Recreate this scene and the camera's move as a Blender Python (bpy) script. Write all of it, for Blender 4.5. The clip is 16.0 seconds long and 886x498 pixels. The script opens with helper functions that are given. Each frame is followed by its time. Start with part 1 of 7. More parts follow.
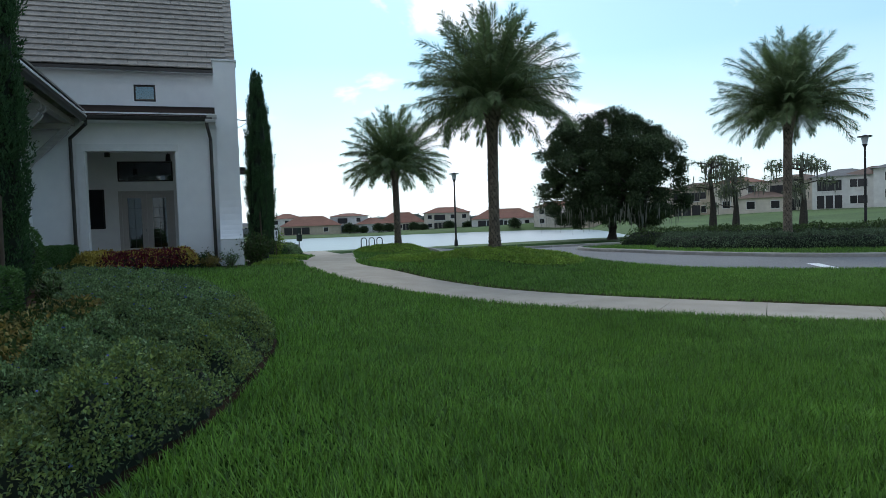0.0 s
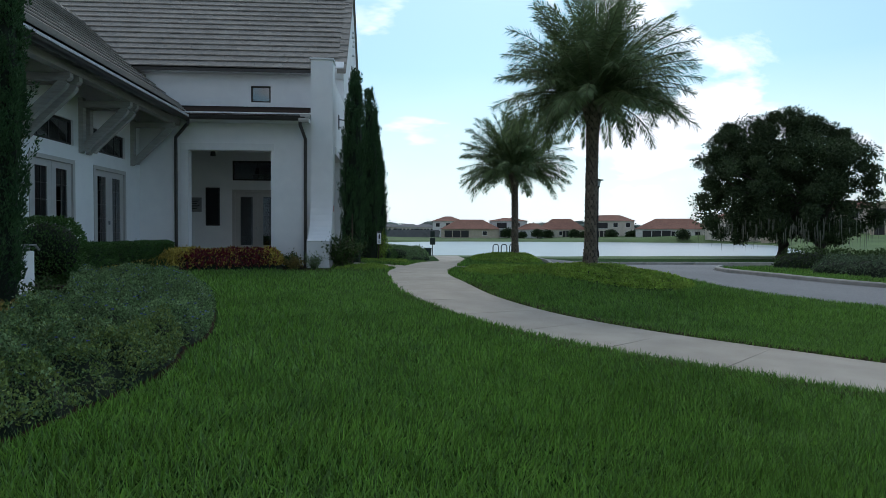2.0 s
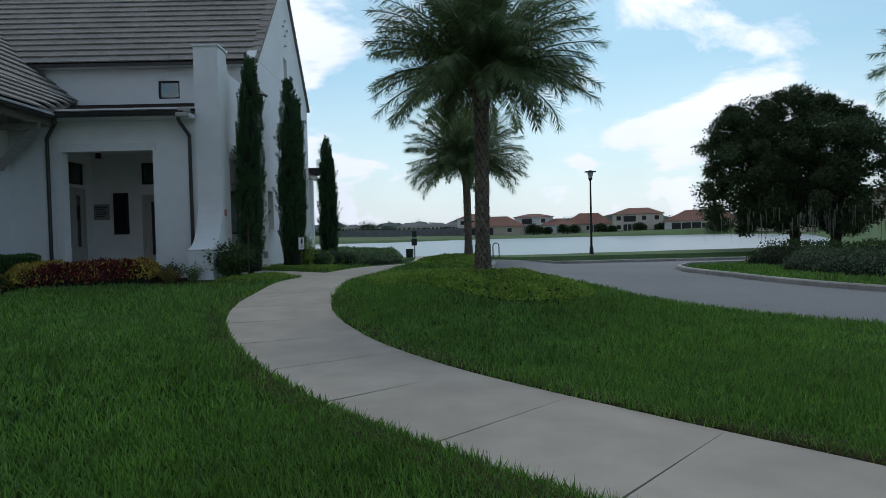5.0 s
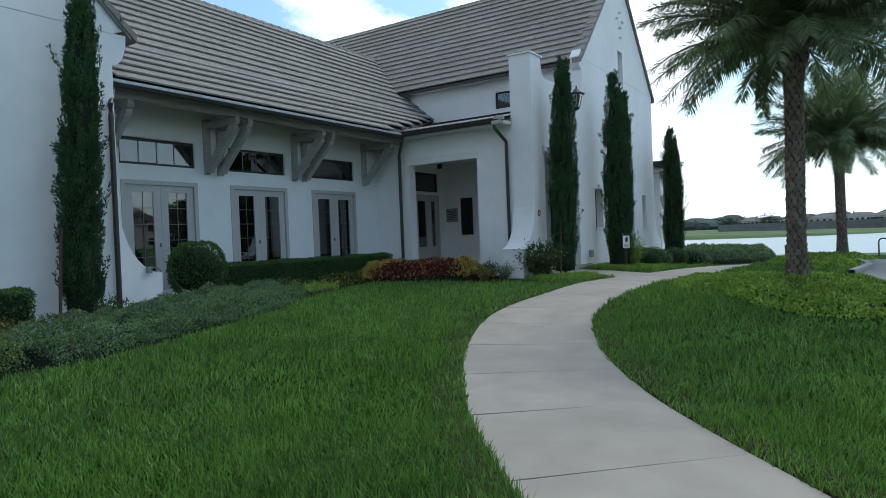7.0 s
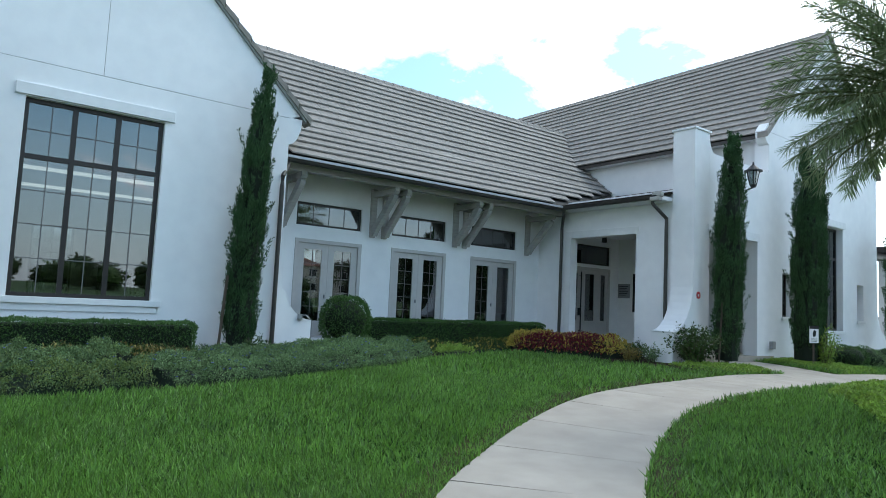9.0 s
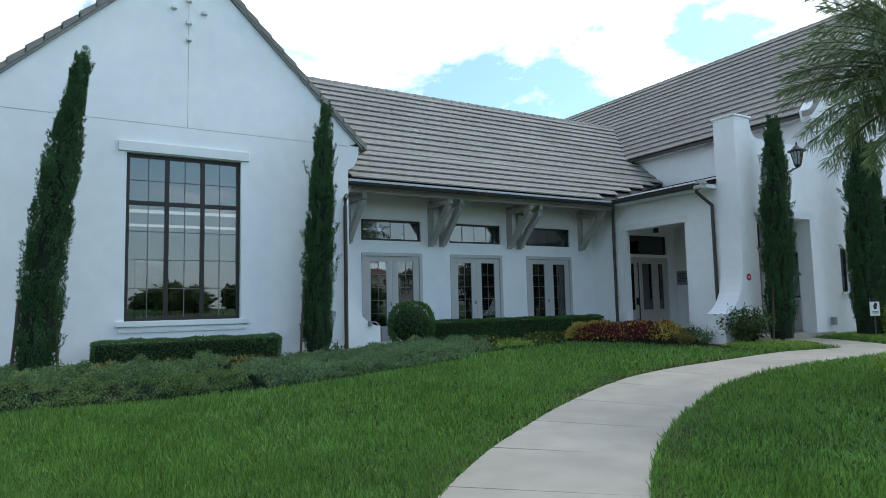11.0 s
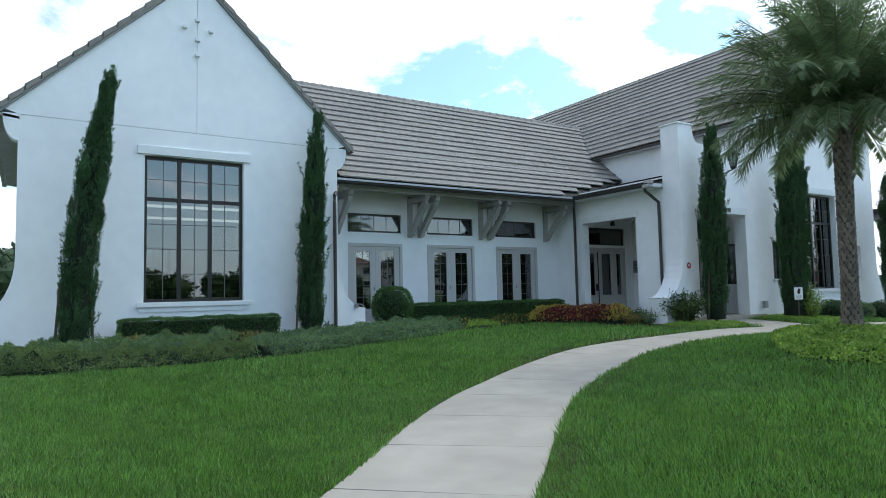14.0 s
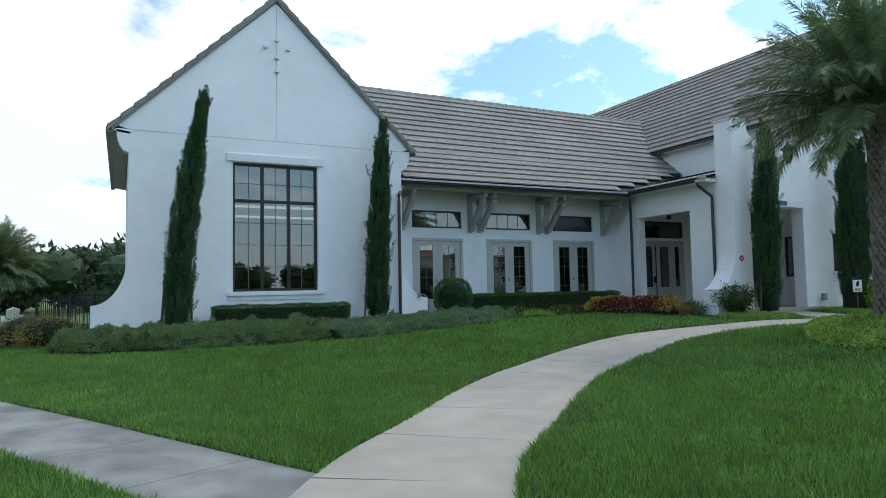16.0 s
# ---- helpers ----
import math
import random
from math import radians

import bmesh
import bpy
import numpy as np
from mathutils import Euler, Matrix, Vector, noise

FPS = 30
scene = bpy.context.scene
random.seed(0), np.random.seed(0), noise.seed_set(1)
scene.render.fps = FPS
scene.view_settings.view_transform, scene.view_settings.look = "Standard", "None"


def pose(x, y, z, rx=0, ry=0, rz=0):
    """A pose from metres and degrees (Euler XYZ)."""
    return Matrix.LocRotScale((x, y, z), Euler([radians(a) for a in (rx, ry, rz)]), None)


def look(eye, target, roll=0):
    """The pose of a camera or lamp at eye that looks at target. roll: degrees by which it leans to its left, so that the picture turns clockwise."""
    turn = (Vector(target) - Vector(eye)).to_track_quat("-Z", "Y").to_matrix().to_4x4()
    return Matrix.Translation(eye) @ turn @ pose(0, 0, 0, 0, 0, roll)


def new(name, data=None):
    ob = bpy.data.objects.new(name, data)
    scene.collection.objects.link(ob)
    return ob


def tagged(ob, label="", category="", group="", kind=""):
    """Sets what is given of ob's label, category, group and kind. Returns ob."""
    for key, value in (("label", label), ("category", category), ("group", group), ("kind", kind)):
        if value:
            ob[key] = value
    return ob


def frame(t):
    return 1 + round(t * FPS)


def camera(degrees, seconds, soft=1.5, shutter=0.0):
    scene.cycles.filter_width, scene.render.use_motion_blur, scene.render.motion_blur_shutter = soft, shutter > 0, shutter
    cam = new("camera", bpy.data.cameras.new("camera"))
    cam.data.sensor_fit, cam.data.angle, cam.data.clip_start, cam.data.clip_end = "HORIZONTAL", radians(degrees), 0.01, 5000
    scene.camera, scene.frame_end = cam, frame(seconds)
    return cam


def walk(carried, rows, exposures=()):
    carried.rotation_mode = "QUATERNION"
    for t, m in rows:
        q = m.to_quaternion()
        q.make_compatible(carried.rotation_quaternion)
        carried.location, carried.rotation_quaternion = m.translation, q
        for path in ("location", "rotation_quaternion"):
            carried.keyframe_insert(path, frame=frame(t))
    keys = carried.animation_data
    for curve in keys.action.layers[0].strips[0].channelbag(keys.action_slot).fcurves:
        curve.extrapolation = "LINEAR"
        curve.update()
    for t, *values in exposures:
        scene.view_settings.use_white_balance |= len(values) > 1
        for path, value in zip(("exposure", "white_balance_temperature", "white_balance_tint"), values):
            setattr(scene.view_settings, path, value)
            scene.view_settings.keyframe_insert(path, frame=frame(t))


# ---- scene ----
cam = camera(68.7, 16.0, 0.6)
PATH = [
    (0, (-0.043, 0.0, 1.508), (0.585, 1.897, 1.433), -2.0),
    (0.5, (0.664, 0.252, 1.542), (1.225, 2.17, 1.444), -1.85),
    (1, (1.342, 0.604, 1.582), (1.783, 2.553, 1.517), -1.5),
    (1.5, (1.915, 0.961, 1.59), (2.179, 2.943, 1.541), -0.4),
    (2, (2.513, 1.32, 1.579), (2.649, 3.315, 1.527), 0.3),
    (2.5, (3.217, 1.62, 1.589), (3.458, 3.605, 1.517), -0.9),
    (3, (3.906, 2.001, 1.574), (4.126, 3.988, 1.521), -0.6),
    (5.5, (6.873, 3.91, 1.673), (6.727, 5.904, 1.618), -2.2),
    (6, (7.375, 4.144, 1.683), (6.891, 6.085, 1.647), -2.8),
    (6.5, (7.892, 4.41, 1.672), (7.056, 6.227, 1.635), -2.6),
    (7, (8.387, 4.691, 1.682), (7.3, 6.369, 1.649), -2.3),
    (7.5, (8.945, 4.952, 1.641), (7.684, 6.504, 1.643), -1.9),
    (8, (9.379, 5.278, 1.652), (8.043, 6.766, 1.654), -1.3),
    (8.5, (9.775, 5.604, 1.645), (8.33, 6.983, 1.736), 0.4),
    (9, (10.335, 5.806, 1.715), (8.75, 7.013, 1.887), 2.7),
    (11.5, (12.009, 5.261, 1.678), (10.279, 6.253, 1.82), -1.3),
    (12, (12.364, 5.118, 1.666), (10.614, 6.08, 1.773), -0.8),
    (12.5, (12.731, 4.876, 1.645), (11.029, 5.922, 1.743), -0.3),
    (13, (13.076, 4.679, 1.622), (11.356, 5.696, 1.708), 0.5),
    (13.5, (13.403, 4.417, 1.56), (11.716, 5.486, 1.667), -0.3),
    (14, (13.713, 4.232, 1.545), (12.037, 5.314, 1.686), -1.3),
    (14.5, (14.075, 4.102, 1.538), (12.384, 5.159, 1.695), -1.2),
    (15, (14.483, 3.958, 1.528), (12.804, 5.032, 1.698), -1.3),
    (15.5, (14.862, 3.896, 1.507), (13.132, 4.885, 1.668), -1.4),
    (16, (15.209, 3.881, 1.497), (13.421, 4.77, 1.619), -1.1),
]
EXPOSURES = [(0.0, -0.94), (1.0, -0.95), (2.0, -1.11), (3.0, -1.07), (5.5, -1.48), (6.0, -1.34), (6.5, -1.03), (7.5, -0.36), (8.0, -0.17), (9.0, -0.05), (11.5, -0.30), (12.5, -0.17), (14.5, -0.20), (16.0, -0.42)]
walk(cam, [(t, look(eye, target, roll)) for t, eye, target, roll in PATH], EXPOSURES)

# ---- world and sun ----
world = bpy.data.worlds.new("world")
scene.world = world
world.use_nodes = True
wn, wl = world.node_tree.nodes, world.node_tree.links
wn.clear()
SUN_EL, SUN_AZ = 52.0, 12.0
sky = wn.new("ShaderNodeTexSky")
sky.sky_type = "NISHITA"
sky.sun_disc = False
sky.sun_elevation, sky.sun_rotation = radians(SUN_EL), radians(SUN_AZ)
sky.air_density, sky.dust_density, sky.ozone_density = 1.0, 1.5, 1.5
tc = wn.new("ShaderNodeTexCoord")
sep = wn.new("ShaderNodeSeparateXYZ")
wl.new(tc.outputs["Generated"], sep.inputs[0])
up = wn.new("ShaderNodeMath"); up.operation = "MAXIMUM"; up.inputs[1].default_value = 0.06
wl.new(sep.outputs["Z"], up.inputs[0])
upa = wn.new("ShaderNodeMath"); upa.operation = "ADD"; upa.inputs[1].default_value = 0.30
wl.new(up.outputs[0], upa.inputs[0])
dv = wn.new("ShaderNodeVectorMath"); dv.operation = "DIVIDE"
cmb = wn.new("ShaderNodeCombineXYZ")
for k in range(3):
    wl.new(upa.outputs[0], cmb.inputs[k])
wl.new(tc.outputs["Generated"], dv.inputs[0]); wl.new(cmb.outputs[0], dv.inputs[1])
cl = wn.new("ShaderNodeTexNoise")
cl.inputs["Scale"].default_value, cl.inputs["Detail"].default_value, cl.inputs["Roughness"].default_value = 1.5, 10.0, 0.60
cl.inputs["Distortion"].default_value = 0.35
wl.new(dv.outputs[0], cl.inputs["Vector"])
ramp = wn.new("ShaderNodeValToRGB")
ramp.color_ramp.elements[0].position, ramp.color_ramp.elements[1].position = 0.472, 0.556
# the cloud cover thickens towards the west
west = wn.new("ShaderNodeMath"); west.operation = "MULTIPLY_ADD"
west.inputs[1].default_value = -0.10
wl.new(sep.outputs["X"], west.inputs[0]); wl.new(cl.outputs["Fac"], west.inputs[2])
wl.new(west.outputs[0], ramp.inputs[0])
# the haze thickens towards the horizon
hz = wn.new("ShaderNodeMapRange")
hz.inputs["From Min"].default_value, hz.inputs["From Max"].default_value = 0.0, 0.24
hz.inputs["To Min"].default_value, hz.inputs["To Max"].default_value = 0.8, 0.12
wl.new(sep.outputs["Z"], hz.inputs["Value"])
mx = wn.new("ShaderNodeMath"); mx.operation = "MAXIMUM"
wl.new(ramp.outputs["Color"], mx.inputs[0]); wl.new(hz.outputs["Result"], mx.inputs[1])
shade = wn.new("ShaderNodeTexNoise")
shade.inputs["Scale"].default_value, shade.inputs["Detail"].default_value = 1.6, 5.0
wl.new(dv.outputs[0], shade.inputs["Vector"])
cc = wn.new("ShaderNodeMixRGB")
cc.inputs[1].default_value, cc.inputs[2].default_value = (8.0, 9.0, 10.8, 1), (12.8, 13.4, 14.4, 1)
wl.new(shade.outputs["Fac"], cc.inputs[0])
sd = wn.new("ShaderNodeVectorMath"); sd.operation = "DOT_PRODUCT"
sd.inputs[1].default_value = (math.sin(radians(SUN_AZ)) * math.cos(radians(SUN_EL)), math.cos(radians(SUN_AZ)) * math.cos(radians(SUN_EL)), math.sin(radians(SUN_EL)))
wl.new(tc.outputs["Generated"], sd.inputs[0])
sg_ = wn.new("ShaderNodeMapRange")
sg_.inputs["From Min"].default_value, sg_.inputs["From Max"].default_value = 0.1, 0.95
sg_.inputs["To Min"].default_value, sg_.inputs["To Max"].default_value = 0.85, 1.9
wl.new(sd.outputs["Value"], sg_.inputs["Value"])
cl2 = wn.new("ShaderNodeVectorMath"); cl2.operation = "SCALE"
wl.new(cc.outputs[0], cl2.inputs[0]); wl.new(sg_.outputs["Result"], cl2.inputs["Scale"])
blue = wn.new("ShaderNodeMixRGB"); blue.blend_type = "MULTIPLY"; blue.inputs[0].default_value = 1.0
blue.inputs[2].default_value = (1.35, 1.98, 2.0, 1)
wl.new(sky.outputs[0], blue.inputs[1])
mixs = wn.new("ShaderNodeMixRGB")
wl.new(mx.outputs[0], mixs.inputs[0]); wl.new(blue.outputs[0], mixs.inputs[1]); wl.new(cl2.outputs[0], mixs.inputs[2])
bg = wn.new("ShaderNodeBackground"); bg.inputs["Strength"].default_value = 0.147
wl.new(mixs.outputs[0], bg.inputs["Color"])
wo = wn.new("ShaderNodeOutputWorld"); wl.new(bg.outputs[0], wo.inputs[0])

sun = new("sun", bpy.data.lights.new("sun", "SUN"))
sun.data.energy, sun.data.angle, sun.data.color = 1.0, radians(14), (1.0, 0.96, 0.9)
sa = radians(SUN_AZ)
sun.matrix_world = look((0, 0, 60), Vector((0, 0, 60)) - Vector((math.sin(sa) * math.cos(radians(SUN_EL)), math.cos(sa) * math.cos(radians(SUN_EL)), math.sin(radians(SUN_EL)))))


# ---- materials ----
def mat(name, col, col2=None, scale=4.0, rough=0.8, bump=0.0, bscale=40.0, metal=0.0, big=0.12, bigscale=0.5, rand=0.0, spec=0.4, stretch=None, trans=0.0, island=0.0):
    """A surface of two colours mixed by fine noise, varied at a large scale, with fine relief."""
    m = bpy.data.materials.new(name)
    m.use_nodes = True
    n, l = m.node_tree.nodes, m.node_tree.links
    b = n["Principled BSDF"]
    b.inputs["Roughness"].default_value, b.inputs["Metallic"].default_value = rough, metal
    b.inputs["Specular IOR Level"].default_value = spec
    c = n.new("ShaderNodeTexCoord")
    vec = c.outputs["Object"]
    if stretch:
        mp = n.new("ShaderNodeMapping"); mp.inputs["Scale"].default_value = stretch
        l.new(vec, mp.inputs[0]); vec = mp.outputs[0]
    a = n.new("ShaderNodeTexNoise"); a.inputs["Scale"].default_value, a.inputs["Detail"].default_value = scale, 6
    l.new(vec, a.inputs["Vector"])
    r = n.new("ShaderNodeMapRange"); r.inputs["From Min"].default_value, r.inputs["From Max"].default_value = 0.32, 0.68
    l.new(a.outputs["Fac"], r.inputs["Value"])
    mixc = n.new("ShaderNodeMixRGB")
    mixc.inputs[1].default_value = (*col, 1)
    mixc.inputs[2].default_value = (*(col2 or [v * 0.8 for v in col]), 1)
    l.new(r.outputs["Result"], mixc.inputs[0])
    g = n.new("ShaderNodeTexNoise"); g.inputs["Scale"].default_value, g.inputs["Detail"].default_value = bigscale, 3
    l.new(vec, g.inputs["Vector"])
    gm = n.new("ShaderNodeMapRange")
    gm.inputs["From Min"].default_value, gm.inputs["From Max"].default_value = 0.3, 0.7
    gm.inputs["To Min"].default_value, gm.inputs["To Max"].default_value = 1 - big, 1 + big
    l.new(g.outputs["Fac"], gm.inputs["Value"])
    val = gm.outputs["Result"]
    for amount, node, sock in ((rand, "ShaderNodeObjectInfo", "Random"), (island, "ShaderNodeNewGeometry", "Random Per Island")):
        if amount:
            o = n.new(node)
            om = n.new("ShaderNodeMapRange"); om.inputs["To Min"].default_value, om.inputs["To Max"].default_value = 1 - amount, 1 + amount
            l.new(o.outputs[sock], om.inputs["Value"])
            mm = n.new("ShaderNodeMath"); mm.operation = "MULTIPLY"
            l.new(val, mm.inputs[0]); l.new(om.outputs["Result"], mm.inputs[1]); val = mm.outputs[0]
    hs = n.new("ShaderNodeHueSaturation")
    l.new(mixc.outputs[0], hs.inputs["Color"]); l.new(val, hs.inputs["Value"])
    l.new(hs.outputs[0], b.inputs["Base Color"])
    if bump:
        f = n.new("ShaderNodeTexNoise"); f.inputs["Scale"].default_value, f.inputs["Detail"].default_value = bscale, 5
        l.new(vec, f.inputs["Vector"])
        bp = n.new("ShaderNodeBump"); bp.inputs["Strength"].default_value, bp.inputs["Distance"].default_value = bump, 0.02
        l.new(f.outputs["Fac"], bp.inputs["Height"]); l.new(bp.outputs[0], b.inputs["Normal"])
    if trans:
        tr = n.new("ShaderNodeBsdfTranslucent"); l.new(hs.outputs[0], tr.inputs["Color"])
        ms = n.new("ShaderNodeMixShader"); ms.inputs[0].default_value = trans
        out = n["Material Output"]
        l.new(b.outputs[0], ms.inputs[1]); l.new(tr.outputs[0], ms.inputs[2]); l.new(ms.outputs[0], out.inputs["Surface"])
    return m


M = {}
M["stucco"] = mat("white_stucco", (0.865, 0.87, 0.88), (0.825, 0.83, 0.845), 3, 0.9, 0.25, 90, big=0.03, bigscale=0.7)
M["trim"] = mat("white_trim", (0.78, 0.79, 0.80), (0.74, 0.75, 0.76), 6, 0.7, 0.08, 60, big=0.03)
M["door"] = mat("taupe_paint", (0.52, 0.50, 0.485), (0.49, 0.47, 0.455), 8, 0.5, 0.03, 80, big=0.03)
M["wood"] = mat("greige_timber", (0.44, 0.43, 0.41), (0.36, 0.35, 0.33), 5, 0.75, 0.25, 30, stretch=(1, 1, 6), big=0.08)
M["bronze"] = mat("dark_bronze", (0.028, 0.025, 0.024), (0.035, 0.031, 0.03), 10, 0.4, 0.0, metal=0.3, big=0.1)
M["gutter"] = mat("bronze_gutter", (0.05, 0.045, 0.042), (0.065, 0.06, 0.056), 6, 0.4, 0.0, metal=0.3, big=0.1)
M["fascia"] = mat("grey_fascia", (0.30, 0.30, 0.29), (0.25, 0.25, 0.24), 3, 0.6, 0.05, 40)
M["tile"] = mat("concrete_tile", (0.295, 0.270, 0.243), (0.235, 0.217, 0.196), 6, 0.85, 0.3, 60, big=0.10, bigscale=0.4, rand=0.04, island=0.04)
M["tile_dark"] = mat("dark_flat_roof", (0.034, 0.027, 0.024), (0.024, 0.020, 0.018), 6, 0.95, 0.3, 60, big=0.2, bigscale=0.6, spec=0.0)
M["drip"] = mat("drip_metal", (0.52, 0.53, 0.54), None, 6, 0.5, metal=0.2, big=0.05)
# deck coloured near black to paint shadow into the gaps under the tiles
M["under"] = mat("shadowed_deck", (0.05, 0.047, 0.044), None, 5, 0.9)
M["concrete_old"] = mat("weathered_concrete", (0.26, 0.25, 0.232), (0.155, 0.15, 0.14), 2.0, 0.9, 0.25, 120, big=0.24, bigscale=0.55, rand=0.10)
M["concrete"] = mat("walk_concrete", (0.395, 0.347, 0.295), (0.345, 0.302, 0.253), 2.2, 0.9, 0.2, 140, big=0.10, bigscale=0.7, rand=0.03)
M["kerb"] = mat("kerb_concrete", (0.36, 0.345, 0.32), (0.28, 0.27, 0.25), 5, 0.9, 0.25, 80, big=0.12)
M["asphalt"] = mat("road_paving", (0.20, 0.195, 0.20), (0.175, 0.172, 0.18), 9, 0.85, 0.3, 160, big=0.10, bigscale=0.25)
M["soil"] = mat("mulch", (0.045, 0.028, 0.020), (0.028, 0.018, 0.013), 25, 0.95, 0.9, 60, big=0.2, spec=0.05)
M["sod"] = mat("cut_sod", (0.07, 0.065, 0.03), (0.03, 0.028, 0.015), 40, 0.95, 0.9, 60, big=0.25, spec=0.05)
M["turf"] = mat("turf_base", (0.024, 0.062, 0.012), (0.014, 0.038, 0.008), 30, 0.95, 0.8, 70, big=0.2, bigscale=0.6, spec=0.05)
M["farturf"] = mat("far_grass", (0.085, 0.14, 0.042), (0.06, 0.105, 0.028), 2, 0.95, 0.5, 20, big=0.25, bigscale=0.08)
M["blade"] = mat("grass_blade", (0.142, 0.280, 0.048), (0.093, 0.200, 0.031), 2.0, 0.42, big=0.12, bigscale=0.45, trans=0.33, island=0.6, spec=0.5)
M["water"] = mat("lake_water", (0.16, 0.20, 0.23), None, 1, 0.30, 0.9, 1.6, spec=0.8, stretch=(1, 1, 1))
M["palm_leaf"] = mat("palm_leaflet", (0.205, 0.275, 0.135), (0.135, 0.20, 0.088), 3, 0.4, big=0.2, trans=0.35, island=0.4)
M["rachis"] = mat("frond_stem", (0.13, 0.15, 0.06), None, 6, 0.6)
M["bark"] = mat("palm_bark", (0.26, 0.215, 0.175), (0.15, 0.122, 0.098), 9, 0.95, 0.7, 40, big=0.15, rand=0.15, island=0.25)
M["cypress"] = mat("cypress_leaf", (0.036, 0.082, 0.034), (0.056, 0.114, 0.046), 5, 0.75, big=0.25, bigscale=2.0, trans=0.1, island=0.35, spec=0.18)
M["oak_leaf"] = mat("oak_leaf", (0.062, 0.092, 0.042), (0.040, 0.064, 0.029), 3, 0.6, big=0.3, trans=0.2, island=0.4, spec=0.18)
M["oak_bark"] = mat("oak_bark", (0.07, 0.06, 0.05), (0.045, 0.04, 0.035), 8, 0.95, 0.8, 25)
M["sparse_leaf"] = mat("feathery_leaf", (0.14, 0.17, 0.09), (0.10, 0.13, 0.07), 4, 0.7, big=0.25, trans=0.2, island=0.4)
M["moss"] = mat("hanging_moss", (0.19, 0.20, 0.165), (0.14, 0.15, 0.125), 6, 0.95, trans=0.2, island=0.3)
M["hedge"] = mat("hedge_leaf", (0.055, 0.122, 0.034), (0.078, 0.155, 0.046), 5, 0.5, big=0.2, trans=0.15, island=0.4, spec=0.18)
M["daze_gold"] = mat("golden_green_leaf", (0.19, 0.24, 0.07), (0.13, 0.19, 0.055), 4, 0.7, big=0.25, bigscale=2.0, trans=0.15, island=0.4, spec=0.18)
M["daze"] = mat("grey_green_leaf", (0.165, 0.25, 0.108), (0.092, 0.16, 0.06), 4, 0.6, big=0.2, trans=0.15, island=0.6, spec=0.3)
M["flower"] = mat("blue_flower", (0.10, 0.12, 0.55), None, 4, 0.7, big=0.05)
M["yellowgreen"] = mat("groundcover_leaf", (0.26, 0.38, 0.06), (0.155, 0.275, 0.036), 3, 0.6, big=0.25, trans=0.2, island=0.35)
M["yellowleaf"] = mat("gold_leaf", (0.50, 0.36, 0.07), (0.36, 0.31, 0.06), 8, 0.6, big=0.2, trans=0.2, island=0.35)
M["rust"] = mat("rust_gold_leaf", (0.29, 0.21, 0.06), (0.18, 0.175, 0.052), 6, 0.6, big=0.25, trans=0.2, island=0.4)
M["redleaf"] = mat("burgundy_leaf", (0.17, 0.016, 0.026), (0.10, 0.012, 0.02), 8, 0.5, big=0.2, trans=0.15, island=0.4)
M["island_shrub"] = mat("dusky_shrub_leaf", (0.125, 0.175, 0.108), (0.085, 0.13, 0.074), 4, 0.7, big=0.25, bigscale=1.2, trans=0.15, island=0.4, spec=0.18)
M["shrub"] = mat("shrub_leaf", (0.045, 0.085, 0.026), (0.065, 0.10, 0.03), 4, 0.6, big=0.25, trans=0.15, island=0.4, spec=0.18)
# near-black colour that stands in for the shade inside foliage
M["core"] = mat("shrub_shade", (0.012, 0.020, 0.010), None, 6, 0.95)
M["twig"] = mat("twig", (0.10, 0.075, 0.055), None, 8, 0.9)
M["black"] = mat("black_metal", (0.018, 0.018, 0.019), None, 10, 0.45, metal=0.2)
M["green_metal"] = mat("dark_green_paint", (0.012, 0.03, 0.024), None, 10, 0.45)
M["white"] = mat("white_panel", (0.8, 0.8, 0.8), (0.76, 0.76, 0.77), 6, 0.5, big=0.02)
M["sign_red"] = mat("sign_red", (0.50, 0.04, 0.05), None, 6, 0.5, big=0.03)
M["grey_metal"] = mat("grey_metal", (0.33, 0.34, 0.35), None, 8, 0.45, metal=0.6)
M["blind"] = mat("roller_shade", (0.50, 0.55, 0.58), None, 6, 0.8, big=0.05)
M["muntin"] = mat("grey_glazing_bar", (0.15, 0.15, 0.155), None, 8, 0.45, metal=0.3)
M["inside"] = mat("room_wall", (0.34, 0.34, 0.34), None, 4, 0.9)
M["insidefloor"] = mat("room_floor", (0.12, 0.11, 0.10), None, 4, 0.6)
M["roof_red"] = mat("clay_roof", (0.25, 0.118, 0.085), (0.185, 0.09, 0.068), 1.5, 0.9, 0.3, 8, big=0.12, bigscale=0.3)
M["roof_brown"] = mat("brown_roof", (0.17, 0.115, 0.09), (0.12, 0.085, 0.07), 1.5, 0.9, 0.3, 8, big=0.12, bigscale=0.3)
M["roof_grey"] = mat("slate_roof", (0.17, 0.17, 0.175), None, 1.5, 0.9, 0.3, 8)
M["cream"] = mat("cream_stucco", (0.67, 0.62, 0.54), None, 1, 0.9, big=0.04)
M["house_white"] = mat("house_white", (0.75, 0.75, 0.74), None, 1, 0.9, big=0.04)
M["tan"] = mat("tan_stucco", (0.54, 0.47, 0.38), None, 1, 0.9, big=0.05)
M["dark_glass"] = mat("dark_window", (0.02, 0.022, 0.026), None, 3, 0.12, big=0.05)
M["screen"] = mat("porch_screen", (0.03, 0.03, 0.034), None, 5, 0.6)
# greyed leaf colour: the haze of distance is mixed into it
M["treeline"] = mat("hazed_trees", (0.085, 0.11, 0.095), (0.06, 0.082, 0.072), 0.5, 0.95, big=0.3, bigscale=0.06, island=0.3)
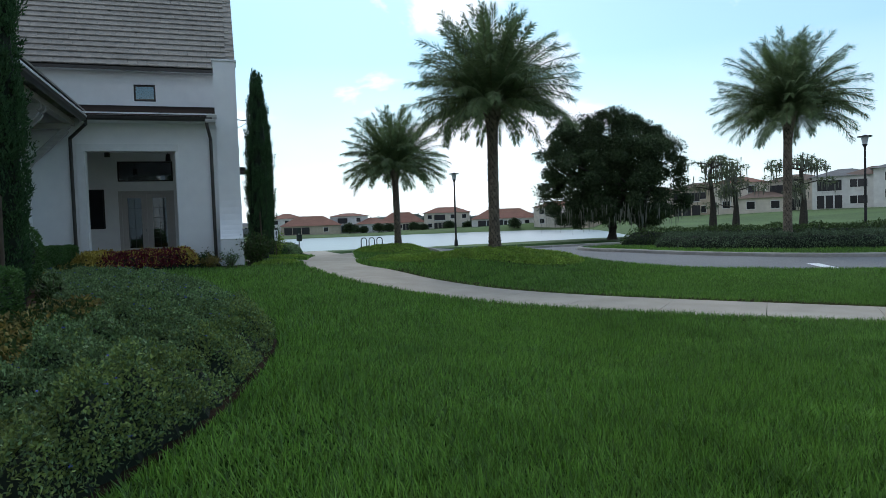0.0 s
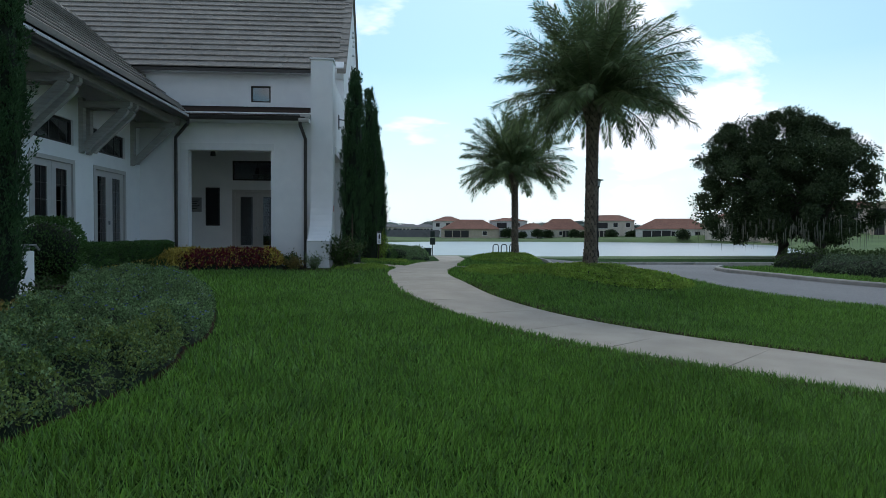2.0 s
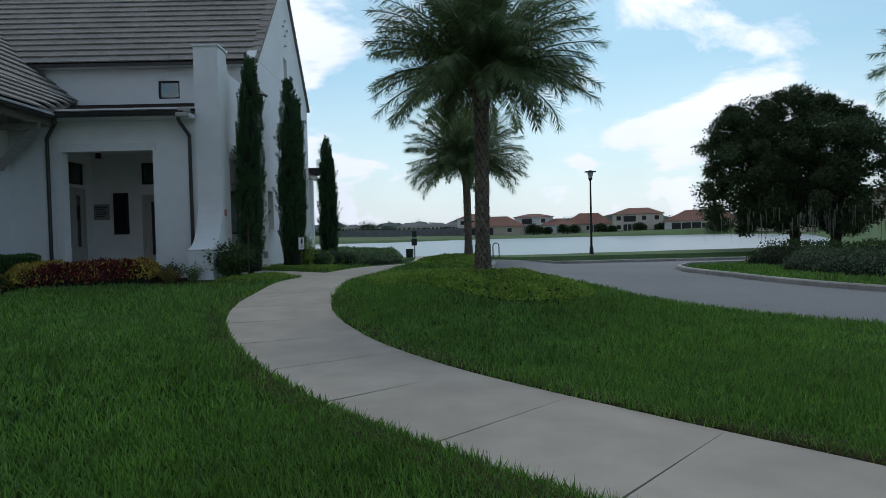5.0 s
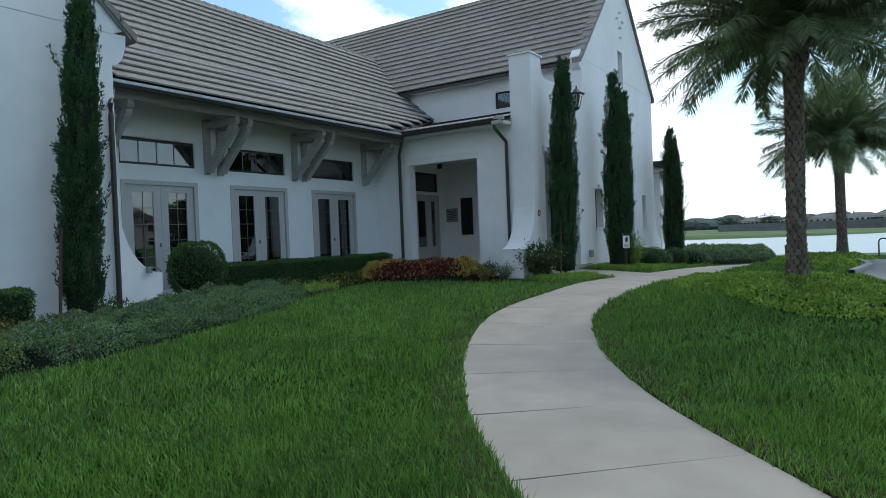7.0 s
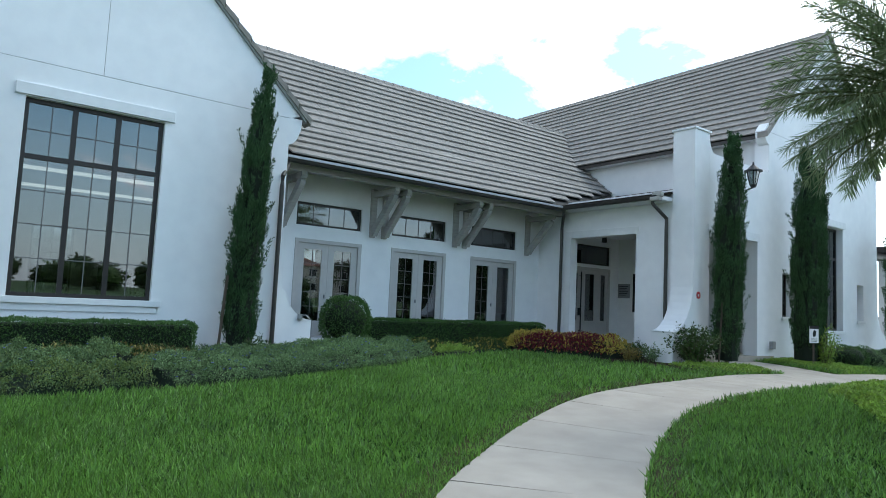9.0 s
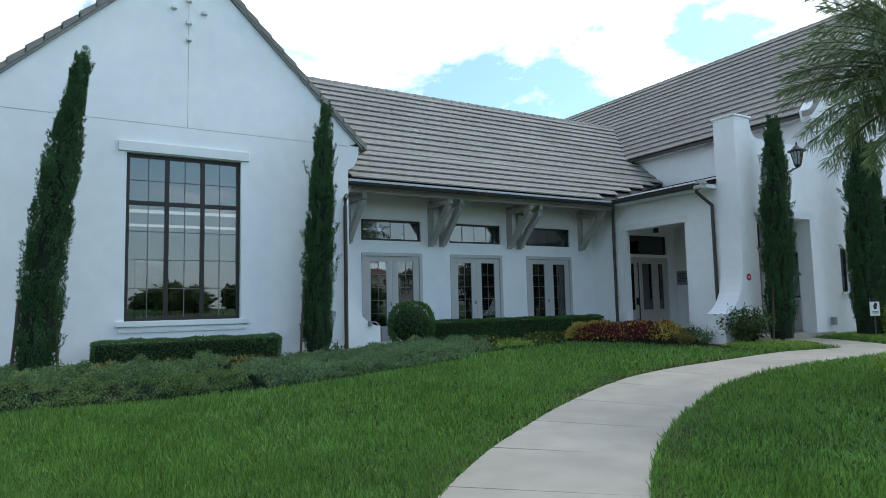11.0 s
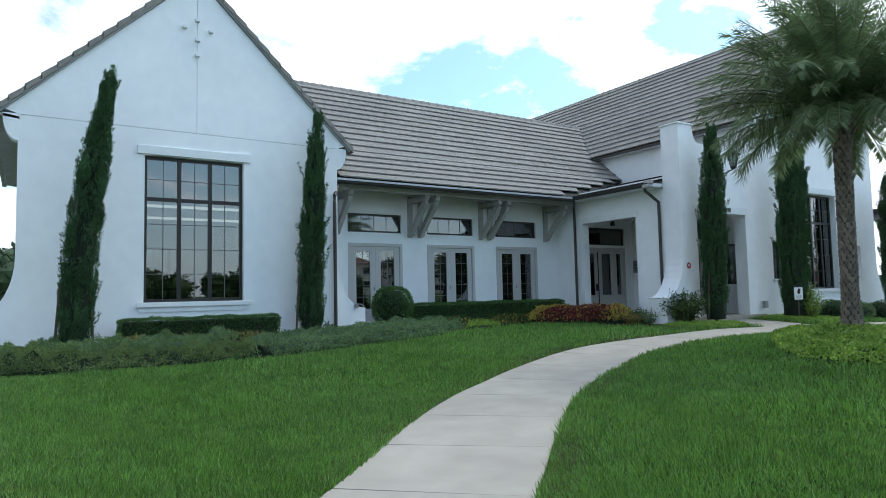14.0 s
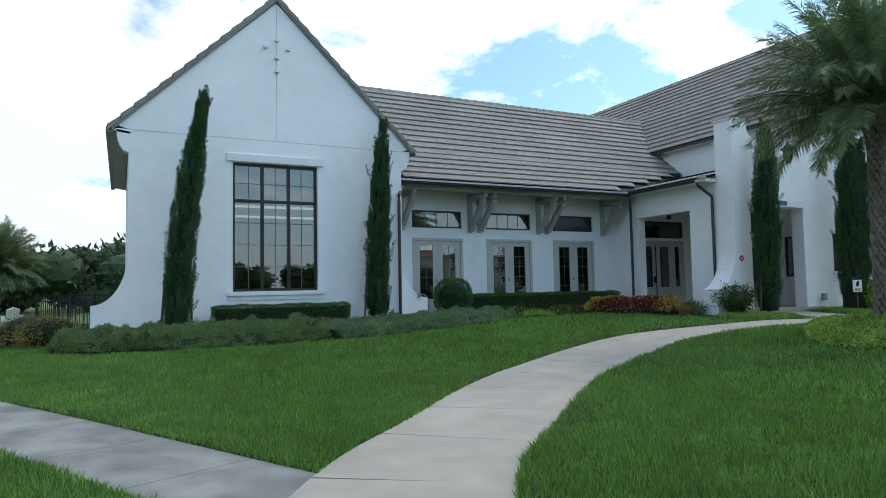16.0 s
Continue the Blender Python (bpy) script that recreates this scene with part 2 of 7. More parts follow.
M["retain"] = mat("grey_block_wall", (0.20, 0.20, 0.21), None, 0.8, 0.9)

glass = bpy.data.materials.new("window_glass")
glass.use_nodes = True
gn, gl = glass.node_tree.nodes, glass.node_tree.links
gn.clear()
gt = gn.new("ShaderNodeBsdfTransparent"); gt.inputs[0].default_value = (0.55, 0.60, 0.60, 1)
gg = gn.new("ShaderNodeBsdfGlossy"); gg.inputs["Roughness"].default_value = 0.01
gg.inputs["Color"].default_value = (0.9, 0.93, 0.95, 1)
fr = gn.new("ShaderNodeFresnel"); fr.inputs["IOR"].default_value = 2.25
gmx = gn.new("ShaderNodeMixShader")
go = gn.new("ShaderNodeOutputMaterial")
gl.new(fr.outputs[0], gmx.inputs[0]); gl.new(gt.outputs[0], gmx.inputs[1]); gl.new(gg.outputs[0], gmx.inputs[2]); gl.new(gmx.outputs[0], go.inputs[0])
M["glass"] = glass

glow = bpy.data.materials.new("lamp_glow")
glow.use_nodes = True
glow.node_tree.nodes["Principled BSDF"].inputs["Emission Color"].default_value = (1, 0.97, 0.92, 1)
glow.node_tree.nodes["Principled BSDF"].inputs["Emission Strength"].default_value = 1.2
M["glow"] = glow


# ---- building blocks ----
def smooth(a, b, v):
    u = min(1.0, max(0.0, (v - a) / (b - a)))
    return u * u * (3 - 2 * u)


def npsm(a, b, v):
    u = np.clip((v - a) / (b - a), 0, 1)
    return u * u * (3 - 2 * u)


def terrain(x, y):
    """Height of the ground: a lawn that rises to the building, two low mounds under the palms, a fall to the lake and a far bank."""
    x, y = np.asarray(x, float), np.asarray(y, float)
    z = 0.02 * np.clip(y, -5, 21)
    z = z + 0.20 * npsm(5, -3, x) * npsm(-3, 8, y) * (1 - 0.72 * npsm(13.5, 20, y)) - 0.12 * npsm(0, 6, y) * npsm(0.5, 3.5, x) - 0.09 * npsm(3, 7, y) * npsm(17, 12, y) * npsm(2, 5, x)
    z = z - 0.10 * npsm(10, 16, y) * npsm(9.5, 12, x)
    z = z + 0.34 * np.exp(-((x - 7.3) ** 2 + (y - 17.4) ** 2) / 6.0) + 0.22 * np.exp(-((x - 7.8) ** 2 + (y - 30.4) ** 2) / 8.0)
    z = z - 0.35 * npsm(26, 46, y) * npsm(-30, -10, x) - 0.15 * npsm(26, 36, y)
    lake = npsm(50, 58, y - 0.15 * np.clip(x, 0, 40)) * npsm(14, 4, x - 0.58 * y) * npsm(-160, -120, x)
    far = npsm(168, 180, y + 0.02 * x - 22 * npsm(-10, 25, x))
    z = z - 2.6 * lake * (1 - far) + far * lake * (-0.55 + 0.4 * npsm(190, 250, y)) 
    z = z + 2.6 * npsm(45, 130, x) * npsm(-60, 20, y)
    return z


def gz(x, y):
    return float(terrain(x, y))


def mesh_of(name, bm):
    me = bpy.data.meshes.new(name)
    bmesh.ops.recalc_face_normals(bm, faces=bm.faces)
    bm.to_mesh(me)
    bm.free()
    return me


def part(name, bm, material, parent=None, label=""):
    ob = new(name, mesh_of(name, bm))
    ob.data.materials.append(material)
    if parent is not None:
        ob.parent = parent
    if label:
        tagged(ob, label)
    return ob


def raw(name, verts, faces, material, parent=None, label="", kind=""):
    """A mesh from arrays of vertices and of faces that all have the same number of corners."""
    verts, faces = np.asarray(verts, np.float32), np.asarray(faces, np.int32)
    me = bpy.data.meshes.new(name)
    me.vertices.add(len(verts))
    me.vertices.foreach_set("co", verts.ravel())
    k = faces.shape[1]
    me.loops.add(faces.size)
    me.loops.foreach_set("vertex_index", faces.ravel())
    me.polygons.add(len(faces))
    me.polygons.foreach_set("loop_start", np.arange(0, faces.size, k, dtype=np.int32))
    me.polygons.foreach_set("use_smooth", np.zeros(len(faces), bool))
    me.update(calc_edges=True)
    me.materials.append(material)
    ob = new(name, me)
    if parent is not None:
        ob.parent = parent
    if label or kind:
        tagged(ob, label, kind=kind)
    return ob


def empty(name, label, category, at=(0, 0, 0), group="", kind="", rz=0):
    ob = new(name)
    ob.empty_display_size = 0.1
    ob.matrix_basis = pose(*at, 0, 0, rz)
    return tagged(ob, label, category, group, kind)


def box(bm, x0, x1, y0, y1, z0, z1, bevel=0.0):
    r = bmesh.ops.create_cube(bm, size=1, matrix=Matrix.LocRotScale(((x0 + x1) / 2, (y0 + y1) / 2, (z0 + z1) / 2), None, (abs(x1 - x0), abs(y1 - y0), abs(z1 - z0))))
    if bevel:
        es = list({e for v in r["verts"] for e in v.link_edges})
        bmesh.ops.bevel(bm, geom=es, offset=bevel, segments=2, affect="EDGES", profile=0.5)
    return bm


def cyl(bm, x, y, z0, z1, r0, r1=None, seg=16):
    bmesh.ops.create_cone(bm, cap_ends=True, segments=seg, radius1=r0, radius2=r0 if r1 is None else r1, depth=z1 - z0, matrix=Matrix.Translation((x, y, (z0 + z1) / 2)))
    return bm


def prism(bm, outline, axis, a, b):
    """An outline of (u, v) pairs pushed from a to b along an axis: x (u is y, v is z), y (u is x, v is z) or z."""
    def at(u, v, w):
        return {"x": (w, u, v), "y": (u, w, v), "z": (u, v, w)}[axis]
    lo = [bm.verts.new(at(u, v, a)) for u, v in outline]
    hi = [bm.verts.new(at(u, v, b)) for u, v in outline]
    bm.faces.new(lo)
    bm.faces.new(hi[::-1])
    n = len(outline)
    for i in range(n):
        bm.faces.new((lo[i], lo[(i + 1) % n], hi[(i + 1) % n], hi[i]))
    return bm


def tube(bm, pts, r, seg=10):
    """A round pipe along points; r is one radius or one for each point."""
    pts = [Vector(p) for p in pts]
    rs = r if isinstance(r, (list, tuple)) else [r] * len(pts)
    rings = []
    for i, p in enumerate(pts):
        d = (pts[min(i + 1, len(pts) - 1)] - pts[max(i - 1, 0)]).normalized()
        side = d.cross(Vector((0, 0, 1)))
        if side.length < 0.05:
            side = Vector((1, 0, 0))
        side.normalize()
        upv = side.cross(d)
        rings.append([bm.verts.new(p + rs[i] * (math.cos(2 * math.pi * k / seg) * side + math.sin(2 * math.pi * k / seg) * upv)) for k in range(seg)])
    for a, b in zip(rings, rings[1:]):
        for k in range(seg):
            bm.faces.new((a[k], a[(k + 1) % seg], b[(k + 1) % seg], b[k]))
    bm.faces.new(rings[0][::-1])
    bm.faces.new(rings[-1])
    return bm


def wall_with_holes(bm, axis, at, thick, u0, u1, z0, z1, holes):
    """A wall slab in the plane axis = at, going back by thick, with openings (u0, u1, z0, z1) cut right through it."""
    us = sorted({u0, u1, *[h[0] for h in holes], *[h[1] for h in holes]})
    zs = sorted({z0, z1, *[h[2] for h in holes], *[h[3] for h in holes]})
    solid = {(i, j): not any(h[0] <= us[i] and us[i + 1] <= h[1] and h[2] <= zs[j] and zs[j + 1] <= h[3] for h in holes) for i in range(len(us) - 1) for j in range(len(zs) - 1)}
    grid = {}

    def v(i, j, k):
        key = (i, j, k)
        if key not in grid:
            w = at - (thick if k else 0)
            grid[key] = bm.verts.new((w, us[i], zs[j]) if axis == "x" else (us[i], w, zs[j]))
        return grid[key]
    for (i, j), s in solid.items():
        if not s:
            continue
        bm.faces.new([v(i, j, 0), v(i + 1, j, 0), v(i + 1, j + 1, 0), v(i, j + 1, 0)])
        bm.faces.new([v(i, j, 1), v(i, j + 1, 1), v(i + 1, j + 1, 1), v(i + 1, j, 1)])
        for di, dj, a, b in ((-1, 0, (i, j), (i, j + 1)), (1, 0, (i + 1, j), (i + 1, j + 1)), (0, -1, (i, j), (i + 1, j)), (0, 1, (i, j + 1), (i + 1, j + 1))):
            if not solid.get((i + di, j + dj), False):
                bm.faces.new([v(*a, 0), v(*b, 0), v(*b, 1), v(*a, 1)])
    return bm


rng = np.random.default_rng(7)


def leaves(points, normals, length, width, spread=0.6, count_jitter=0.35):
    """Pointed leaf quads set on points: arrays of vertices and faces. Each leaf turns at random about the way it faces."""
    n = len(points)
    d = normals + rng.normal(0, spread, (n, 3))
    d /= np.linalg.norm(d, axis=1)[:, None] + 1e-9
    s = np.cross(d, rng.normal(0, 1, (n, 3)))
    s /= np.linalg.norm(s, axis=1)[:, None] + 1e-9
    ln = (length * (1 + rng.uniform(-count_jitter, count_jitter, n)))[:, None]
    wd = (width * (1 + rng.uniform(-count_jitter, count_jitter, n)))[:, None]
    up_ = np.cross(s, d)
    a, b = points, points + d * ln * 0.5 + s * wd * 0.5 + up_ * wd * 0.15
    c, e = points + d * ln, points + d * ln * 0.5 - s * wd * 0.5 + up_ * wd * 0.15
    v = np.stack([a, b, c, e], 1).reshape(-1, 3)
    f = np.arange(4 * n).reshape(-1, 4)
    return v, f


def join(chunks):
    vs, fs, o = [], [], 0
    for v, f in chunks:
        vs.append(v); fs.append(f + o); o += len(v)
    return np.concatenate(vs), np.concatenate(fs)


# ---- ground ----
def ground_sheet():
    xs = np.unique(np.concatenate([np.linspace(-900, -60, 15), np.linspace(-60, -16, 23), np.linspace(-16, 26, 106), np.linspace(26, 110, 43), np.linspace(110, 900, 18)]))
    ys = np.unique(np.concatenate([np.linspace(-900, -40, 12), np.linspace(-40, -8, 17), np.linspace(-8, 40, 121), np.linspace(40, 70, 31), np.linspace(70, 260, 96), np.linspace(260, 1500, 18)]))
    gx, gy = np.meshgrid(xs, ys)
    v = np.stack([gx.ravel(), gy.ravel(), terrain(gx, gy).ravel()], 1)
    w, h = len(xs), len(ys)
    i = np.arange(w - 1)[None, :] + np.arange(h - 1)[:, None] * w
    f = np.stack([i, i + 1, i + 1 + w, i + w], -1).reshape(-1, 4)
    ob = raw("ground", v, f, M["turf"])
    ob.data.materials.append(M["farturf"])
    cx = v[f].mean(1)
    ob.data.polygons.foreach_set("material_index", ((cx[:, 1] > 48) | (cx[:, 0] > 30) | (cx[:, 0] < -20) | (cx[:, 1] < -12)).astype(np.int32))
    ob.data.polygons.foreach_set("use_smooth", np.ones(len(f), bool))
    return tagged(ob, "green lawn that rises gently and falls to the lake", "ground", kind="structure")


ground_sheet()

WATER_Z = -1.25
bm = bmesh.new()
bmesh.ops.create_grid(bm, x_segments=2, y_segments=2, size=1, matrix=Matrix.LocRotScale((20, 122, WATER_Z), None, (200, 78, 1)))
tagged(part("water", bm, M["water"]), "pale rippled lake reflecting a bright cloudy sky", "lake", kind="structure")

# ---- the clubhouse ----
club = empty("clubhouse", "white stucco clubhouse with steep grey tiled gables", "building")


def arc_flare(u, z_low, z_high, reach, sign, n=10):
    """The concave sweep of a buttress foot: from (u, z_high) down and out to (u + sign * reach, z_low)."""
    return [(u + sign * reach * (1 - math.cos(a)), z_low + (z_high - z_low) * (1 - math.sin(a))) for a in [k * math.pi / 2 / n for k in range(n + 1)]]


WX, FX, PY, GX, SY = -3.6, -5.5, 22.05, 0.42, 26.45
BASE = 0.3

# wing with the gable towards the walk
bm = bmesh.new()
wall_with_holes(bm, "x", WX, 0.3, 4.03, 11.8, BASE, 5.85, [(6.67, 9.1, 1.52, 5.18)])
wing_wall = part("wall", bm, M["stucco"], club)
bm = bmesh.new()
prism(bm, [(4.03, 5.862), (7.895, 5.862), (7.895, 9.98), (7.9 - 4.15, 5.862 + 0.1)], "x", WX - 0.3, WX)
part("gable_panel", bm, M["stucco"], club)
bm = bmesh.new()
prism(bm, [(7.905, 5.862), (11.8, 5.862), (12.05, 5.95), (7.905, 9.98)], "x", WX - 0.3, WX)
part("gable_panel", bm, M["stucco"], club)
bm = bmesh.new()
prism(bm, [(4.1, 5.7), (11.7, 5.7), (11.7, 6.1), (7.9, 9.8), (4.1, 6.1)], "x", WX - 0.28, WX - 0.02)
part("gable_backing", bm, M["fascia"], club)
for s, u in ((-1, 4.03), (1, 11.8)):
    bm = bmesh.new()
    prism(bm, [(u, BASE)] + [(u, 2.6)] + arc_flare(u, 1.22, 2.6, 0.85, s) + [(u + s * 0.85, BASE)], "x", WX - 0.3, WX)
    part("buttress", bm, M["stucco"], club, "curved white stucco buttress foot")
    bm = bmesh.new()
    prism(bm, [(u, 5.25)] + [(u + s * 0.30 * math.sin(a), 5.25 + 0.62 * (1 - math.cos(a))) for a in [k * math.pi / 16 for k in range(1, 9)]] + [(u, 5.87)], "x", WX - 0.3, WX)
    part("corbel", bm, M["stucco"], club)
bm = bmesh.new()
wall_with_holes(bm, "y", 11.8, 0.3, FX, WX - 0.3, BASE, 5.6, [])
part("side_wall", bm, M["stucco"], club)
bm = bmesh.new()
box(bm, FX - 9, WX - 0.3, 4.03, 4.33, BASE, 6.0)
part("side_wall", bm, M["stucco"], club)
for p in ((8.85, 7.9), (8.62, 7.58), (8.62, 8.24), (8.32, 7.9), (7.92, 7.9)):
    bm = bmesh.new()
    box(bm, WX - 0.02, WX + 0.10, p[1] - 0.06, p[1] + 0.06, p[0] - 0.04, p[0] + 0.04, 0.01)
    part("gable_stud", bm, M["trim"], club)
bm = bmesh.new()
box(bm, WX - 0.05, WX + 0.05, 6.5, 9.28, 5.2, 5.42, 0.008)
part("lintel", bm, M["trim"], club)
bm = bmesh.new()
box(bm, WX - 0.05, WX + 0.07, 6.5, 9.28, 1.40, 1.52, 0.008)
part("window_ledge", bm, M["trim"], club)
bm = bmesh.new()
box(bm, WX - 0.05, WX + 0.03, 6.55, 9.23, 1.27, 1.40, 0.008)
part("apron", bm, M["trim"], club)


def grid_window(name, axis, at, u0, u1, z0, z1, cols, splits, muntins, frame_w=0.075, depth=0.08, material="bronze", label="", parent=None):
    """A window in the plane axis = at (its outer face): a frame, posts, rails at the given heights, thin glazing bars and a pane in each light."""
    def bx(bm, ua, ub, za, zb, d0, d1):
        if axis == "x":
            box(bm, at - d1, at - d0, ua, ub, za, zb)
        else:
            box(bm, ua, ub, at + d0, at + d1, za, zb)
    w = new(name)
    w.parent = parent or club
    if label:
        tagged(w, label)
    bm = bmesh.new()
    bx(bm, u0, u0 + frame_w, z0, z1, 0, depth); bx(bm, u1 - frame_w, u1, z0, z1, 0, depth)
    bx(bm, u0 + frame_w, u1 - frame_w, z0, z0 + frame_w, 0, depth); bx(bm, u0 + frame_w, u1 - frame_w, z1 - frame_w, z1, 0, depth)
    part("window_frame", bm, M[material], w)
    us = [u0 + frame_w + (u1 - u0 - 2 * frame_w) * k / cols for k in range(cols + 1)]
    zs = [z0 + frame_w, *splits, z1 - frame_w]
    for u in us[1:-1]:
        bm = bmesh.new()
        bx(bm, u - frame_w * 0.6, u + frame_w * 0.6, z0 + frame_w, z1 - frame_w, -0.004, depth - 0.01)
        part("mullion", bm, M[material], w)
    for z in splits:
        bm = bmesh.new()
        bx(bm, u0 + frame_w, u1 - frame_w, z - frame_w * 0.6, z + frame_w * 0.6, 0.002, depth - 0.014)
        part("transom_bar", bm, M[material], w)
    for ua, ub in zip(us, us[1:]):
        for j, (za, zb) in enumerate(zip(zs, zs[1:])):
            bm = bmesh.new()
            bx(bm, ua, ub, za, zb, depth * 0.5, depth * 0.5 + 0.006)
            pane = part("pane", bm, M["glass"], w)
            pane.visible_shadow = False
            nx, nz = muntins[j]
            for k in range(1, nx):
                u = ua + (ub - ua) * k / nx
                bm = bmesh.new(); bx(bm, u - 0.009, u + 0.009, za, zb, depth * 0.5 - 0.012, depth * 0.5 - 0.002)
                part("glazing_bar", bm, M["muntin"], w)
            for k in range(1, nz):
                z = za + (zb - za) * k / nz
                bm = bmesh.new(); bx(bm, ua, ub, z - 0.009, z + 0.009, depth * 0.5 - 0.010, depth * 0.5 - 0.003)
                part("glazing_bar", bm, M["muntin"], w)
    return w


grid_window("window", "x", WX - 0.12, 6.67, 9.1, 1.52, 5.18, 3, [4.10], [(2, 4), (2, 2)], label="tall dark bronze gridded window of six lights")

# wall with the glazed doors under the deep eave
DOORS = [(12.98, 14.98), (15.98, 17.98), (18.98, 20.98)]
bm = bmesh.new()
holes = [(a + 0.0, b - 0.0, 0.72, 3.30) for a, b in DOORS] + [(a, b - 0.03, 3.66, 4.28) for a, b in DOORS] + [(22.75, 25.95, 0.62, 3.36), (22.75, 25.95, 3.48, 4.2)]
wall_with_holes(bm, "x", FX, 0.25, 11.8, SY, BASE, 5.7, holes)
part("wall", bm, M["stucco"], club)


def double_door(axis, at, u0, u1, z0, z1, bars=(2, 5), label=""):
    """Two glazed leaves in a painted casing: casing, leaf frames, panes, glazing bars and a handle."""
    def bx(bm, ua, ub, za, zb, d0, d1, bev=0.0):
        if axis == "x":
            box(bm, at - d1, at - d0, ua, ub, za, zb, bev)
        else:
            box(bm, ua, ub, at + d0, at + d1, za, zb, bev)
    d = new("double_door")
    d.parent = club
    tagged(d, label)
    c = 0.10
    bm = bmesh.new()
    bx(bm, u0, u0 + c, z0, z1, -0.02, 0.12); bx(bm, u1 - c, u1, z0, z1, -0.02, 0.12); bx(bm, u0 + c, u1 - c, z1 - c, z1, -0.02, 0.12)
    part("casing", bm, M["door"], d)
    mid = (u0 + u1) / 2
    for ua, ub in ((u0 + c + 0.004, mid - 0.002), (mid + 0.002, u1 - c - 0.004)):
        st = 0.19
        g0, g1, h0, h1 = ua + st, ub - st, z0 + 0.42, z1 - c - 0.16
        bm = bmesh.new()
        bx(bm, ua, g0, z0 + 0.01, z1 - c - 0.004, 0.03, 0.08); bx(bm, g1, ub, z0 + 0.01, z1 - c - 0.004, 0.03, 0.08)
        bx(bm, g0, g1, z0 + 0.01, h0, 0.03, 0.08); bx(bm, g0, g1, h1, z1 - c - 0.004, 0.03, 0.08)
        part("leaf", bm, M["door"], d)
        bm = bmesh.new()
        bx(bm, g0, g1, h0, h1, 0.052, 0.058)
        pane = part("pane", bm, M["glass"], d)
        pane.visible_shadow = False
        for k in range(1, bars[0]):
            u = g0 + (g1 - g0) * k / bars[0]
            bm = bmesh.new(); bx(bm, u - 0.008, u + 0.008, h0, h1, 0.042, 0.050)
            part("glazing_bar", bm, M["muntin"], d)
        for k in range(1, bars[1]):
            z = h0 + (h1 - h0) * k / bars[1]
            bm = bmesh.new(); bx(bm, g0, g1, z - 0.008, z + 0.008, 0.043, 0.049)
            part("glazing_bar", bm, M["muntin"], d)
    bm = bmesh.new()
    bx(bm, mid - 0.075, mid - 0.045, z0 + 1.02, z0 + 1.12, -0.02, 0.03, 0.006)
    part("handle", bm, M["grey_metal"], d, "metal door handle")
    return d


for a, b in DOORS:
    double_door("x", FX, a, b, 0.72, 3.30, label="taupe painted glazed double door with thin bars")
    grid_window("transom_window", "x", FX - 0.06, a, b - 0.03, 3.66, 4.28, 1, [], [(4, 1)], 0.06, 0.06, label="dark framed transom window over a double door")


def entrance_door(u0, u1, z0, z1):
    """The entrance: a casing, a pair of tall glazed leaves with a black pull bar, and a glazed sidelight on each side."""
    d = new("entrance_door")
    d.parent = club
    tagged(d, "pale taupe entrance double door with sidelights and a black pull")
    c = 0.09
    bm = bmesh.new()
    box(bm, FX - 0.12, FX + 0.02, u0, u0 + c, z0, z1); box(bm, FX - 0.12, FX + 0.02, u1 - c, u1, z0, z1); box(bm, FX - 0.12, FX + 0.02, u0 + c, u1 - c, z1 - c, z1)
    part("casing", bm, M["door"], d)
    mid, side = (u0 + u1) / 2, 0.65
    for name, ua, ub, st in (("sidelight", u0 + c, u0 + side, 0.13), ("leaf", u0 + side + 0.006, mid - 0.003, 0.19), ("leaf", mid + 0.003, u1 - side - 0.006, 0.19), ("sidelight", u1 - side, u1 - c, 0.13)):
        g0, g1, h0, h1, top = ua + st, ub - st, z0 + 0.75, z1 - c - 0.13, z1 - c - 0.004
        bm = bmesh.new()
        for ya, yb, za, zb in ((ua, g0, z0 + 0.01, top), (g1, ub, z0 + 0.01, top), (g0, g1, z0 + 0.01, h0), (g0, g1, h1, top)):
            box(bm, FX - 0.08, FX - 0.03, ya, yb, za, zb)
        leaf = part(name, bm, M["door"], d)
        bm = bmesh.new(); box(bm, FX - 0.058, FX - 0.052, g0, g1, h0, h1)
        part("pane", bm, M["glass"], leaf).visible_shadow = False
        bm = bmesh.new()
        for ya, yb, za, zb in ((g0, g0 + 0.02, h0, h1), (g1 - 0.02, g1, h0, h1), (g0 + 0.02, g1 - 0.02, h0, h0 + 0.02), (g0 + 0.02, g1 - 0.02, h1 - 0.02, h1)):
            box(bm, FX - 0.05, FX - 0.022, ya, yb, za, zb)
        part("glazing_bead", bm, M["door"], leaf)
    bm = bmesh.new(); tube(bm, [(FX + 0.06, mid - 0.1, z0 + 0.25), (FX + 0.06, mid - 0.1, z0 + 2.55)], 0.022, 8)
    for z in (0.4, 2.4):
        tube(bm, [(FX - 0.04, mid - 0.1, z0 + z), (FX + 0.06, mid - 0.1, z0 + z)], 0.014, 6)
    box(bm, FX - 0.032, FX + 0.03, mid - 0.17, mid - 0.05, z0 + 0.95, z0 + 1.22, 0.008)
    part("pull", bm, M["black"], d, "long black pull bar with a lock plate")


entrance_door(22.75, 25.95, 0.62, 3.36)
grid_window("transom_window", "x", FX - 0.06, 22.75, 25.95, 3.48, 4.2, 1, [], [(1, 1)], 0.06, 0.06, label="dark framed transom window over the entrance")


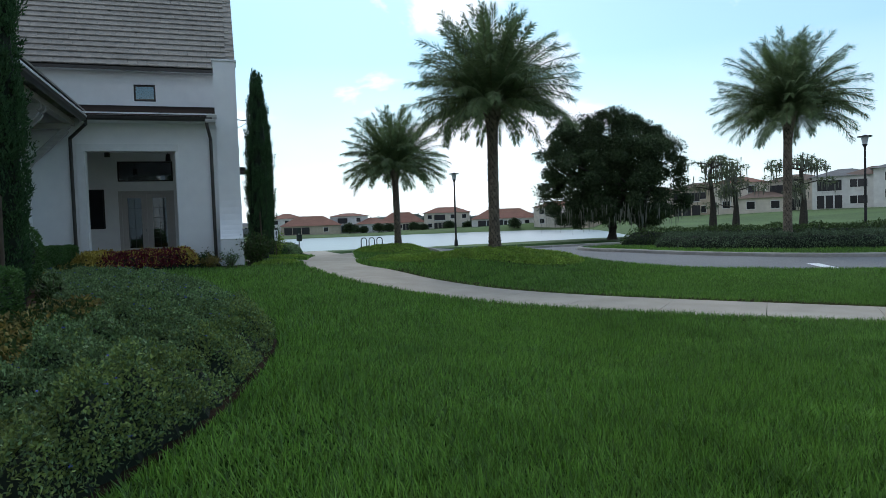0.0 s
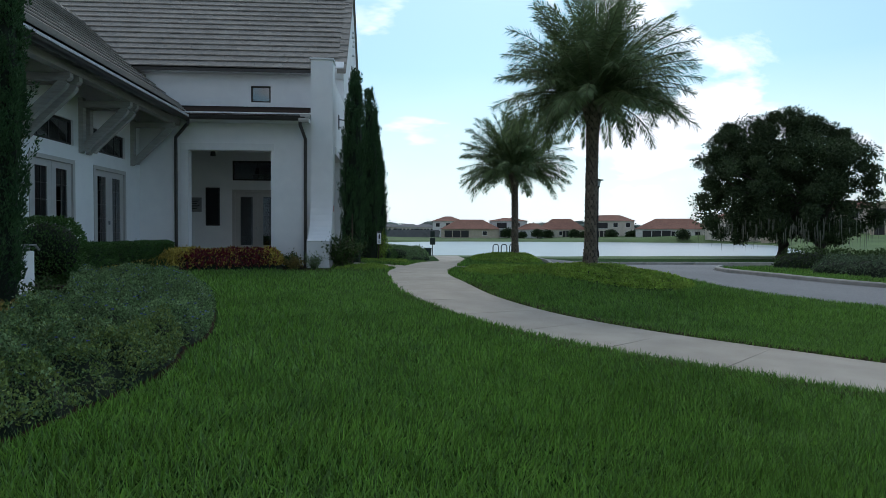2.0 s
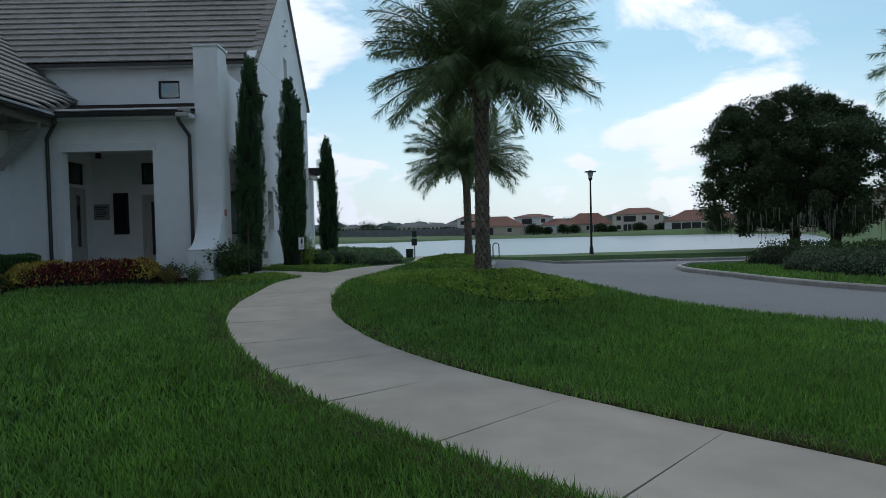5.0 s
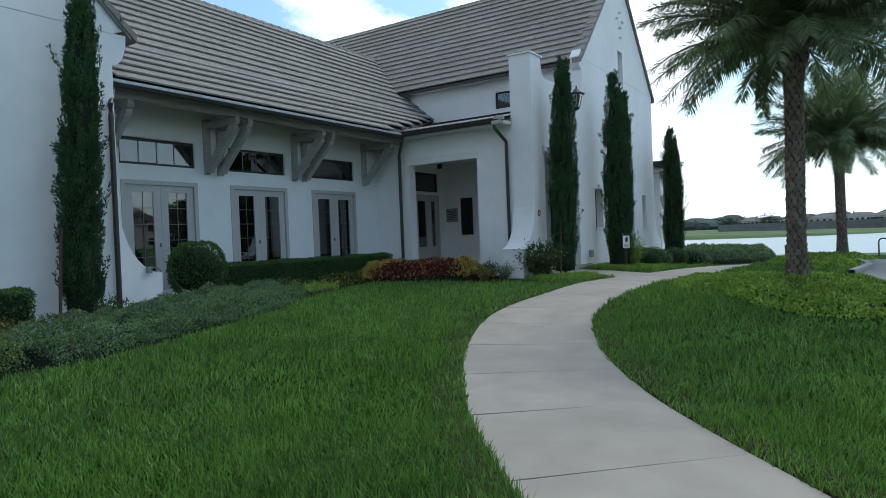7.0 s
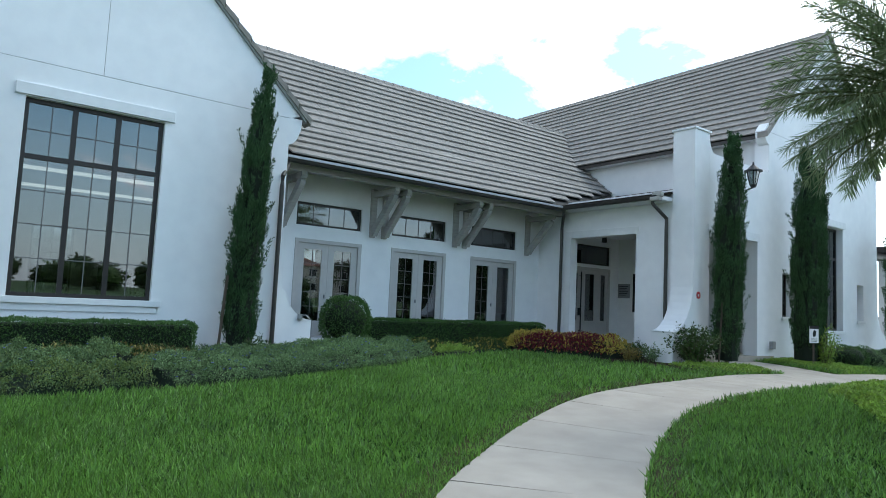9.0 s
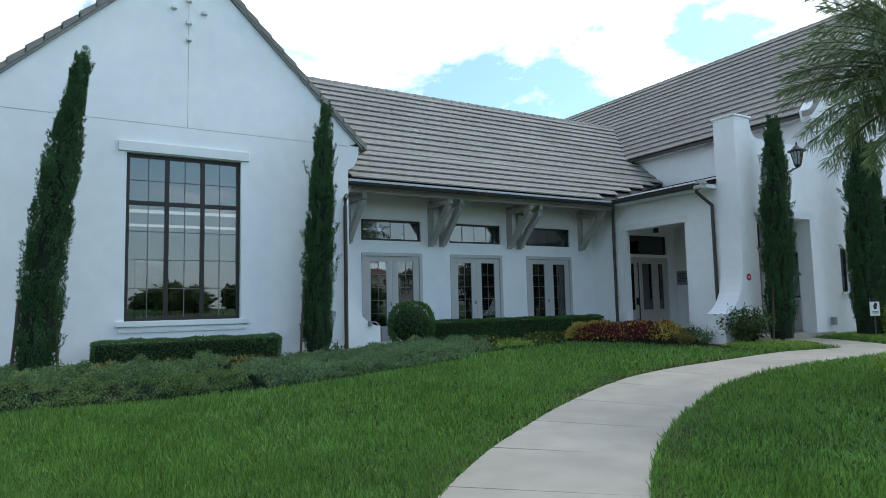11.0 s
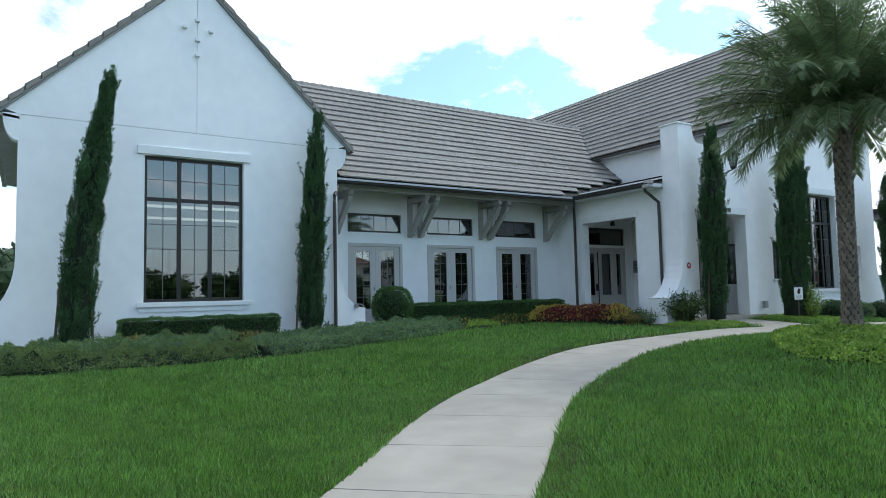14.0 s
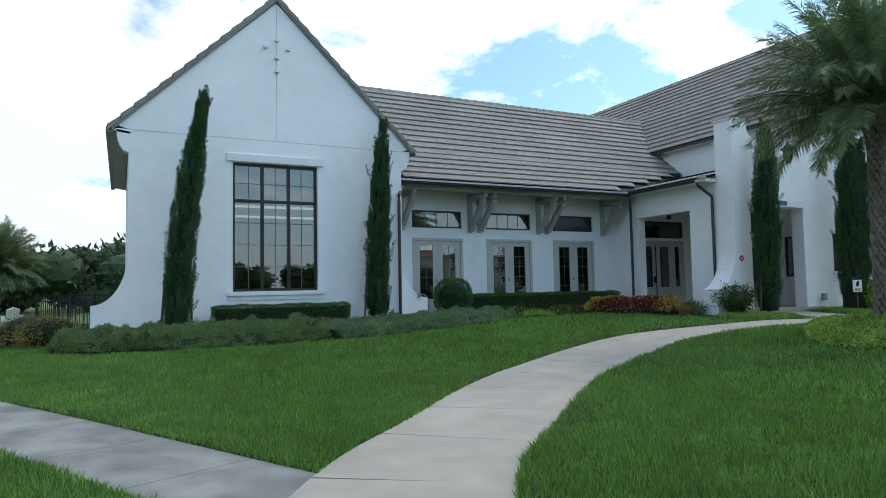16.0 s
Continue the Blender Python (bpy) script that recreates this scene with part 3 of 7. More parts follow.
def bracket(y):
    """A timber eave bracket: a wall post with a shaped foot, a top beam and a slanting brace."""
    b = new("eave_bracket")
    b.parent = club
    b.matrix_basis = pose(FX, y, 0)
    tagged(b, "greige timber bracket under the eave")
    bm = bmesh.new()
    prism(bm, [(0, 3.52), (0.06, 3.52), (0.11, 3.60), (0.11, 4.9), (0, 4.9)], "y", -0.08, 0.08)
    part("post", bm, M["wood"], b)
    bm = bmesh.new()
    prism(bm, [(0.11, 4.66), (1.20, 4.66), (1.26, 4.72), (1.26, 4.82), (0.11, 4.82)], "y", -0.075, 0.075)
    part("beam", bm, M["wood"], b)
    bm = bmesh.new()
    prism(bm, [(0.111, 3.58), (0.20, 3.55), (0.27, 3.66), (1.14, 4.50), (1.20, 4.60), (1.14, 4.659), (1.02, 4.659), (0.111, 3.76)], "y", -0.07, 0.07)
    part("brace", bm, M["wood"], b)
    return b


for y in (12.55, 15.28, 15.68, 18.28, 18.68, 21.42):
    bracket(y)
bm = bmesh.new()
box(bm, -4.42, -4.22, 11.8, 21.9, 4.82, 4.98)
part("eave_beam", bm, M["wood"], club)
for k in range(17):
    y = 12.1 + k * 0.6
    bm = bmesh.new()
    prism(bm, [(FX, 5.42), (-3.95, 4.98), (-3.95, 5.07), (FX, 5.80)], "y", y - 0.04, y + 0.04)
    part("rafter_tail", bm, M["wood"], club)

# porch: front wall with its opening, fin wall with a buttress foot, floor and ceiling
bm = bmesh.new()
wall_with_holes(bm, "y", PY + 0.3, 0.3, FX, -0.26, BASE, 5.3, [(-4.03, -1.5, 0.5, 4.1)])
part("porch_wall", bm, M["stucco"], club)
bm = bmesh.new()
box(bm, -4.28, -1.40, PY - 0.03, PY, 4.1, 4.32, 0.006)
box(bm, -4.28, -4.03, PY - 0.03, PY, BASE, 4.1, 0.006)
part("opening_surround", bm, M["trim"], club)
bm = bmesh.new()
foot = arc_flare(22.0, 1.3, 2.75, 0.92, -1)
prism(bm, [(22.74, BASE), (22.74, 6.4)] + [(u, z) for u, z in ((22.74, 6.96), (22.0, 6.96))] + foot + [(21.08, BASE)], "x", -0.26, GX)
prism(bm, [(22.741, 6.4), (22.741, 6.95)] + [(22.741 + 0.3 * (1 - math.cos(a)), 6.95 - 0.55 * math.sin(a)) for a in [k * math.pi / 16 for k in range(1, 9)]], "x", -0.26, GX)
fin = part("fin_wall", bm, M["stucco"], club)
bm = bmesh.new()
box(bm, -0.30, GX + 0.04, 21.96, 22.80, 6.96, 7.02, 0.01)
part("coping", bm, M["trim"], club)
bm = bmesh.new()
box(bm, -0.28, GX + 0.03, 21.06, 21.5, 1.27, 1.305, 0.01)
part("foot_cap", bm, M["trim"], club)
bm = bmesh.new()
wall_with_holes(bm, "x", GX, 0.45, 22.742, 34.95, BASE, 6.4, [(22.78, 25.5, 0.5, 4.1), (27.1, 27.9, 1.85, 3.25), (29.5, 31.75, 1.45, 5.15), (33.0, 33.6, 1.85, 3.2)])
wall_with_holes(bm, "x", GX, 0.45, 26.2, 34.95, 6.4, 7.7, [(30.25, 30.85, 7.5, 7.7)])
part("wall", bm, M["stucco"], club)
bm = bmesh.new()
prism(bm, [(26.2, 7.712), (30.25, 7.712), (30.25, 8.85), (30.575, 8.85), (30.575, 12.1)], "x", GX - 0.45, GX)
prism(bm, [(34.95, 7.712), (30.85, 7.712), (30.85, 8.85), (30.58, 8.85), (30.58, 12.1)], "x", GX - 0.45, GX)
part("gable_panel", bm, M["stucco"], club)
for p in ((10.4, 30.57), (10.1, 30.25), (10.1, 30.9), (9.8, 30.57), (9.4, 30.57)):
    bm = bmesh.new()
    box(bm, GX - 0.02, GX + 0.10, p[1] - 0.06, p[1] + 0.06, p[0] - 0.04, p[0] + 0.04, 0.01)
    part("gable_stud", bm, M["trim"], club)
bm = bmesh.new()
prism(bm, [(26.2, 7.3)] + [(26.2 - 0.26 * math.sin(a), 7.3 + 0.36 * (1 - math.cos(a))) for a in [k * math.pi / 16 for k in range(1, 9)]] + [(25.94, 7.72), (26.2, 8.0)], "x", GX - 0.32, GX)
part("corbel", bm, M["stucco"], club)
bm = bmesh.new()
prism(bm, [(34.95, BASE), (34.95, 2.6)] + arc_flare(34.95, 1.3, 2.6, 0.85, 1) + [(35.8, BASE)], "x", GX - 0.45, GX)
part("buttress", bm, M["stucco"], club, "curved white stucco buttress foot")
for (a, b, z0, z1) in ((27.1, 27.9, 1.85, 3.25), (33.0, 33.6, 1.85, 3.2)):
    grid_window("window", "x", GX - 0.25, a, b, z0, z1, 1, [], [(2, 3)], 0.05, 0.06, label="narrow dark framed window in a deep reveal")
    bm = bmesh.new()
    box(bm, GX - 0.2, GX + 0.05, a - 0.06, b + 0.06, z0 - 0.1, z0, 0.008)
    part("window_ledge", bm, M["trim"], club)
grid_window("window", "x", GX - 0.22, 29.5, 31.75, 1.45, 5.15, 3, [4.05], [(2, 4), (2, 2)], label="tall dark bronze gridded window of six lights")
grid_window("window", "x", GX - 0.20, 30.25, 30.85, 7.5, 8.85, 1, [], [(1, 3)], 0.04, 0.05, label="slender white framed attic window", material="trim")
bm = bmesh.new()
box(bm, GX - 0.05, GX + 0.05, 29.35, 31.9, 5.16, 5.4, 0.008)
part("lintel", bm, M["trim"], club)
bm = bmesh.new()
box(bm, GX - 0.15, GX + 0.06, 29.4, 31.85, 1.32, 1.45, 0.008)
part("window_ledge", bm, M["trim"], club)
bm = bmesh.new()
box(bm, GX - 0.02, GX + 0.03, 22.68, 25.6, 4.1, 4.34, 0.006)
part("lintel", bm, M["trim"], club)

# main wing's long wall, with the small window above the porch roof and the porch's inner doors
bm = bmesh.new()
wall_with_holes(bm, "y", SY + 0.3, 0.3, -14, GX - 0.45, BASE, 7.8, [(-3.10, -2.36, 6.46, 7.08), (-3.8, -1.9, 0.62, 3.15), (-3.8, -1.9, 3.5, 4.25), (-1.05, -0.45, 1.7, 3.2)])
part("wall", bm, M["stucco"], club)
grid_window("window", "y", SY + 0.06, -3.10, -2.36, 6.46, 7.08, 1, [], [(1, 1)], 0.06, 0.06, label="small dark framed square window")
double_door("y", SY, -3.8, -1.9, 0.62, 3.15, (2, 5), "taupe painted glazed double door in the porch")
grid_window("transom_window", "y", SY + 0.06, -3.8, -1.9, 3.5, 4.25, 1, [], [(1, 1)], 0.06, 0.06, label="dark framed transom window in the porch")
grid_window("window", "y", SY + 0.06, -1.05, -0.45, 1.7, 3.2, 1, [], [(2, 4)], 0.06, 0.06, label="narrow dark framed window in the porch")
bm = bmesh.new()
box(bm, FX, GX - 0.45, PY + 0.3, SY, 4.55, 4.65)
part("porch_ceiling", bm, M["trim"], club)
bm = bmesh.new()
box(bm, FX, GX + 0.05, PY + 0.001, SY, 0.2, 0.62)
part("porch_floor", bm, M["concrete"], club)

# rooms behind the glass
bm = bmesh.new()
wall_with_holes(bm, "x", -13.0, 0.2, 4.33, 11.5, BASE, 5.6, [(7.75, 8.9, 0.9, 3.6)])
part("inner_wall", bm, M["inside"], club)
grid_window("window", "x", -13.05, 7.75, 8.9, 0.9, 3.6, 1, [2.0], [(4, 2), (4, 4)], 0.05, 0.06, label="gridded window in the far wall of the wing")
bm = bmesh.new()
box(bm, -13.0, WX - 0.3, 4.33, 4.40, BASE, 5.6); box(bm, -13.0, FX - 0.25, 11.45, 11.5, BASE, 5.6)
part("inner_wall", bm, M["inside"], club)
bm = bmesh.new()
box(bm, -13, WX - 0.3, 4.4, 11.45, 0.4, 0.7)
box(bm, -12, FX - 0.25, 11.55, SY - 0.05, 0.4, 0.7)
box(bm, -12, GX - 0.46, SY + 0.31, 34.9, 0.4, 0.7)
part("inner_floor", bm, M["insidefloor"], club)
bm = bmesh.new()
box(bm, -13, WX - 0.31, 4.4, 11.45, 5.5, 5.6)
box(bm, -12, FX - 0.26, 11.55, SY - 0.05, 4.9, 5.0)
box(bm, -12, GX - 0.46, SY + 0.31, 34.9, 5.6, 5.7)
part("inner_ceiling", bm, M["inside"], club)
bm = bmesh.new()
box(bm, -12.2, -12.0, 11.55, 34.9, BASE, 5.6)
box(bm, -12, GX - 0.46, 34.9, 35.1, BASE, 7.7)
part("inner_wall", bm, M["inside"], club)

# roofs
TW = 0.34


def tile_mesh(expo):
    """One flat concrete tile with a thick butt that overhangs the course below."""
    bm = bmesh.new()
    w, h = TW * 0.5 - 0.003, expo
    vs = [(-w, -0.02, 0.042), (w, -0.02, 0.042), (w, h + 0.05, 0.0), (-w, h + 0.05, 0.0), (-w, -0.01, 0.078), (w, -0.01, 0.078), (w, h + 0.05, 0.014), (-w, h + 0.05, 0.014)]
    b = [bm.verts.new(v) for v in vs]
    for f in ((3, 2, 1, 0), (4, 5, 6, 7), (0, 1, 5, 4), (1, 2, 6, 5), (2, 3, 7, 6), (3, 0, 4, 7)):
        bm.faces.new([b[i] for i in f])
    me = mesh_of("tile", bm)
    me.materials.append(M["tile"])
    return me


def tiled(parent, start, along, upward, length, slope, single=None, keep=None, expo=0.39, cut=None):
    """Tile courses on a plane from the eave corner start; along and upward are unit vectors. single: how many rows and which stretch are pieces of their own. cut: the largest y for each tile corner, where tiles are trimmed to a valley."""
    along, upward = Vector(along).normalized(), Vector(upward).normalized()
    nrm = along.cross(upward)
    rot = Matrix((along, upward, nrm)).transposed()
    R = np.array(rot)
    me = tile_mesh(expo)
    TV = np.array([v.co[:] for v in me.vertices])
    TF = np.array([p.vertices[:] for p in me.polygons])
    rows, cols = int(math.ceil(slope / expo - 1e-6)), int(length / TW)
    chunks = []
    for r in range(rows):
        for c in range(cols):
            shift = 0.5 if r % 2 else 0.0
            p = Vector(start) + along * ((c + 0.5 + shift) * TW) + upward * (r * expo)
            if keep and not keep(p):
                continue
            j = Vector((0, 0, random.uniform(-0.001, 0.001)))
            whole = cut is None or p.y + TW < cut(p.x, p.z)
            if single and whole and r < single[0] and single[1] <= c < single[2]:
                ob = new("tile", me)
                ob.parent = parent
                ob.matrix_basis = Matrix.Translation(p + j) @ rot.to_4x4()
            else:
                corners = TV @ R.T + np.array(p + j)
                if not whole:
                    corners[:, 1] = np.minimum(corners[:, 1], [cut(q[0], q[2]) for q in corners])
                chunks.append((corners, TF))
    if chunks:
        v, f = join(chunks)
        raw("tiling", v, f, M["tile"], parent, "courses of flat grey-brown concrete tiles", "stuff")


def slab(parent, pts, thick, material, name="deck"):
    bm = bmesh.new()
    a = [bm.verts.new(p) for p in pts]
    b = [bm.verts.new((p[0], p[1], p[2] - thick)) for p in pts]
    bm.faces.new(a); bm.faces.new(b[::-1])
    n = len(pts)
    for i in range(n):
        bm.faces.new((a[i], b[i], b[(i + 1) % n], a[(i + 1) % n]))
    return part(name, bm, material, parent)


RX, RZ = -10.22, 9.95
mid_roof = new("roof"); mid_roof.parent = club
tagged(mid_roof, "steep grey-brown flat tile roof with a bell-cast eave")
KX, KZ = -5.9, 6.37
BELL = [(-3.85, 5.06), (KX, KZ), (RX, RZ)]
slab(mid_roof, [(-3.85, 11.85, 5.06), (-3.85, 21.5, 5.06), (KX, 26.3, KZ), (KX, 11.85, KZ)], 0.05, M["under"])
slab(mid_roof, [(KX, 11.6, KZ), (KX, 26.4, KZ), (-7.4, 26.45, 7.62), (RX, 28.5, RZ), (RX, 8.0, RZ)], 0.05, M["under"])
slab(mid_roof, [(RX, 8.0, RZ), (RX, 29.0, RZ), (-13.5, 29.0, 6.2), (-13.5, 8.0, 6.2)], 0.05, M["tile"])


def on_mid_roof(p):
    """The part of the slope between the wing's roof, the porch roof and the long wing."""
    if p.y < 12.0 and p.z < 10.05 - abs(p.y - 7.9) * 0.985:
        return p.y > 11.95 and p.x > -6.4
    return p.y - TW / 2 < valley(p.x, p.z)


def valley(x, z):
    """How far the slope goes: to the porch roof below, the long wall above it, then the long wing's roof."""
    if z < 6.3:
        return min(26.4, 21.35 + (-3.90 - x) / 0.37)
    return 26.4 if z < 7.6 else 26.05 + (z - 7.6) * 0.985


for (xa, za), (xb, zb), rows, pieces in ((*BELL[:2], 5, (5, 7, 38)), (*BELL[1:], 12, None)):
    run = math.hypot(xb - xa, zb - za)
    first = pieces is not None
    tiled(mid_roof, (xa + 0.05 * first, 9.6, za + (0.015 if first else 0.02)), (0, 1, 0), (xb - xa, 0, zb - za), 20.0, run - 0.06, pieces, on_mid_roof, run / rows, valley)
bm = bmesh.new(); box(bm, -3.86, -3.78, 11.86, 21.45, 5.0, 5.06)
part("drip_edge", bm, M["drip"], mid_roof, "pale metal drip edge")


def ridge(parent, a, b, w=0.16):
    a, b = Vector(a), Vector(b)
    n = int((b - a).length / 0.42)
    d = (b - a).normalized()
    side = d.cross(Vector((0, 0, 1))).normalized()
    for k in range(n):
        p = a + d * (k * 0.42)
        q = p + d * 0.45
        bm = bmesh.new()
        r0, r1 = w, w * 0.86
        lo = [bm.verts.new(p + side * (r0 * math.cos(t)) + Vector((0, 0, 0.62 * r0 * math.sin(t) - 0.15 * math.cos(t) ** 2))) for t in [i * math.pi / 6 for i in range(7)]]
        hi = [bm.verts.new(q + side * (r1 * math.cos(t)) + Vector((0, 0, 0.62 * r1 * math.sin(t) - 0.15 * math.cos(t) ** 2 - 0.01))) for t in [i * math.pi / 6 for i in range(7)]]
        for i in range(6):
            bm.faces.new((lo[i], lo[i + 1], hi[i + 1], hi[i]))
        bm.faces.new(lo)
        bm.faces.new(hi[::-1])
        part("ridge_tile", bm, M["tile"], parent)


ridge(mid_roof, (RX, 9.0, RZ + 0.03), (RX, 28.6, RZ + 0.03))

wing_roof = new("roof"); wing_roof.parent = club
tagged(wing_roof, "steep gable roof with dark tile edges")
slab(wing_roof, [(WX + 0.06, 7.9, 10.12), (-14, 7.9, 10.12), (-14, 3.62, 5.90), (WX + 0.06, 3.62, 5.90)], 0.10, M["fascia"])
slab(wing_roof, [(WX + 0.06, 7.9, 10.12), (WX + 0.06, 12.18, 5.90), (-8.0, 12.18, 5.90), (-14, 7.9, 10.12)], 0.10, M["fascia"])
slab(wing_roof, [(WX, 3.62, 5.86), (-14, 3.62, 5.86), (-14, 4.05, 5.80), (WX, 4.05, 5.80)], 0.06, M["wood"], "soffit")
bm = bmesh.new(); box(bm, -14, WX + 0.02, 3.48, 3.62, 5.74, 5.90, 0.02)
part("gutter", bm, M["fascia"], club)
for s in (-1, 1):
    n = 14
    for k in range(n):
        a, b = k / n, (k + 1) / n
        bm = bmesh.new()
        ya, yb = 7.9 + s * 4.36 * a, 7.9 + s * (4.36 * b + 0.03)
        za, zb = 10.20 - 4.36 * a * 0.985, 10.20 - 4.36 * b * 0.985
        prism(bm, [(ya, za), (yb, zb + 0.03), (yb, zb - 0.13), (ya, za - 0.13)], "x", WX - 0.30, WX + 0.09)
        part("rake_tile", bm, M["tile"], wing_roof)
tiled(wing_roof, (WX - 0.32, 12.15, 5.95), (-1, 0, 0), (0, -4.28, 4.22), 4.0, 5.8, None, lambda p: True)

main_roof = new("roof"); main_roof.parent = club
tagged(main_roof, "long steep grey-brown flat tile roof")
MZ, MY, RGY, RGZ = 7.62, 26.02, 30.575, 12.25
slab(main_roof, [(GX + 0.06, MY, MZ), (GX + 0.06, RGY, RGZ), (-20, RGY, RGZ), (-20, MY, MZ)], 0.08, M["under"])
slab(main_roof, [(GX + 0.06, 35.1, MZ), (-20, 35.1, MZ), (-20, RGY, RGZ), (GX + 0.06, RGY, RGZ)], 0.08, M["tile"])
tiled(main_roof, (-19.2, MY - 0.02, MZ + 0.012), (1, 0, 0), (0, RGY - MY, RGZ - MZ), 19.45, math.hypot(RGY - MY, RGZ - MZ))
ridge(main_roof, (-19.5, RGY, RGZ + 0.03), (GX, RGY, RGZ + 0.03))
bm = bmesh.new(); box(bm, -14, GX - 0.0, MY - 0.02, MY + 0.02, MZ - 0.12, MZ - 0.01)
part("fascia_board", bm, M["gutter"], main_roof)
bm = bmesh.new(); box(bm, -14, GX - 0.45, MY + 0.02, SY, MZ - 0.1, MZ - 0.05)
part("soffit", bm, M["trim"], main_roof)
for s in (-1, 1):
    n = 15
    for k in range(n):
        a, b = k / n, (k + 1) / n
        bm = bmesh.new()
        ya, yb = RGY + s * 4.62 * a, RGY + s * (4.62 * b + 0.03)
        za, zb = RGZ + 0.08 - 4.62 * a * 1.015, RGZ + 0.08 - 4.62 * b * 1.015
        prism(bm, [(ya, za), (yb, zb + 0.03), (yb, zb - 0.15), (ya, za - 0.15)], "x", GX - 0.24, GX + 0.09)
        part("rake_tile", bm, M["tile"], main_roof)

porch_roof = new("roof"); porch_roof.parent = club
tagged(porch_roof, "low dark brown shingled porch roof")
slab(porch_roof, [(-4.10, 21.40, 5.10), (-0.26, 21.40, 5.10), (-0.26, SY, 6.295), (-6.2, SY, 6.295)], 0.08, M["tile_dark"])
bm = bmesh.new()
prism(bm, [(-3.87, 21.5), (-0.27, 21.5), (-0.27, SY), (-6.3, SY)], "z", 4.95, 5.06)
part("soffit", bm, M["trim"], porch_roof)
bm = bmesh.new(); box(bm, -3.78, -0.27, 21.46, 21.54, 4.98, 5.12)
part("fascia_board", bm, M["fascia"], porch_roof)


def gutter(pts, name="gutter"):
    """A half-round gutter with a rolled lip along two points, and its fascia."""
    a, b = Vector(pts[0]), Vector(pts[1])
    d = (b - a).normalized()
    out = Vector(pts[2])
    bm = bmesh.new()
    prof = [(0, 0.09), (0, 0)] + [(0.03 + 0.10 * math.sin(t), 0.03 - 0.05 * math.cos(t)) for t in [k * math.pi / 10 for k in range(0, 6)]] + [(0.145, 0.09), (0.12, 0.09)]
    lo = [bm.verts.new(a + out * u + Vector((0, 0, v))) for u, v in prof]
    hi = [bm.verts.new(b + out * u + Vector((0, 0, v))) for u, v in prof]
    for i in range(len(prof)):
        j = (i + 1) % len(prof)
        bm.faces.new((lo[i], lo[j], hi[j], hi[i]))
    bm.faces.new(lo); bm.faces.new(hi[::-1])
    return part(name, bm, M["gutter"], club, "dark bronze rain gutter")


gutter(((-3.95, 11.85, 4.93), (-3.95, 21.5, 4.93), (1, 0, 0)))
gutter(((-3.85, 21.46, 4.97), (-0.34, 21.46, 4.97), (0, -1, 0)))
bm = bmesh.new(); box(bm, -3.99, -3.95, 11.85, 21.5, 4.93, 5.05)
part("fascia_board", bm, M["fascia"], club)
bm = bmesh.new(); box(bm, -0.55, -0.24, 21.30, 21.5, 4.9, 5.02, 0.03); box(bm, -0.5, -0.2, 21.34, 21.5, 5.02, 5.16, 0.03)
part("eave_return", bm, M["wood"], club)


def downspout(x, y, z, wx, wy, zb, zfoot=None):
    bm = bmesh.new()
    tube(bm, [(x, y, z), (x, y, z - 0.12), (wx, wy, z - 0.48), (wx, wy, z - 0.7), (wx, wy, zb)], 0.05, 10)
    return part("downspout", bm, M["gutter"], club, "dark bronze downspout")


downspout(-3.85, 11.95, 4.95, -3.52, 11.68, 0.5)
downspout(-3.85, 21.45, 4.95, -4.38, 21.96, 0.45)
downspout(-0.5, 21.40, 4.95, -0.42, 21.96, 0.45)

# ---- walks ----
def curve(pts, n=16):
    """A smooth line through points (Catmull-Rom)."""
    p = [np.array(q, float) for q in pts]
    p = [2 * p[0] - p[1], *p, 2 * p[-1] - p[-2]]
    out = []
    for i in range(1, len(p) - 2):
        for k in range(n):
            t = k / n
            out.append(0.5 * ((2 * p[i]) + (-p[i - 1] + p[i + 1]) * t + (2 * p[i - 1] - 5 * p[i] + 4 * p[i + 1] - p[i + 2]) * t ** 2 + (-p[i - 1] + 3 * p[i] - 3 * p[i + 1] + p[i + 2]) * t ** 3))
    out.append(p[-2])
    return np.array(out)


def lengths(line):
    return np.concatenate([[0], np.cumsum(np.linalg.norm(np.diff(line, axis=0), axis=1))])


def offset_line(line, d):
    t = np.gradient(line, axis=0)
    t /= np.linalg.norm(t, axis=1)[:, None]
    return line + np.stack([t[:, 1], -t[:, 0]], 1) * d


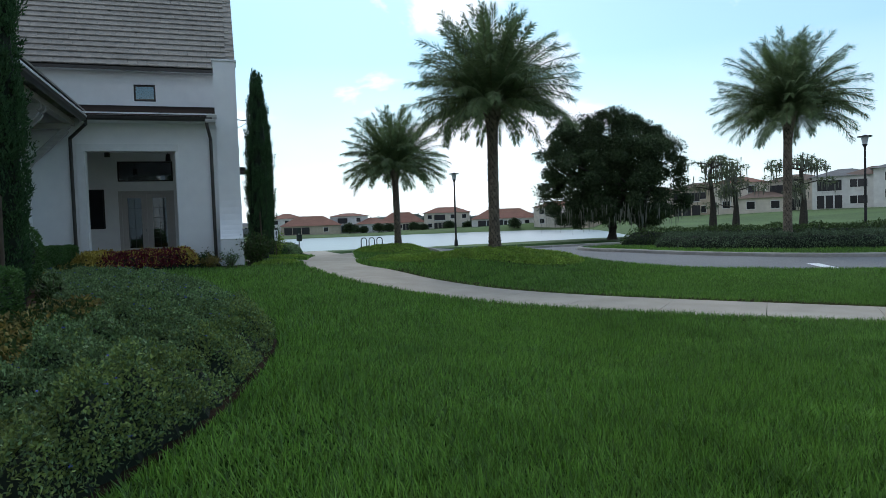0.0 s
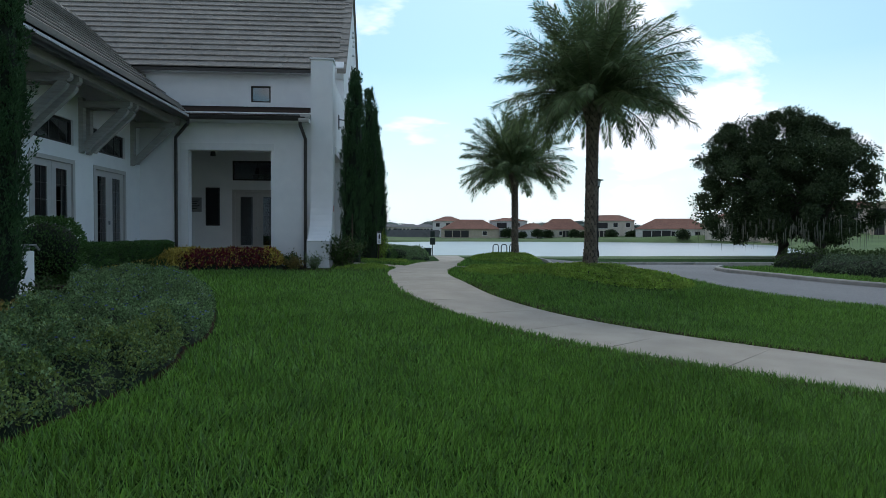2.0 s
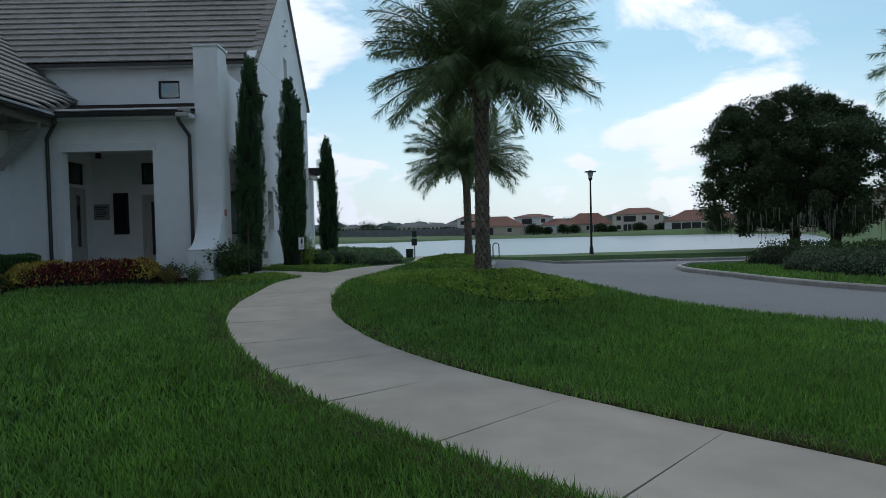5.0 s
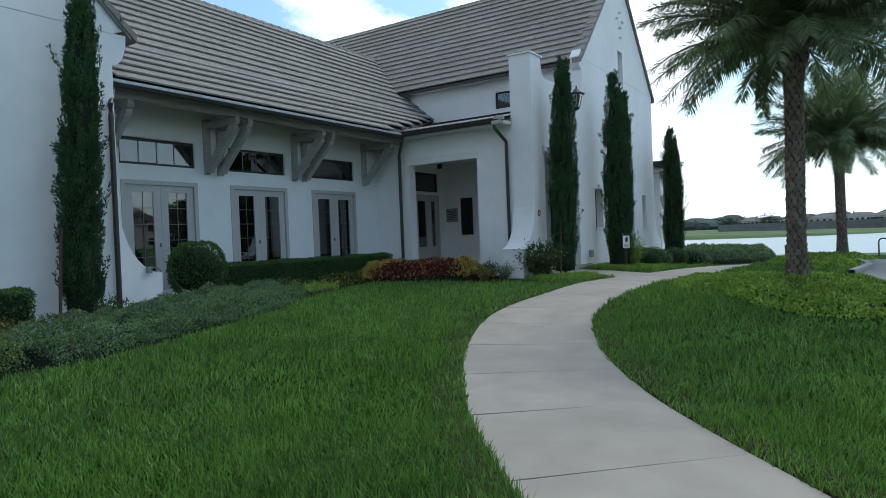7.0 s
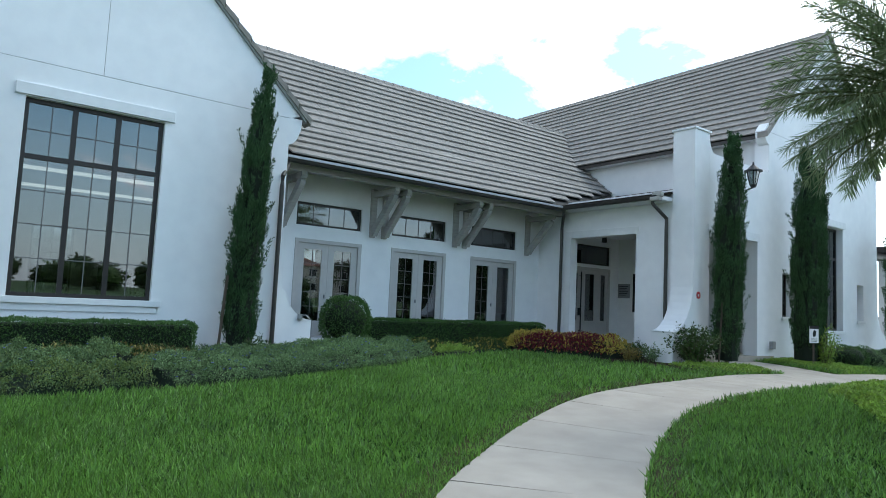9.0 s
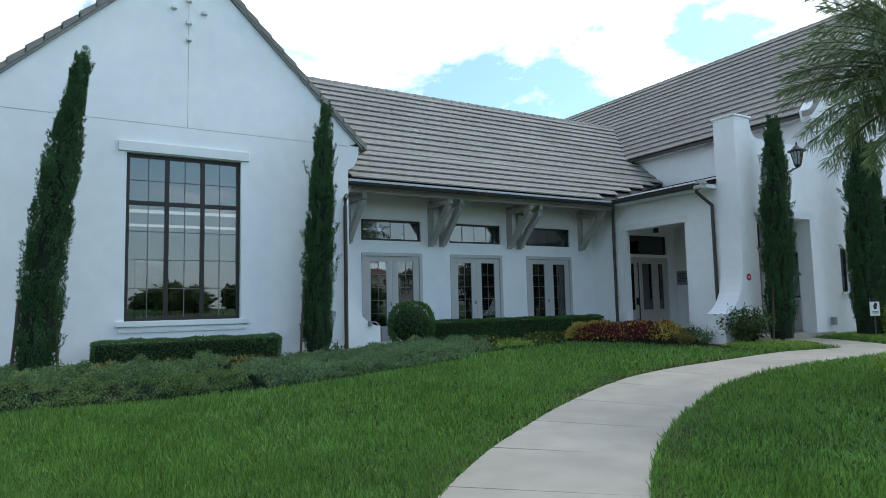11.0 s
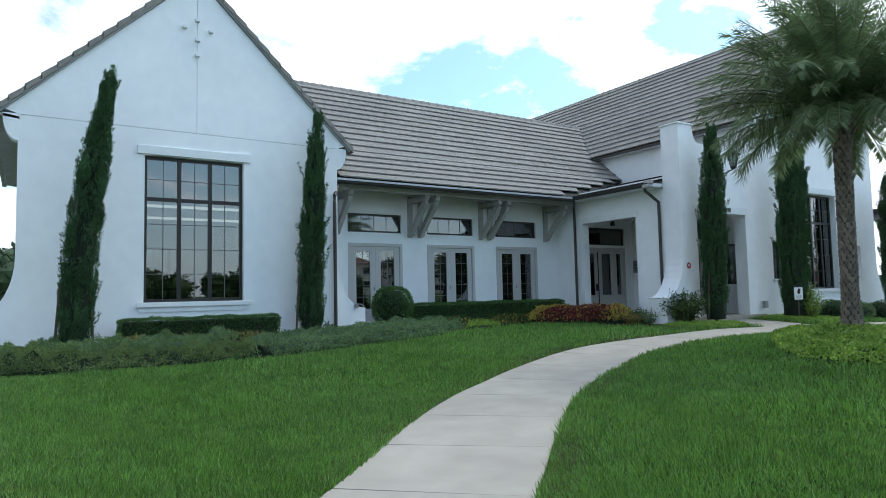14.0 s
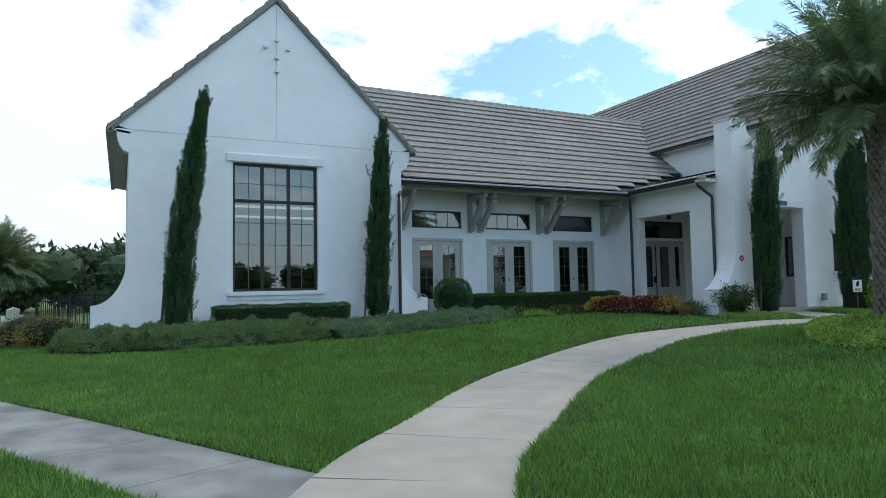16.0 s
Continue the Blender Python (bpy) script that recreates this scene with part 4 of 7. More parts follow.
def paved(name, label, line, width, step, lift=0.02, material="concrete", flare=0.0):
    """A concrete walk along a line, cast in slabs with open joints."""
    w = empty(name, label, "walk", kind="structure")
    s = lengths(line)
    n = int(s[-1] / step)
    for k in range(n):
        q = np.linspace(k * step + 0.006, (k + 1) * step - 0.006, 7)
        c = np.stack([np.interp(q, s, line[:, 0]), np.interp(q, s, line[:, 1])], 1)
        wd = np.array([width + flare * smooth(6.8, 9.2, p[1]) for p in c])[:, None]
        a, b = offset_line(c, -0.5) * wd + c * (1 - wd), offset_line(c, 0.5) * wd + c * (1 - wd)
        bm = bmesh.new()
        ta = [bm.verts.new((p[0], p[1], gz(*p) + lift)) for p in a]
        tb = [bm.verts.new((p[0], p[1], gz(*p) + lift)) for p in b]
        la = [bm.verts.new((p[0], p[1], gz(*p) - 0.15)) for p in a]
        lb = [bm.verts.new((p[0], p[1], gz(*p) - 0.15)) for p in b]
        for i in range(6):
            bm.faces.new((ta[i], ta[i + 1], tb[i + 1], tb[i]))
            bm.faces.new((ta[i], la[i], la[i + 1], ta[i + 1]))
            bm.faces.new((tb[i], tb[i + 1], lb[i + 1], lb[i]))
        bm.faces.new((ta[0], tb[0], lb[0], la[0])); bm.faces.new((ta[6], la[6], lb[6], tb[6]))
        part("slab", bm, M[material], w)
    return line


WALK_A = paved("footpath_main", "pale concrete footpath curving through the lawn", curve([(24, -1.2), (19, 1.3), (15.6, 3.05), (13.3, 4.25), (11.35, 5.35), (9.82, 6.35), (8.58, 7.58), (7.62, 8.55), (6.52, 9.78), (5.6, 11.0), (4.44, 13.0), (3.55, 15.4), (3.2, 18.4), (3.15, 21.5), (3.95, 26.5), (5.2, 34.0), (5.9, 41.0), (6.0, 50.0)]), 1.7, 1.55, flare=0.14)
WALK_B = paved("footpath_branch", "weathered concrete footpath joining the main path", curve([(-9.05, -5.9), (-2.05, -1.85), (4.15, 1.65), (8.1, 3.8), (10.3, 4.98), (11.3, 5.5)]), 1.3, 1.5, 0.016, "concrete_old")
WALK_C = paved("footpath_lot", "concrete path from the footpath to the car park", curve([(4.5, 24.5), (6.0, 24.2), (8.2, 24.3)]), 1.5, 1.5, 0.016)
WALK_D = paved("footpath_door", "concrete path to the porch side opening", curve([(0.5, 24.1), (2.0, 24.1), (3.4, 24.0)]), 2.2, 1.45, 0.014)


def sheet(name, material, label, category, inside, x0, x1, y0, y1, step, lift, kind="structure"):
    """A paved sheet over the ground where inside(x, y) holds."""
    xs, ys = np.arange(x0, x1 + 1e-6, step), np.arange(y0, y1 + 1e-6, step)
    gx, gy = np.meshgrid(xs, ys)
    v = np.stack([gx.ravel(), gy.ravel(), terrain(gx, gy).ravel() + lift], 1)
    i = np.arange(len(xs) - 1)[None, :] + np.arange(len(ys) - 1)[:, None] * len(xs)
    f = np.stack([i, i + 1, i + 1 + len(xs), i + len(xs)], -1).reshape(-1, 4)
    c = v[f].mean(1)
    f = f[inside(c[:, 0], c[:, 1])]
    ob = raw(name, v, f, material)
    return tagged(ob, label, category, kind=kind)


ROAD_NEAR = curve([(40, 2.6), (26, 7.4), (18, 10.4), (14.0, 12.8), (12.1, 14.8), (10.3, 16.6), (9.3, 19.3), (8.4, 21.7), (8.2, 24.0), (8.2, 33.8)])
ISLAND = curve([(45, 7.2), (30, 10.9), (20, 14.2), (17.0, 15.9), (15.6, 17.6), (14.7, 19.6), (14.25, 21.6), (14.1, 23.6), (14.6, 25.3), (16.5, 26.5), (24, 26.0), (45, 21.0)])


def strip(name, line_a, line_b, material, label, category, lift):
    n = len(line_a)
    v = np.concatenate([np.column_stack([line_a, terrain(line_a[:, 0], line_a[:, 1]) + lift]), np.column_stack([line_b, terrain(line_b[:, 0], line_b[:, 1]) + lift])])
    i = np.arange(n - 1)
    f = np.stack([i, i + 1, i + 1 + n, i + n], 1)
    return tagged(raw(name, v, f, material), label, category, kind="structure")


def inside_poly(poly, x, y):
    r = np.zeros(np.shape(x), bool)
    px, py = poly[:, 0], poly[:, 1]
    j = len(poly) - 1
    for i in range(len(poly)):
        c = ((py[i] > y) != (py[j] > y)) & (x < (px[j] - px[i]) * (y - py[i]) / (py[j] - py[i] + 1e-12) + px[i])
        r ^= c
        j = i
    return r


ROAD_POLY = np.concatenate([ROAD_NEAR, [(60, 33.8), (60, 2.0)]])
sheet("road", M["asphalt"], "grey asphalt drive and car park round a planted island", "road", lambda x, y: inside_poly(ROAD_POLY, x, y) & ~inside_poly(ISLAND, x, y), 8, 60, 2, 34, 0.2, 0.012)


def kerb(name, line, side, label, high=0.14, wide=0.16):
    """A concrete kerb along a line: a real step with a rounded arris."""
    a = offset_line(line, 0.0)
    cols = [(0, 0.0), (0, high - 0.03), (0.03, high), (wide, high), (wide, 0.0)]
    v = []
    for d, h in cols:
        o = offset_line(line, side * d)
        v.append(np.column_stack([o, terrain(a[:, 0], a[:, 1]) + h]))
    n = len(line)
    v = np.concatenate(v)
    f = []
    for k in range(len(cols) - 1):
        i = np.arange(n - 1) + k * n
        f.append(np.stack([i, i + 1, i + 1 + n, i + n], 1))
    return tagged(raw(name, v, np.concatenate(f), M["kerb"]), label, "kerb", kind="structure")


kerb("kerb_island", ISLAND, 1, "pale concrete kerb of the planted island")
kerb("kerb_lot", curve([(8.2, 24.6), (8.6, 27.0), (9.5, 33.9), (30, 33.9)]), -1, "pale concrete kerb of the car park")


def turf_lip(name, line, width, side, flare=0.0):
    """The cut edge of the sod along a walk: a low dark bank of soil and roots."""
    cols = [(0.008, 0.0), (0.03, 0.026), (0.08, 0.045), (0.30, 0.04), (0.45, -0.01)]
    half = np.array([(width + flare * smooth(6.8, 9.2, p[1])) / 2 for p in line])[:, None]
    unit = offset_line(line, side) - line
    v = []
    for d, h in cols:
        o = line + unit * (half + d + 0.012 * np.sin(np.arange(len(line)) * 2.7 + h * 90)[:, None])
        v.append(np.column_stack([o, terrain(o[:, 0], o[:, 1]) + h]))
    n = len(line)
    f = [np.stack([np.arange(n - 1) + k * n, np.arange(n - 1) + 1 + k * n, np.arange(n - 1) + 1 + (k + 1) * n, np.arange(n - 1) + (k + 1) * n], 1) for k in range(len(cols) - 1)]
    return tagged(raw(name, np.concatenate(v), np.concatenate(f), M["sod"]), "dark cut edge of the sod beside a path", "lawn edge", kind="structure")


def stretch_of(line, near):
    return line[[near(x, y) for x, y in line]]


turf_lip("lawn_edge_right", stretch_of(WALK_A, lambda x, y: -1.0 < y < 17.5), 1.7, 1, 0.14)
turf_lip("lawn_edge_left", stretch_of(WALK_A, lambda x, y: 6.9 < y < 19.5), 1.7, -1, 0.14)
turf_lip("lawn_edge_branch", stretch_of(WALK_B, lambda x, y: x < 9.3), 1.3, -1)

# ---- planting ----
def palm(x, y, trunk_h, frond, label, seed, lean=0.0):
    """A date palm: a trunk cased in leaf boots and a crown of arching feathered fronds."""
    r = np.random.default_rng(seed)
    z0 = gz(x, y) - 0.05
    p = empty("palm_tree", label, "palm tree", (x, y, z0), "date palms")
    bm = bmesh.new()
    n = 14
    pts = [(lean * (k / n) ** 2, 0, trunk_h * k / n) for k in range(n + 1)]
    rad = [0.205 - 0.06 * min(1, k / 2.5) + 0.09 * smooth(0.80, 1.0, k / n) for k in range(n + 1)]
    tube(bm, pts, rad, 14)
    trunk = part("trunk", bm, M["oak_bark"], p)
    # cut leaf bases in staggered rings: shields that stand out at their upper edge
    chunks = []
    rows = int(trunk_h / 0.088)
    tri = np.array([[0, 2, 4], [0, 4, 3], [0, 3, 1], [1, 3, 5], [2, 6, 4], [3, 4, 6], [3, 6, 5]])
    for i in range(rows):
        for k in range(9):
            h = (i + 0.5) * trunk_h / rows + r.uniform(-0.012, 0.012)
            t = h / trunk_h
            a = (k + 0.5 * (i % 2)) * 2 * math.pi / 9 + 0.05 * i + r.uniform(-0.06, 0.06)
            rr = np.interp(h, [q[2] for q in pts], rad) - 0.006
            c = np.array([lean * t * t, 0, h])
            o = np.array([math.cos(a), math.sin(a), 0]); s = np.array([-math.sin(a), math.cos(a), 0]); u = np.array([0, 0, 1.0])
            w = rr * 0.33 * r.uniform(0.85, 1.08)
            hh, d = 0.105 * r.uniform(0.85, 1.1), (0.026 + 0.05 * smooth(0.86, 1.0, t)) * r.uniform(0.7, 1.3)
            v = np.array([c + o * rr - u * hh * 0.8, c + o * (rr + 0.008) - s * w, c + o * (rr + 0.008) + s * w,
                          c + o * (rr + d) - s * w * 0.6 + u * hh * 0.62, c + o * (rr + d) + s * w * 0.6 + u * hh * 0.62,
                          c + o * (rr - 0.01) - s * w * 0.5 + u * hh * 0.7, c + o * (rr - 0.01) + s * w * 0.5 + u * hh * 0.7])
            chunks.append((v, tri))
    v, f = join(chunks)
    raw("leaf_boot", v, f, M["bark"], trunk, kind="stuff")
    crown = new("crown"); crown.parent = p
    crown.matrix_basis = pose(lean, 0, trunk_h)
    nf = 150
    stem = bmesh.new()
    lv, lf, o = [], [], 0
    for k in range(nf):
        u = (k + 0.5) / nf
        el = math.radians(86 - 86 * u + r.uniform(-7, 7))
        az = k * 2.39996 + r.uniform(-0.4, 0.4)
        L = frond * (1.10 - 0.20 * u) * r.uniform(0.86, 1.06)
        droop = math.radians(18 + 46 * max(0, math.cos(el))) * r.uniform(0.75, 1.25)
        m = 22
        pos = np.zeros(3); line = [pos.copy()]; dirs = []
        for i in range(m):
            e = el - droop * (i / m) ** 1.4
            d = np.array([math.cos(e) * math.cos(az), math.cos(e) * math.sin(az), math.sin(e)])
            dirs.append(d); pos = pos + d * L / m; line.append(pos.copy())
        line = np.array(line) + np.array([0.14 * math.cos(az), 0.14 * math.sin(az), 0.0])
        tube(stem, [tuple(q) for q in line[::3]] + [tuple(line[-1])], [0.026 * (1 - 0.85 * i / 8) + 0.003 for i in range(len(line[::3]) + 1)], 4)
        side = np.array([-math.sin(az), math.cos(az), 0])
        nl = 116
        tt = np.linspace(0.13, 0.995, nl) + r.uniform(-0.003, 0.003, nl)
        q = np.stack([np.interp(tt * m, np.arange(m + 1), line[:, i]) for i in range(3)], 1)
        dd = np.array(dirs)[np.clip((tt * m).astype(int), 0, m - 1)]
        up_ = np.cross(side, dd)
        for sgn in (-1, 1):
            # stiff leaflets in several ranks, swept towards the tip
            twist = r.choice([-0.5, 0.0, 0.45, 0.9], nl)[:, None] + r.uniform(-0.18, 0.18, nl)[:, None]
            out = sgn * side[None, :] * 0.85 + dd * (0.45 + 0.75 * tt ** 2)[:, None] + up_ * twist
            out /= np.linalg.norm(out, axis=1)[:, None]
            ll = (0.42 * frond / 2.6 * np.minimum(1, 0.45 + 3.2 * (tt - 0.12)) * (1 - 0.5 * tt ** 3) * r.uniform(0.9, 1.08, nl))[:, None]
            wv = np.cross(out, up_); wv /= np.linalg.norm(wv, axis=1)[:, None] + 1e-9
            tip = q + out * ll + np.array([0, 0, -0.10]) * ll
            mid = q + out * ll * 0.4
            quad = np.stack([q, mid + wv * 0.0105, tip, mid - wv * 0.0105], 1).reshape(-1, 3)
            lv.append(quad); lf.append(np.arange(4 * nl).reshape(-1, 4) + o); o += 4 * nl
    part("frond_stem", stem, M["rachis"], crown)
    raw("leaflet", np.concatenate(lv), np.concatenate(lf), M["palm_leaf"], crown, kind="stuff")
    return p


palm(7.41, 17.64, 4.38, 2.62, "tall date palm with a scaly trunk and dense dark green crown", 3, 0.05)
palm(7.8, 30.6, 3.95, 2.7, "date palm with drooping green fronds in a groundcover bed", 5, -0.05)
palm(20.3, 19.4, 5.2, 2.8, "tall date palm on the planted road island", 8, 0.12)


def cypress(x, y, h, rad, label, seed, tip=(0, 0), stake=None, fluff=1.0, taper=0.5):
    """A narrow cypress: a thin trunk inside, dense upright sprays with an uneven outline, and a leaning tip."""
    r = np.random.default_rng(seed)
    z0 = gz(x, y)
    c = empty("cypress_tree", label, "cypress tree", (x, y, z0), "columnar cypresses")
    bm = bmesh.new()
    tube(bm, [(0, 0, 0), (tip[0] * 0.3, tip[1] * 0.3, h * 0.5), (tip[0] * 0.9, tip[1] * 0.9, h * 0.92)], [0.06, 0.045, 0.015], 8)
    part("trunk", bm, M["twig"], c)
    def width_at(t):
        return np.minimum(1, (t + 0.04) / 0.10) ** 0.5 * (0.86 + 0.14 * np.sin(math.pi * t)) * (1 - np.clip((t - taper) / (1.02 - taper), 0, 1) ** 1.8) ** 0.85
    # rising ropey sprays, each a tapering bunch of scale leaves round its own stem
    ns, per = int(430 * fluff * h / 6.0), 84
    t = r.beta(1.0, 1.05, ns) * 0.97
    a = r.uniform(0, 2 * math.pi, ns)
    stray = r.uniform(0, 1, ns) < 0.008
    ln = (0.28 + 0.36 * r.uniform(0, 1, ns)) * np.where(stray, 1.3, 1.0) * (0.5 + 0.5 * width_at(t))
    rr = rad * width_at(t) * r.uniform(0.66, 0.93, ns)
    out = np.stack([np.cos(a), np.sin(a), np.zeros(ns)], 1)
    base = np.stack([tip[0] * t ** 1.6, tip[1] * t ** 1.6, 0.10 + (h - 0.22) * t], 1) + out * rr[:, None]
    rise = out * (np.where(stray, 0.45, 0.15) + r.uniform(-0.08, 0.08, ns))[:, None] + np.array([tip[0] * 0.15, tip[1] * 0.15, 1.0]) + r.normal(0, 0.08, (ns, 3))
    u = r.uniform(0, 1, (ns, per))
    thick = 0.066 * (1 - 0.72 * u) * np.minimum(1, u / 0.15 + 0.4)
    off = r.normal(0, 1, (ns, per, 3)); off /= np.linalg.norm(off, axis=2)[:, :, None]
    pts = base[:, None] + rise[:, None] * (ln[:, None] * u)[:, :, None] + off * thick[:, :, None]
    nr = rise[:, None] + off * 0.55
    v, f = leaves(pts.reshape(-1, 3), nr.reshape(-1, 3), 0.058, 0.022, 0.2)
    raw("foliage", v, f, M["cypress"], c, kind="stuff")
    # near-black body that paints shade into the gaps between sprays
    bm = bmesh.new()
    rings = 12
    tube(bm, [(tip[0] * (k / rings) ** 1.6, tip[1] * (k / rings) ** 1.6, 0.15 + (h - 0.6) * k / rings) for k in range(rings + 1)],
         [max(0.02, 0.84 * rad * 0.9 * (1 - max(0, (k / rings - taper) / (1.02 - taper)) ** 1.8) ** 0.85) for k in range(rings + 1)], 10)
    part("inner_fill", bm, M["core"], c)
    if stake:
        for sx, sy, lean_ in stake:
            bm = bmesh.new()
            tube(bm, [(sx, sy, -0.05), (sx * lean_, sy * lean_, 1.7)], 0.028, 6)
            part("stake", bm, M["twig"], c, "weathered wooden support stake")
    return c


CYPRESS = "tall narrow dark green cypress beside the white wall"
cypress(0.98, 22.75, 6.45, 0.38, CYPRESS, 11, (0.12, 0.05), [(0.05, -0.5, 0.6)])
cypress(1.35, 26.6, 6.8, 0.42, CYPRESS, 12, (0.0, 0.1))
cypress(1.45, 26.95, 6.2, 0.27, CYPRESS, 17, (0.05, 0.25))
cypress(1.45, 34.0, 6.0, 0.42, CYPRESS, 13, (0.0, -0.1))
cypress(1.45, 34.3, 5.5, 0.32, CYPRESS, 18, (0.0, 0.15))
cypress(-2.25, 5.12, 6.55, 0.34, "tall dark green cypress leaning sideways before the gable", 14, (0.05, 0.66), [(0.1, -0.38, 0.7), (0.1, 0.40, 0.7)], 1.0, 0.25)
cypress(-3.08, 10.75, 6.4, 0.32, CYPRESS, 15, (0.05, 0.25), [(0.1, -0.45, 0.75)], 1.0, 0.3)


def hedge(name, x0, x1, y0, y1, h, material, label, dens=2400, size=(0.038, 0.023), group=""):
    """A clipped hedge: dense leaves over a near-black block that stands in for inner shade, with soft corners and an
    uneven skin.
    """
    zc = gz((x0 + x1) / 2, (y0 + y1) / 2)
    e = empty(name, label, "hedge", ((x0 + x1) / 2, (y0 + y1) / 2, zc), group)
    w, d = (x1 - x0) / 2, (y1 - y0) / 2
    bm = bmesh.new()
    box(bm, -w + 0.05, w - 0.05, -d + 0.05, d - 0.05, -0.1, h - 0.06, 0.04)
    part("inner_fill", bm, M["core"], e)
    areas = np.array([4 * w * d, 2 * d * h, 2 * d * h, 2 * w * h, 2 * w * h])
    n = int(areas.sum() * dens)
    face = rng.choice(5, n, p=areas / areas.sum())
    u, v = rng.uniform(-1, 1, n), rng.uniform(-1, 1, n)
    pts, nrm = np.zeros((n, 3)), np.zeros((n, 3))
    for k, (fx, nn) in enumerate(((0, (0, 0, 1)), (1, (1, 0, 0)), (1, (-1, 0, 0)), (2, (0, 1, 0)), (2, (0, -1, 0)))):
        s = face == k
        nrm[s] = nn
        if k == 0:
            pts[s] = np.stack([u[s] * w, v[s] * d, np.full(s.sum(), h)], 1)
        elif k in (1, 2):
            pts[s] = np.stack([np.full(s.sum(), w * nn[0]), v[s] * d, (u[s] + 1) / 2 * h], 1)
        else:
            pts[s] = np.stack([u[s] * w, np.full(s.sum(), d * nn[1]), (v[s] + 1) / 2 * h], 1)
    wob = 0.012 * np.sin(pts[:, 0] * 5 + pts[:, 1] * 4.3) + 0.010 * np.sin(pts[:, 1] * 11 + pts[:, 2] * 9)
    pts = pts + nrm * (wob + rng.normal(-0.02, 0.016, n))[:, None]
    rr = np.clip(np.abs(pts[:, 0]) - (w - 0.1), 0, 1) + np.clip(np.abs(pts[:, 1]) - (d - 0.1), 0, 1)
    pts[:, 2] -= rr * np.clip(pts[:, 2] - h + 0.1, 0, 1) * 3
    v2, f2 = leaves(pts, nrm + np.array([0, 0, 0.35]), size[0], size[1], 0.55)
    raw("foliage", v2, f2, material, e, kind="stuff")
    return e


hedge("boxwood_hedge", -3.2, -2.6, 6.05, 9.75, 0.78, M["hedge"], "clipped dark green hedge under the gable window", group="clipped hedges")
hedge("boxwood_hedge", -4.75, -4.15, 14.6, 21.1, 0.82, M["hedge"], "clipped dark green hedge below the glazed doors", group="clipped hedges")


def ball(name, x, y, z, rx, rz, material, label, cat="shrub", n=5200, size=(0.05, 0.03), group="", loose=0.03):
    """A rounded bush: leaves over an uneven dome, a near-black body inside for its shade, on short stems."""
    e = empty(name, label, cat, (x, y, gz(x, y)), group)
    q = rng.normal(0, 1, (n, 3)); q /= np.linalg.norm(q, axis=1)[:, None]
    ph = rng.uniform(0, 6)
    wob = 1 + 0.10 * np.sin(q[:, 0] * 5 + ph) * np.cos(q[:, 1] * 4) + rng.normal(-0.02, loose, n)
    pts = q * np.array([rx, rx, rz]) * wob[:, None] + np.array([0, 0, z])
    ok = pts[:, 2] > 0.0
    v, f = leaves(pts[ok], q[ok] + np.array([0, 0, 0.3]), size[0], size[1], 0.6)
    raw("foliage", v, f, material, e, kind="stuff")
    bm = bmesh.new()
    bmesh.ops.create_icosphere(bm, subdivisions=3, radius=1, matrix=Matrix.LocRotScale((0, 0, max(z, rz * 0.78)), None, (rx * 0.82, rx * 0.82, rz * 0.80)))
    part("inner_fill", bm, M["core"], e)
    bm = bmesh.new()
    for k in range(4):
        a = k * 1.7 + ph
        tube(bm, [(0.03 * math.cos(a), 0.03 * math.sin(a), -0.08), (rx * 0.4 * math.cos(a), rx * 0.4 * math.sin(a), z * 0.9)], 0.014, 5)
    part("stems", bm, M["twig"], e)
    return e


ball("topiary_ball", -3.95, 13.75, 0.74, 0.63, 0.62, M["hedge"], "round clipped dark green shrub", n=7000)
ball("low_shrub", 1.7, 28.6, 0.28, 0.6, 0.4, M["hedge"], "low rounded green shrub along the wall", n=2600, group="shrubs along the wall")
ball("low_shrub", 1.6, 30.2, 0.26, 0.65, 0.4, M["daze"], "low rounded grey-green shrub along the wall", n=2600, group="shrubs along the wall")
ball("low_shrub", 1.8, 32.0, 0.28, 0.65, 0.42, M["hedge"], "low rounded green shrub along the wall", n=2600, group="shrubs along the wall")
ball("low_shrub", 2.3, 33.2, 0.25, 0.75, 0.42, M["daze"], "low rounded grey-green shrub along the wall", n=2600, group="shrubs along the wall")


def bush(x, y, h, spread, stems, material, label, seed, leaf=(0.07, 0.036)):
    """An open shrub: thin stems that fan out and fork, with leaves spaced along the upper part of each."""
    r = np.random.default_rng(seed)
    e = empty("loose_shrub", label, "shrub", (x, y, gz(x, y)))
    pts, nr = [], []
    for k in range(stems):
        a, out = k * 2.39996, spread * math.sqrt((k + 0.5) / stems)
        top = np.array([out * math.cos(a), out * math.sin(a), h * (1.0 - 0.45 * (out / spread) ** 2) * r.uniform(0.8, 1.08)])
        knee = top * np.array([0.45, 0.45, 0.5])
        bm = bmesh.new()
        tube(bm, [(0.03 * math.cos(a), 0.03 * math.sin(a), -0.06), tuple(knee), tuple(top)], [0.011, 0.008, 0.003], 5)
        part("stem", bm, M["twig"], e)
        n = 62
        t = r.uniform(0.15, 1.0, n)[:, None]
        line = np.where(t < 0.5, knee * (t / 0.5), knee + (top - knee) * (t - 0.5) / 0.5)
        d = r.normal(0, 1, (n, 3)); d /= np.linalg.norm(d, axis=1)[:, None]
        pts.append(line + d * r.uniform(0.01, 0.11, n)[:, None]); nr.append(d + np.array([0, 0, 0.25]))
    pts = np.concatenate(pts)
    pts[:, 2] = np.maximum(pts[:, 2], 0.02)
    v, f = leaves(pts, np.concatenate(nr), leaf[0], leaf[1], 0.4)
    raw("foliage", v, f, material, e, kind="stuff")
    return e


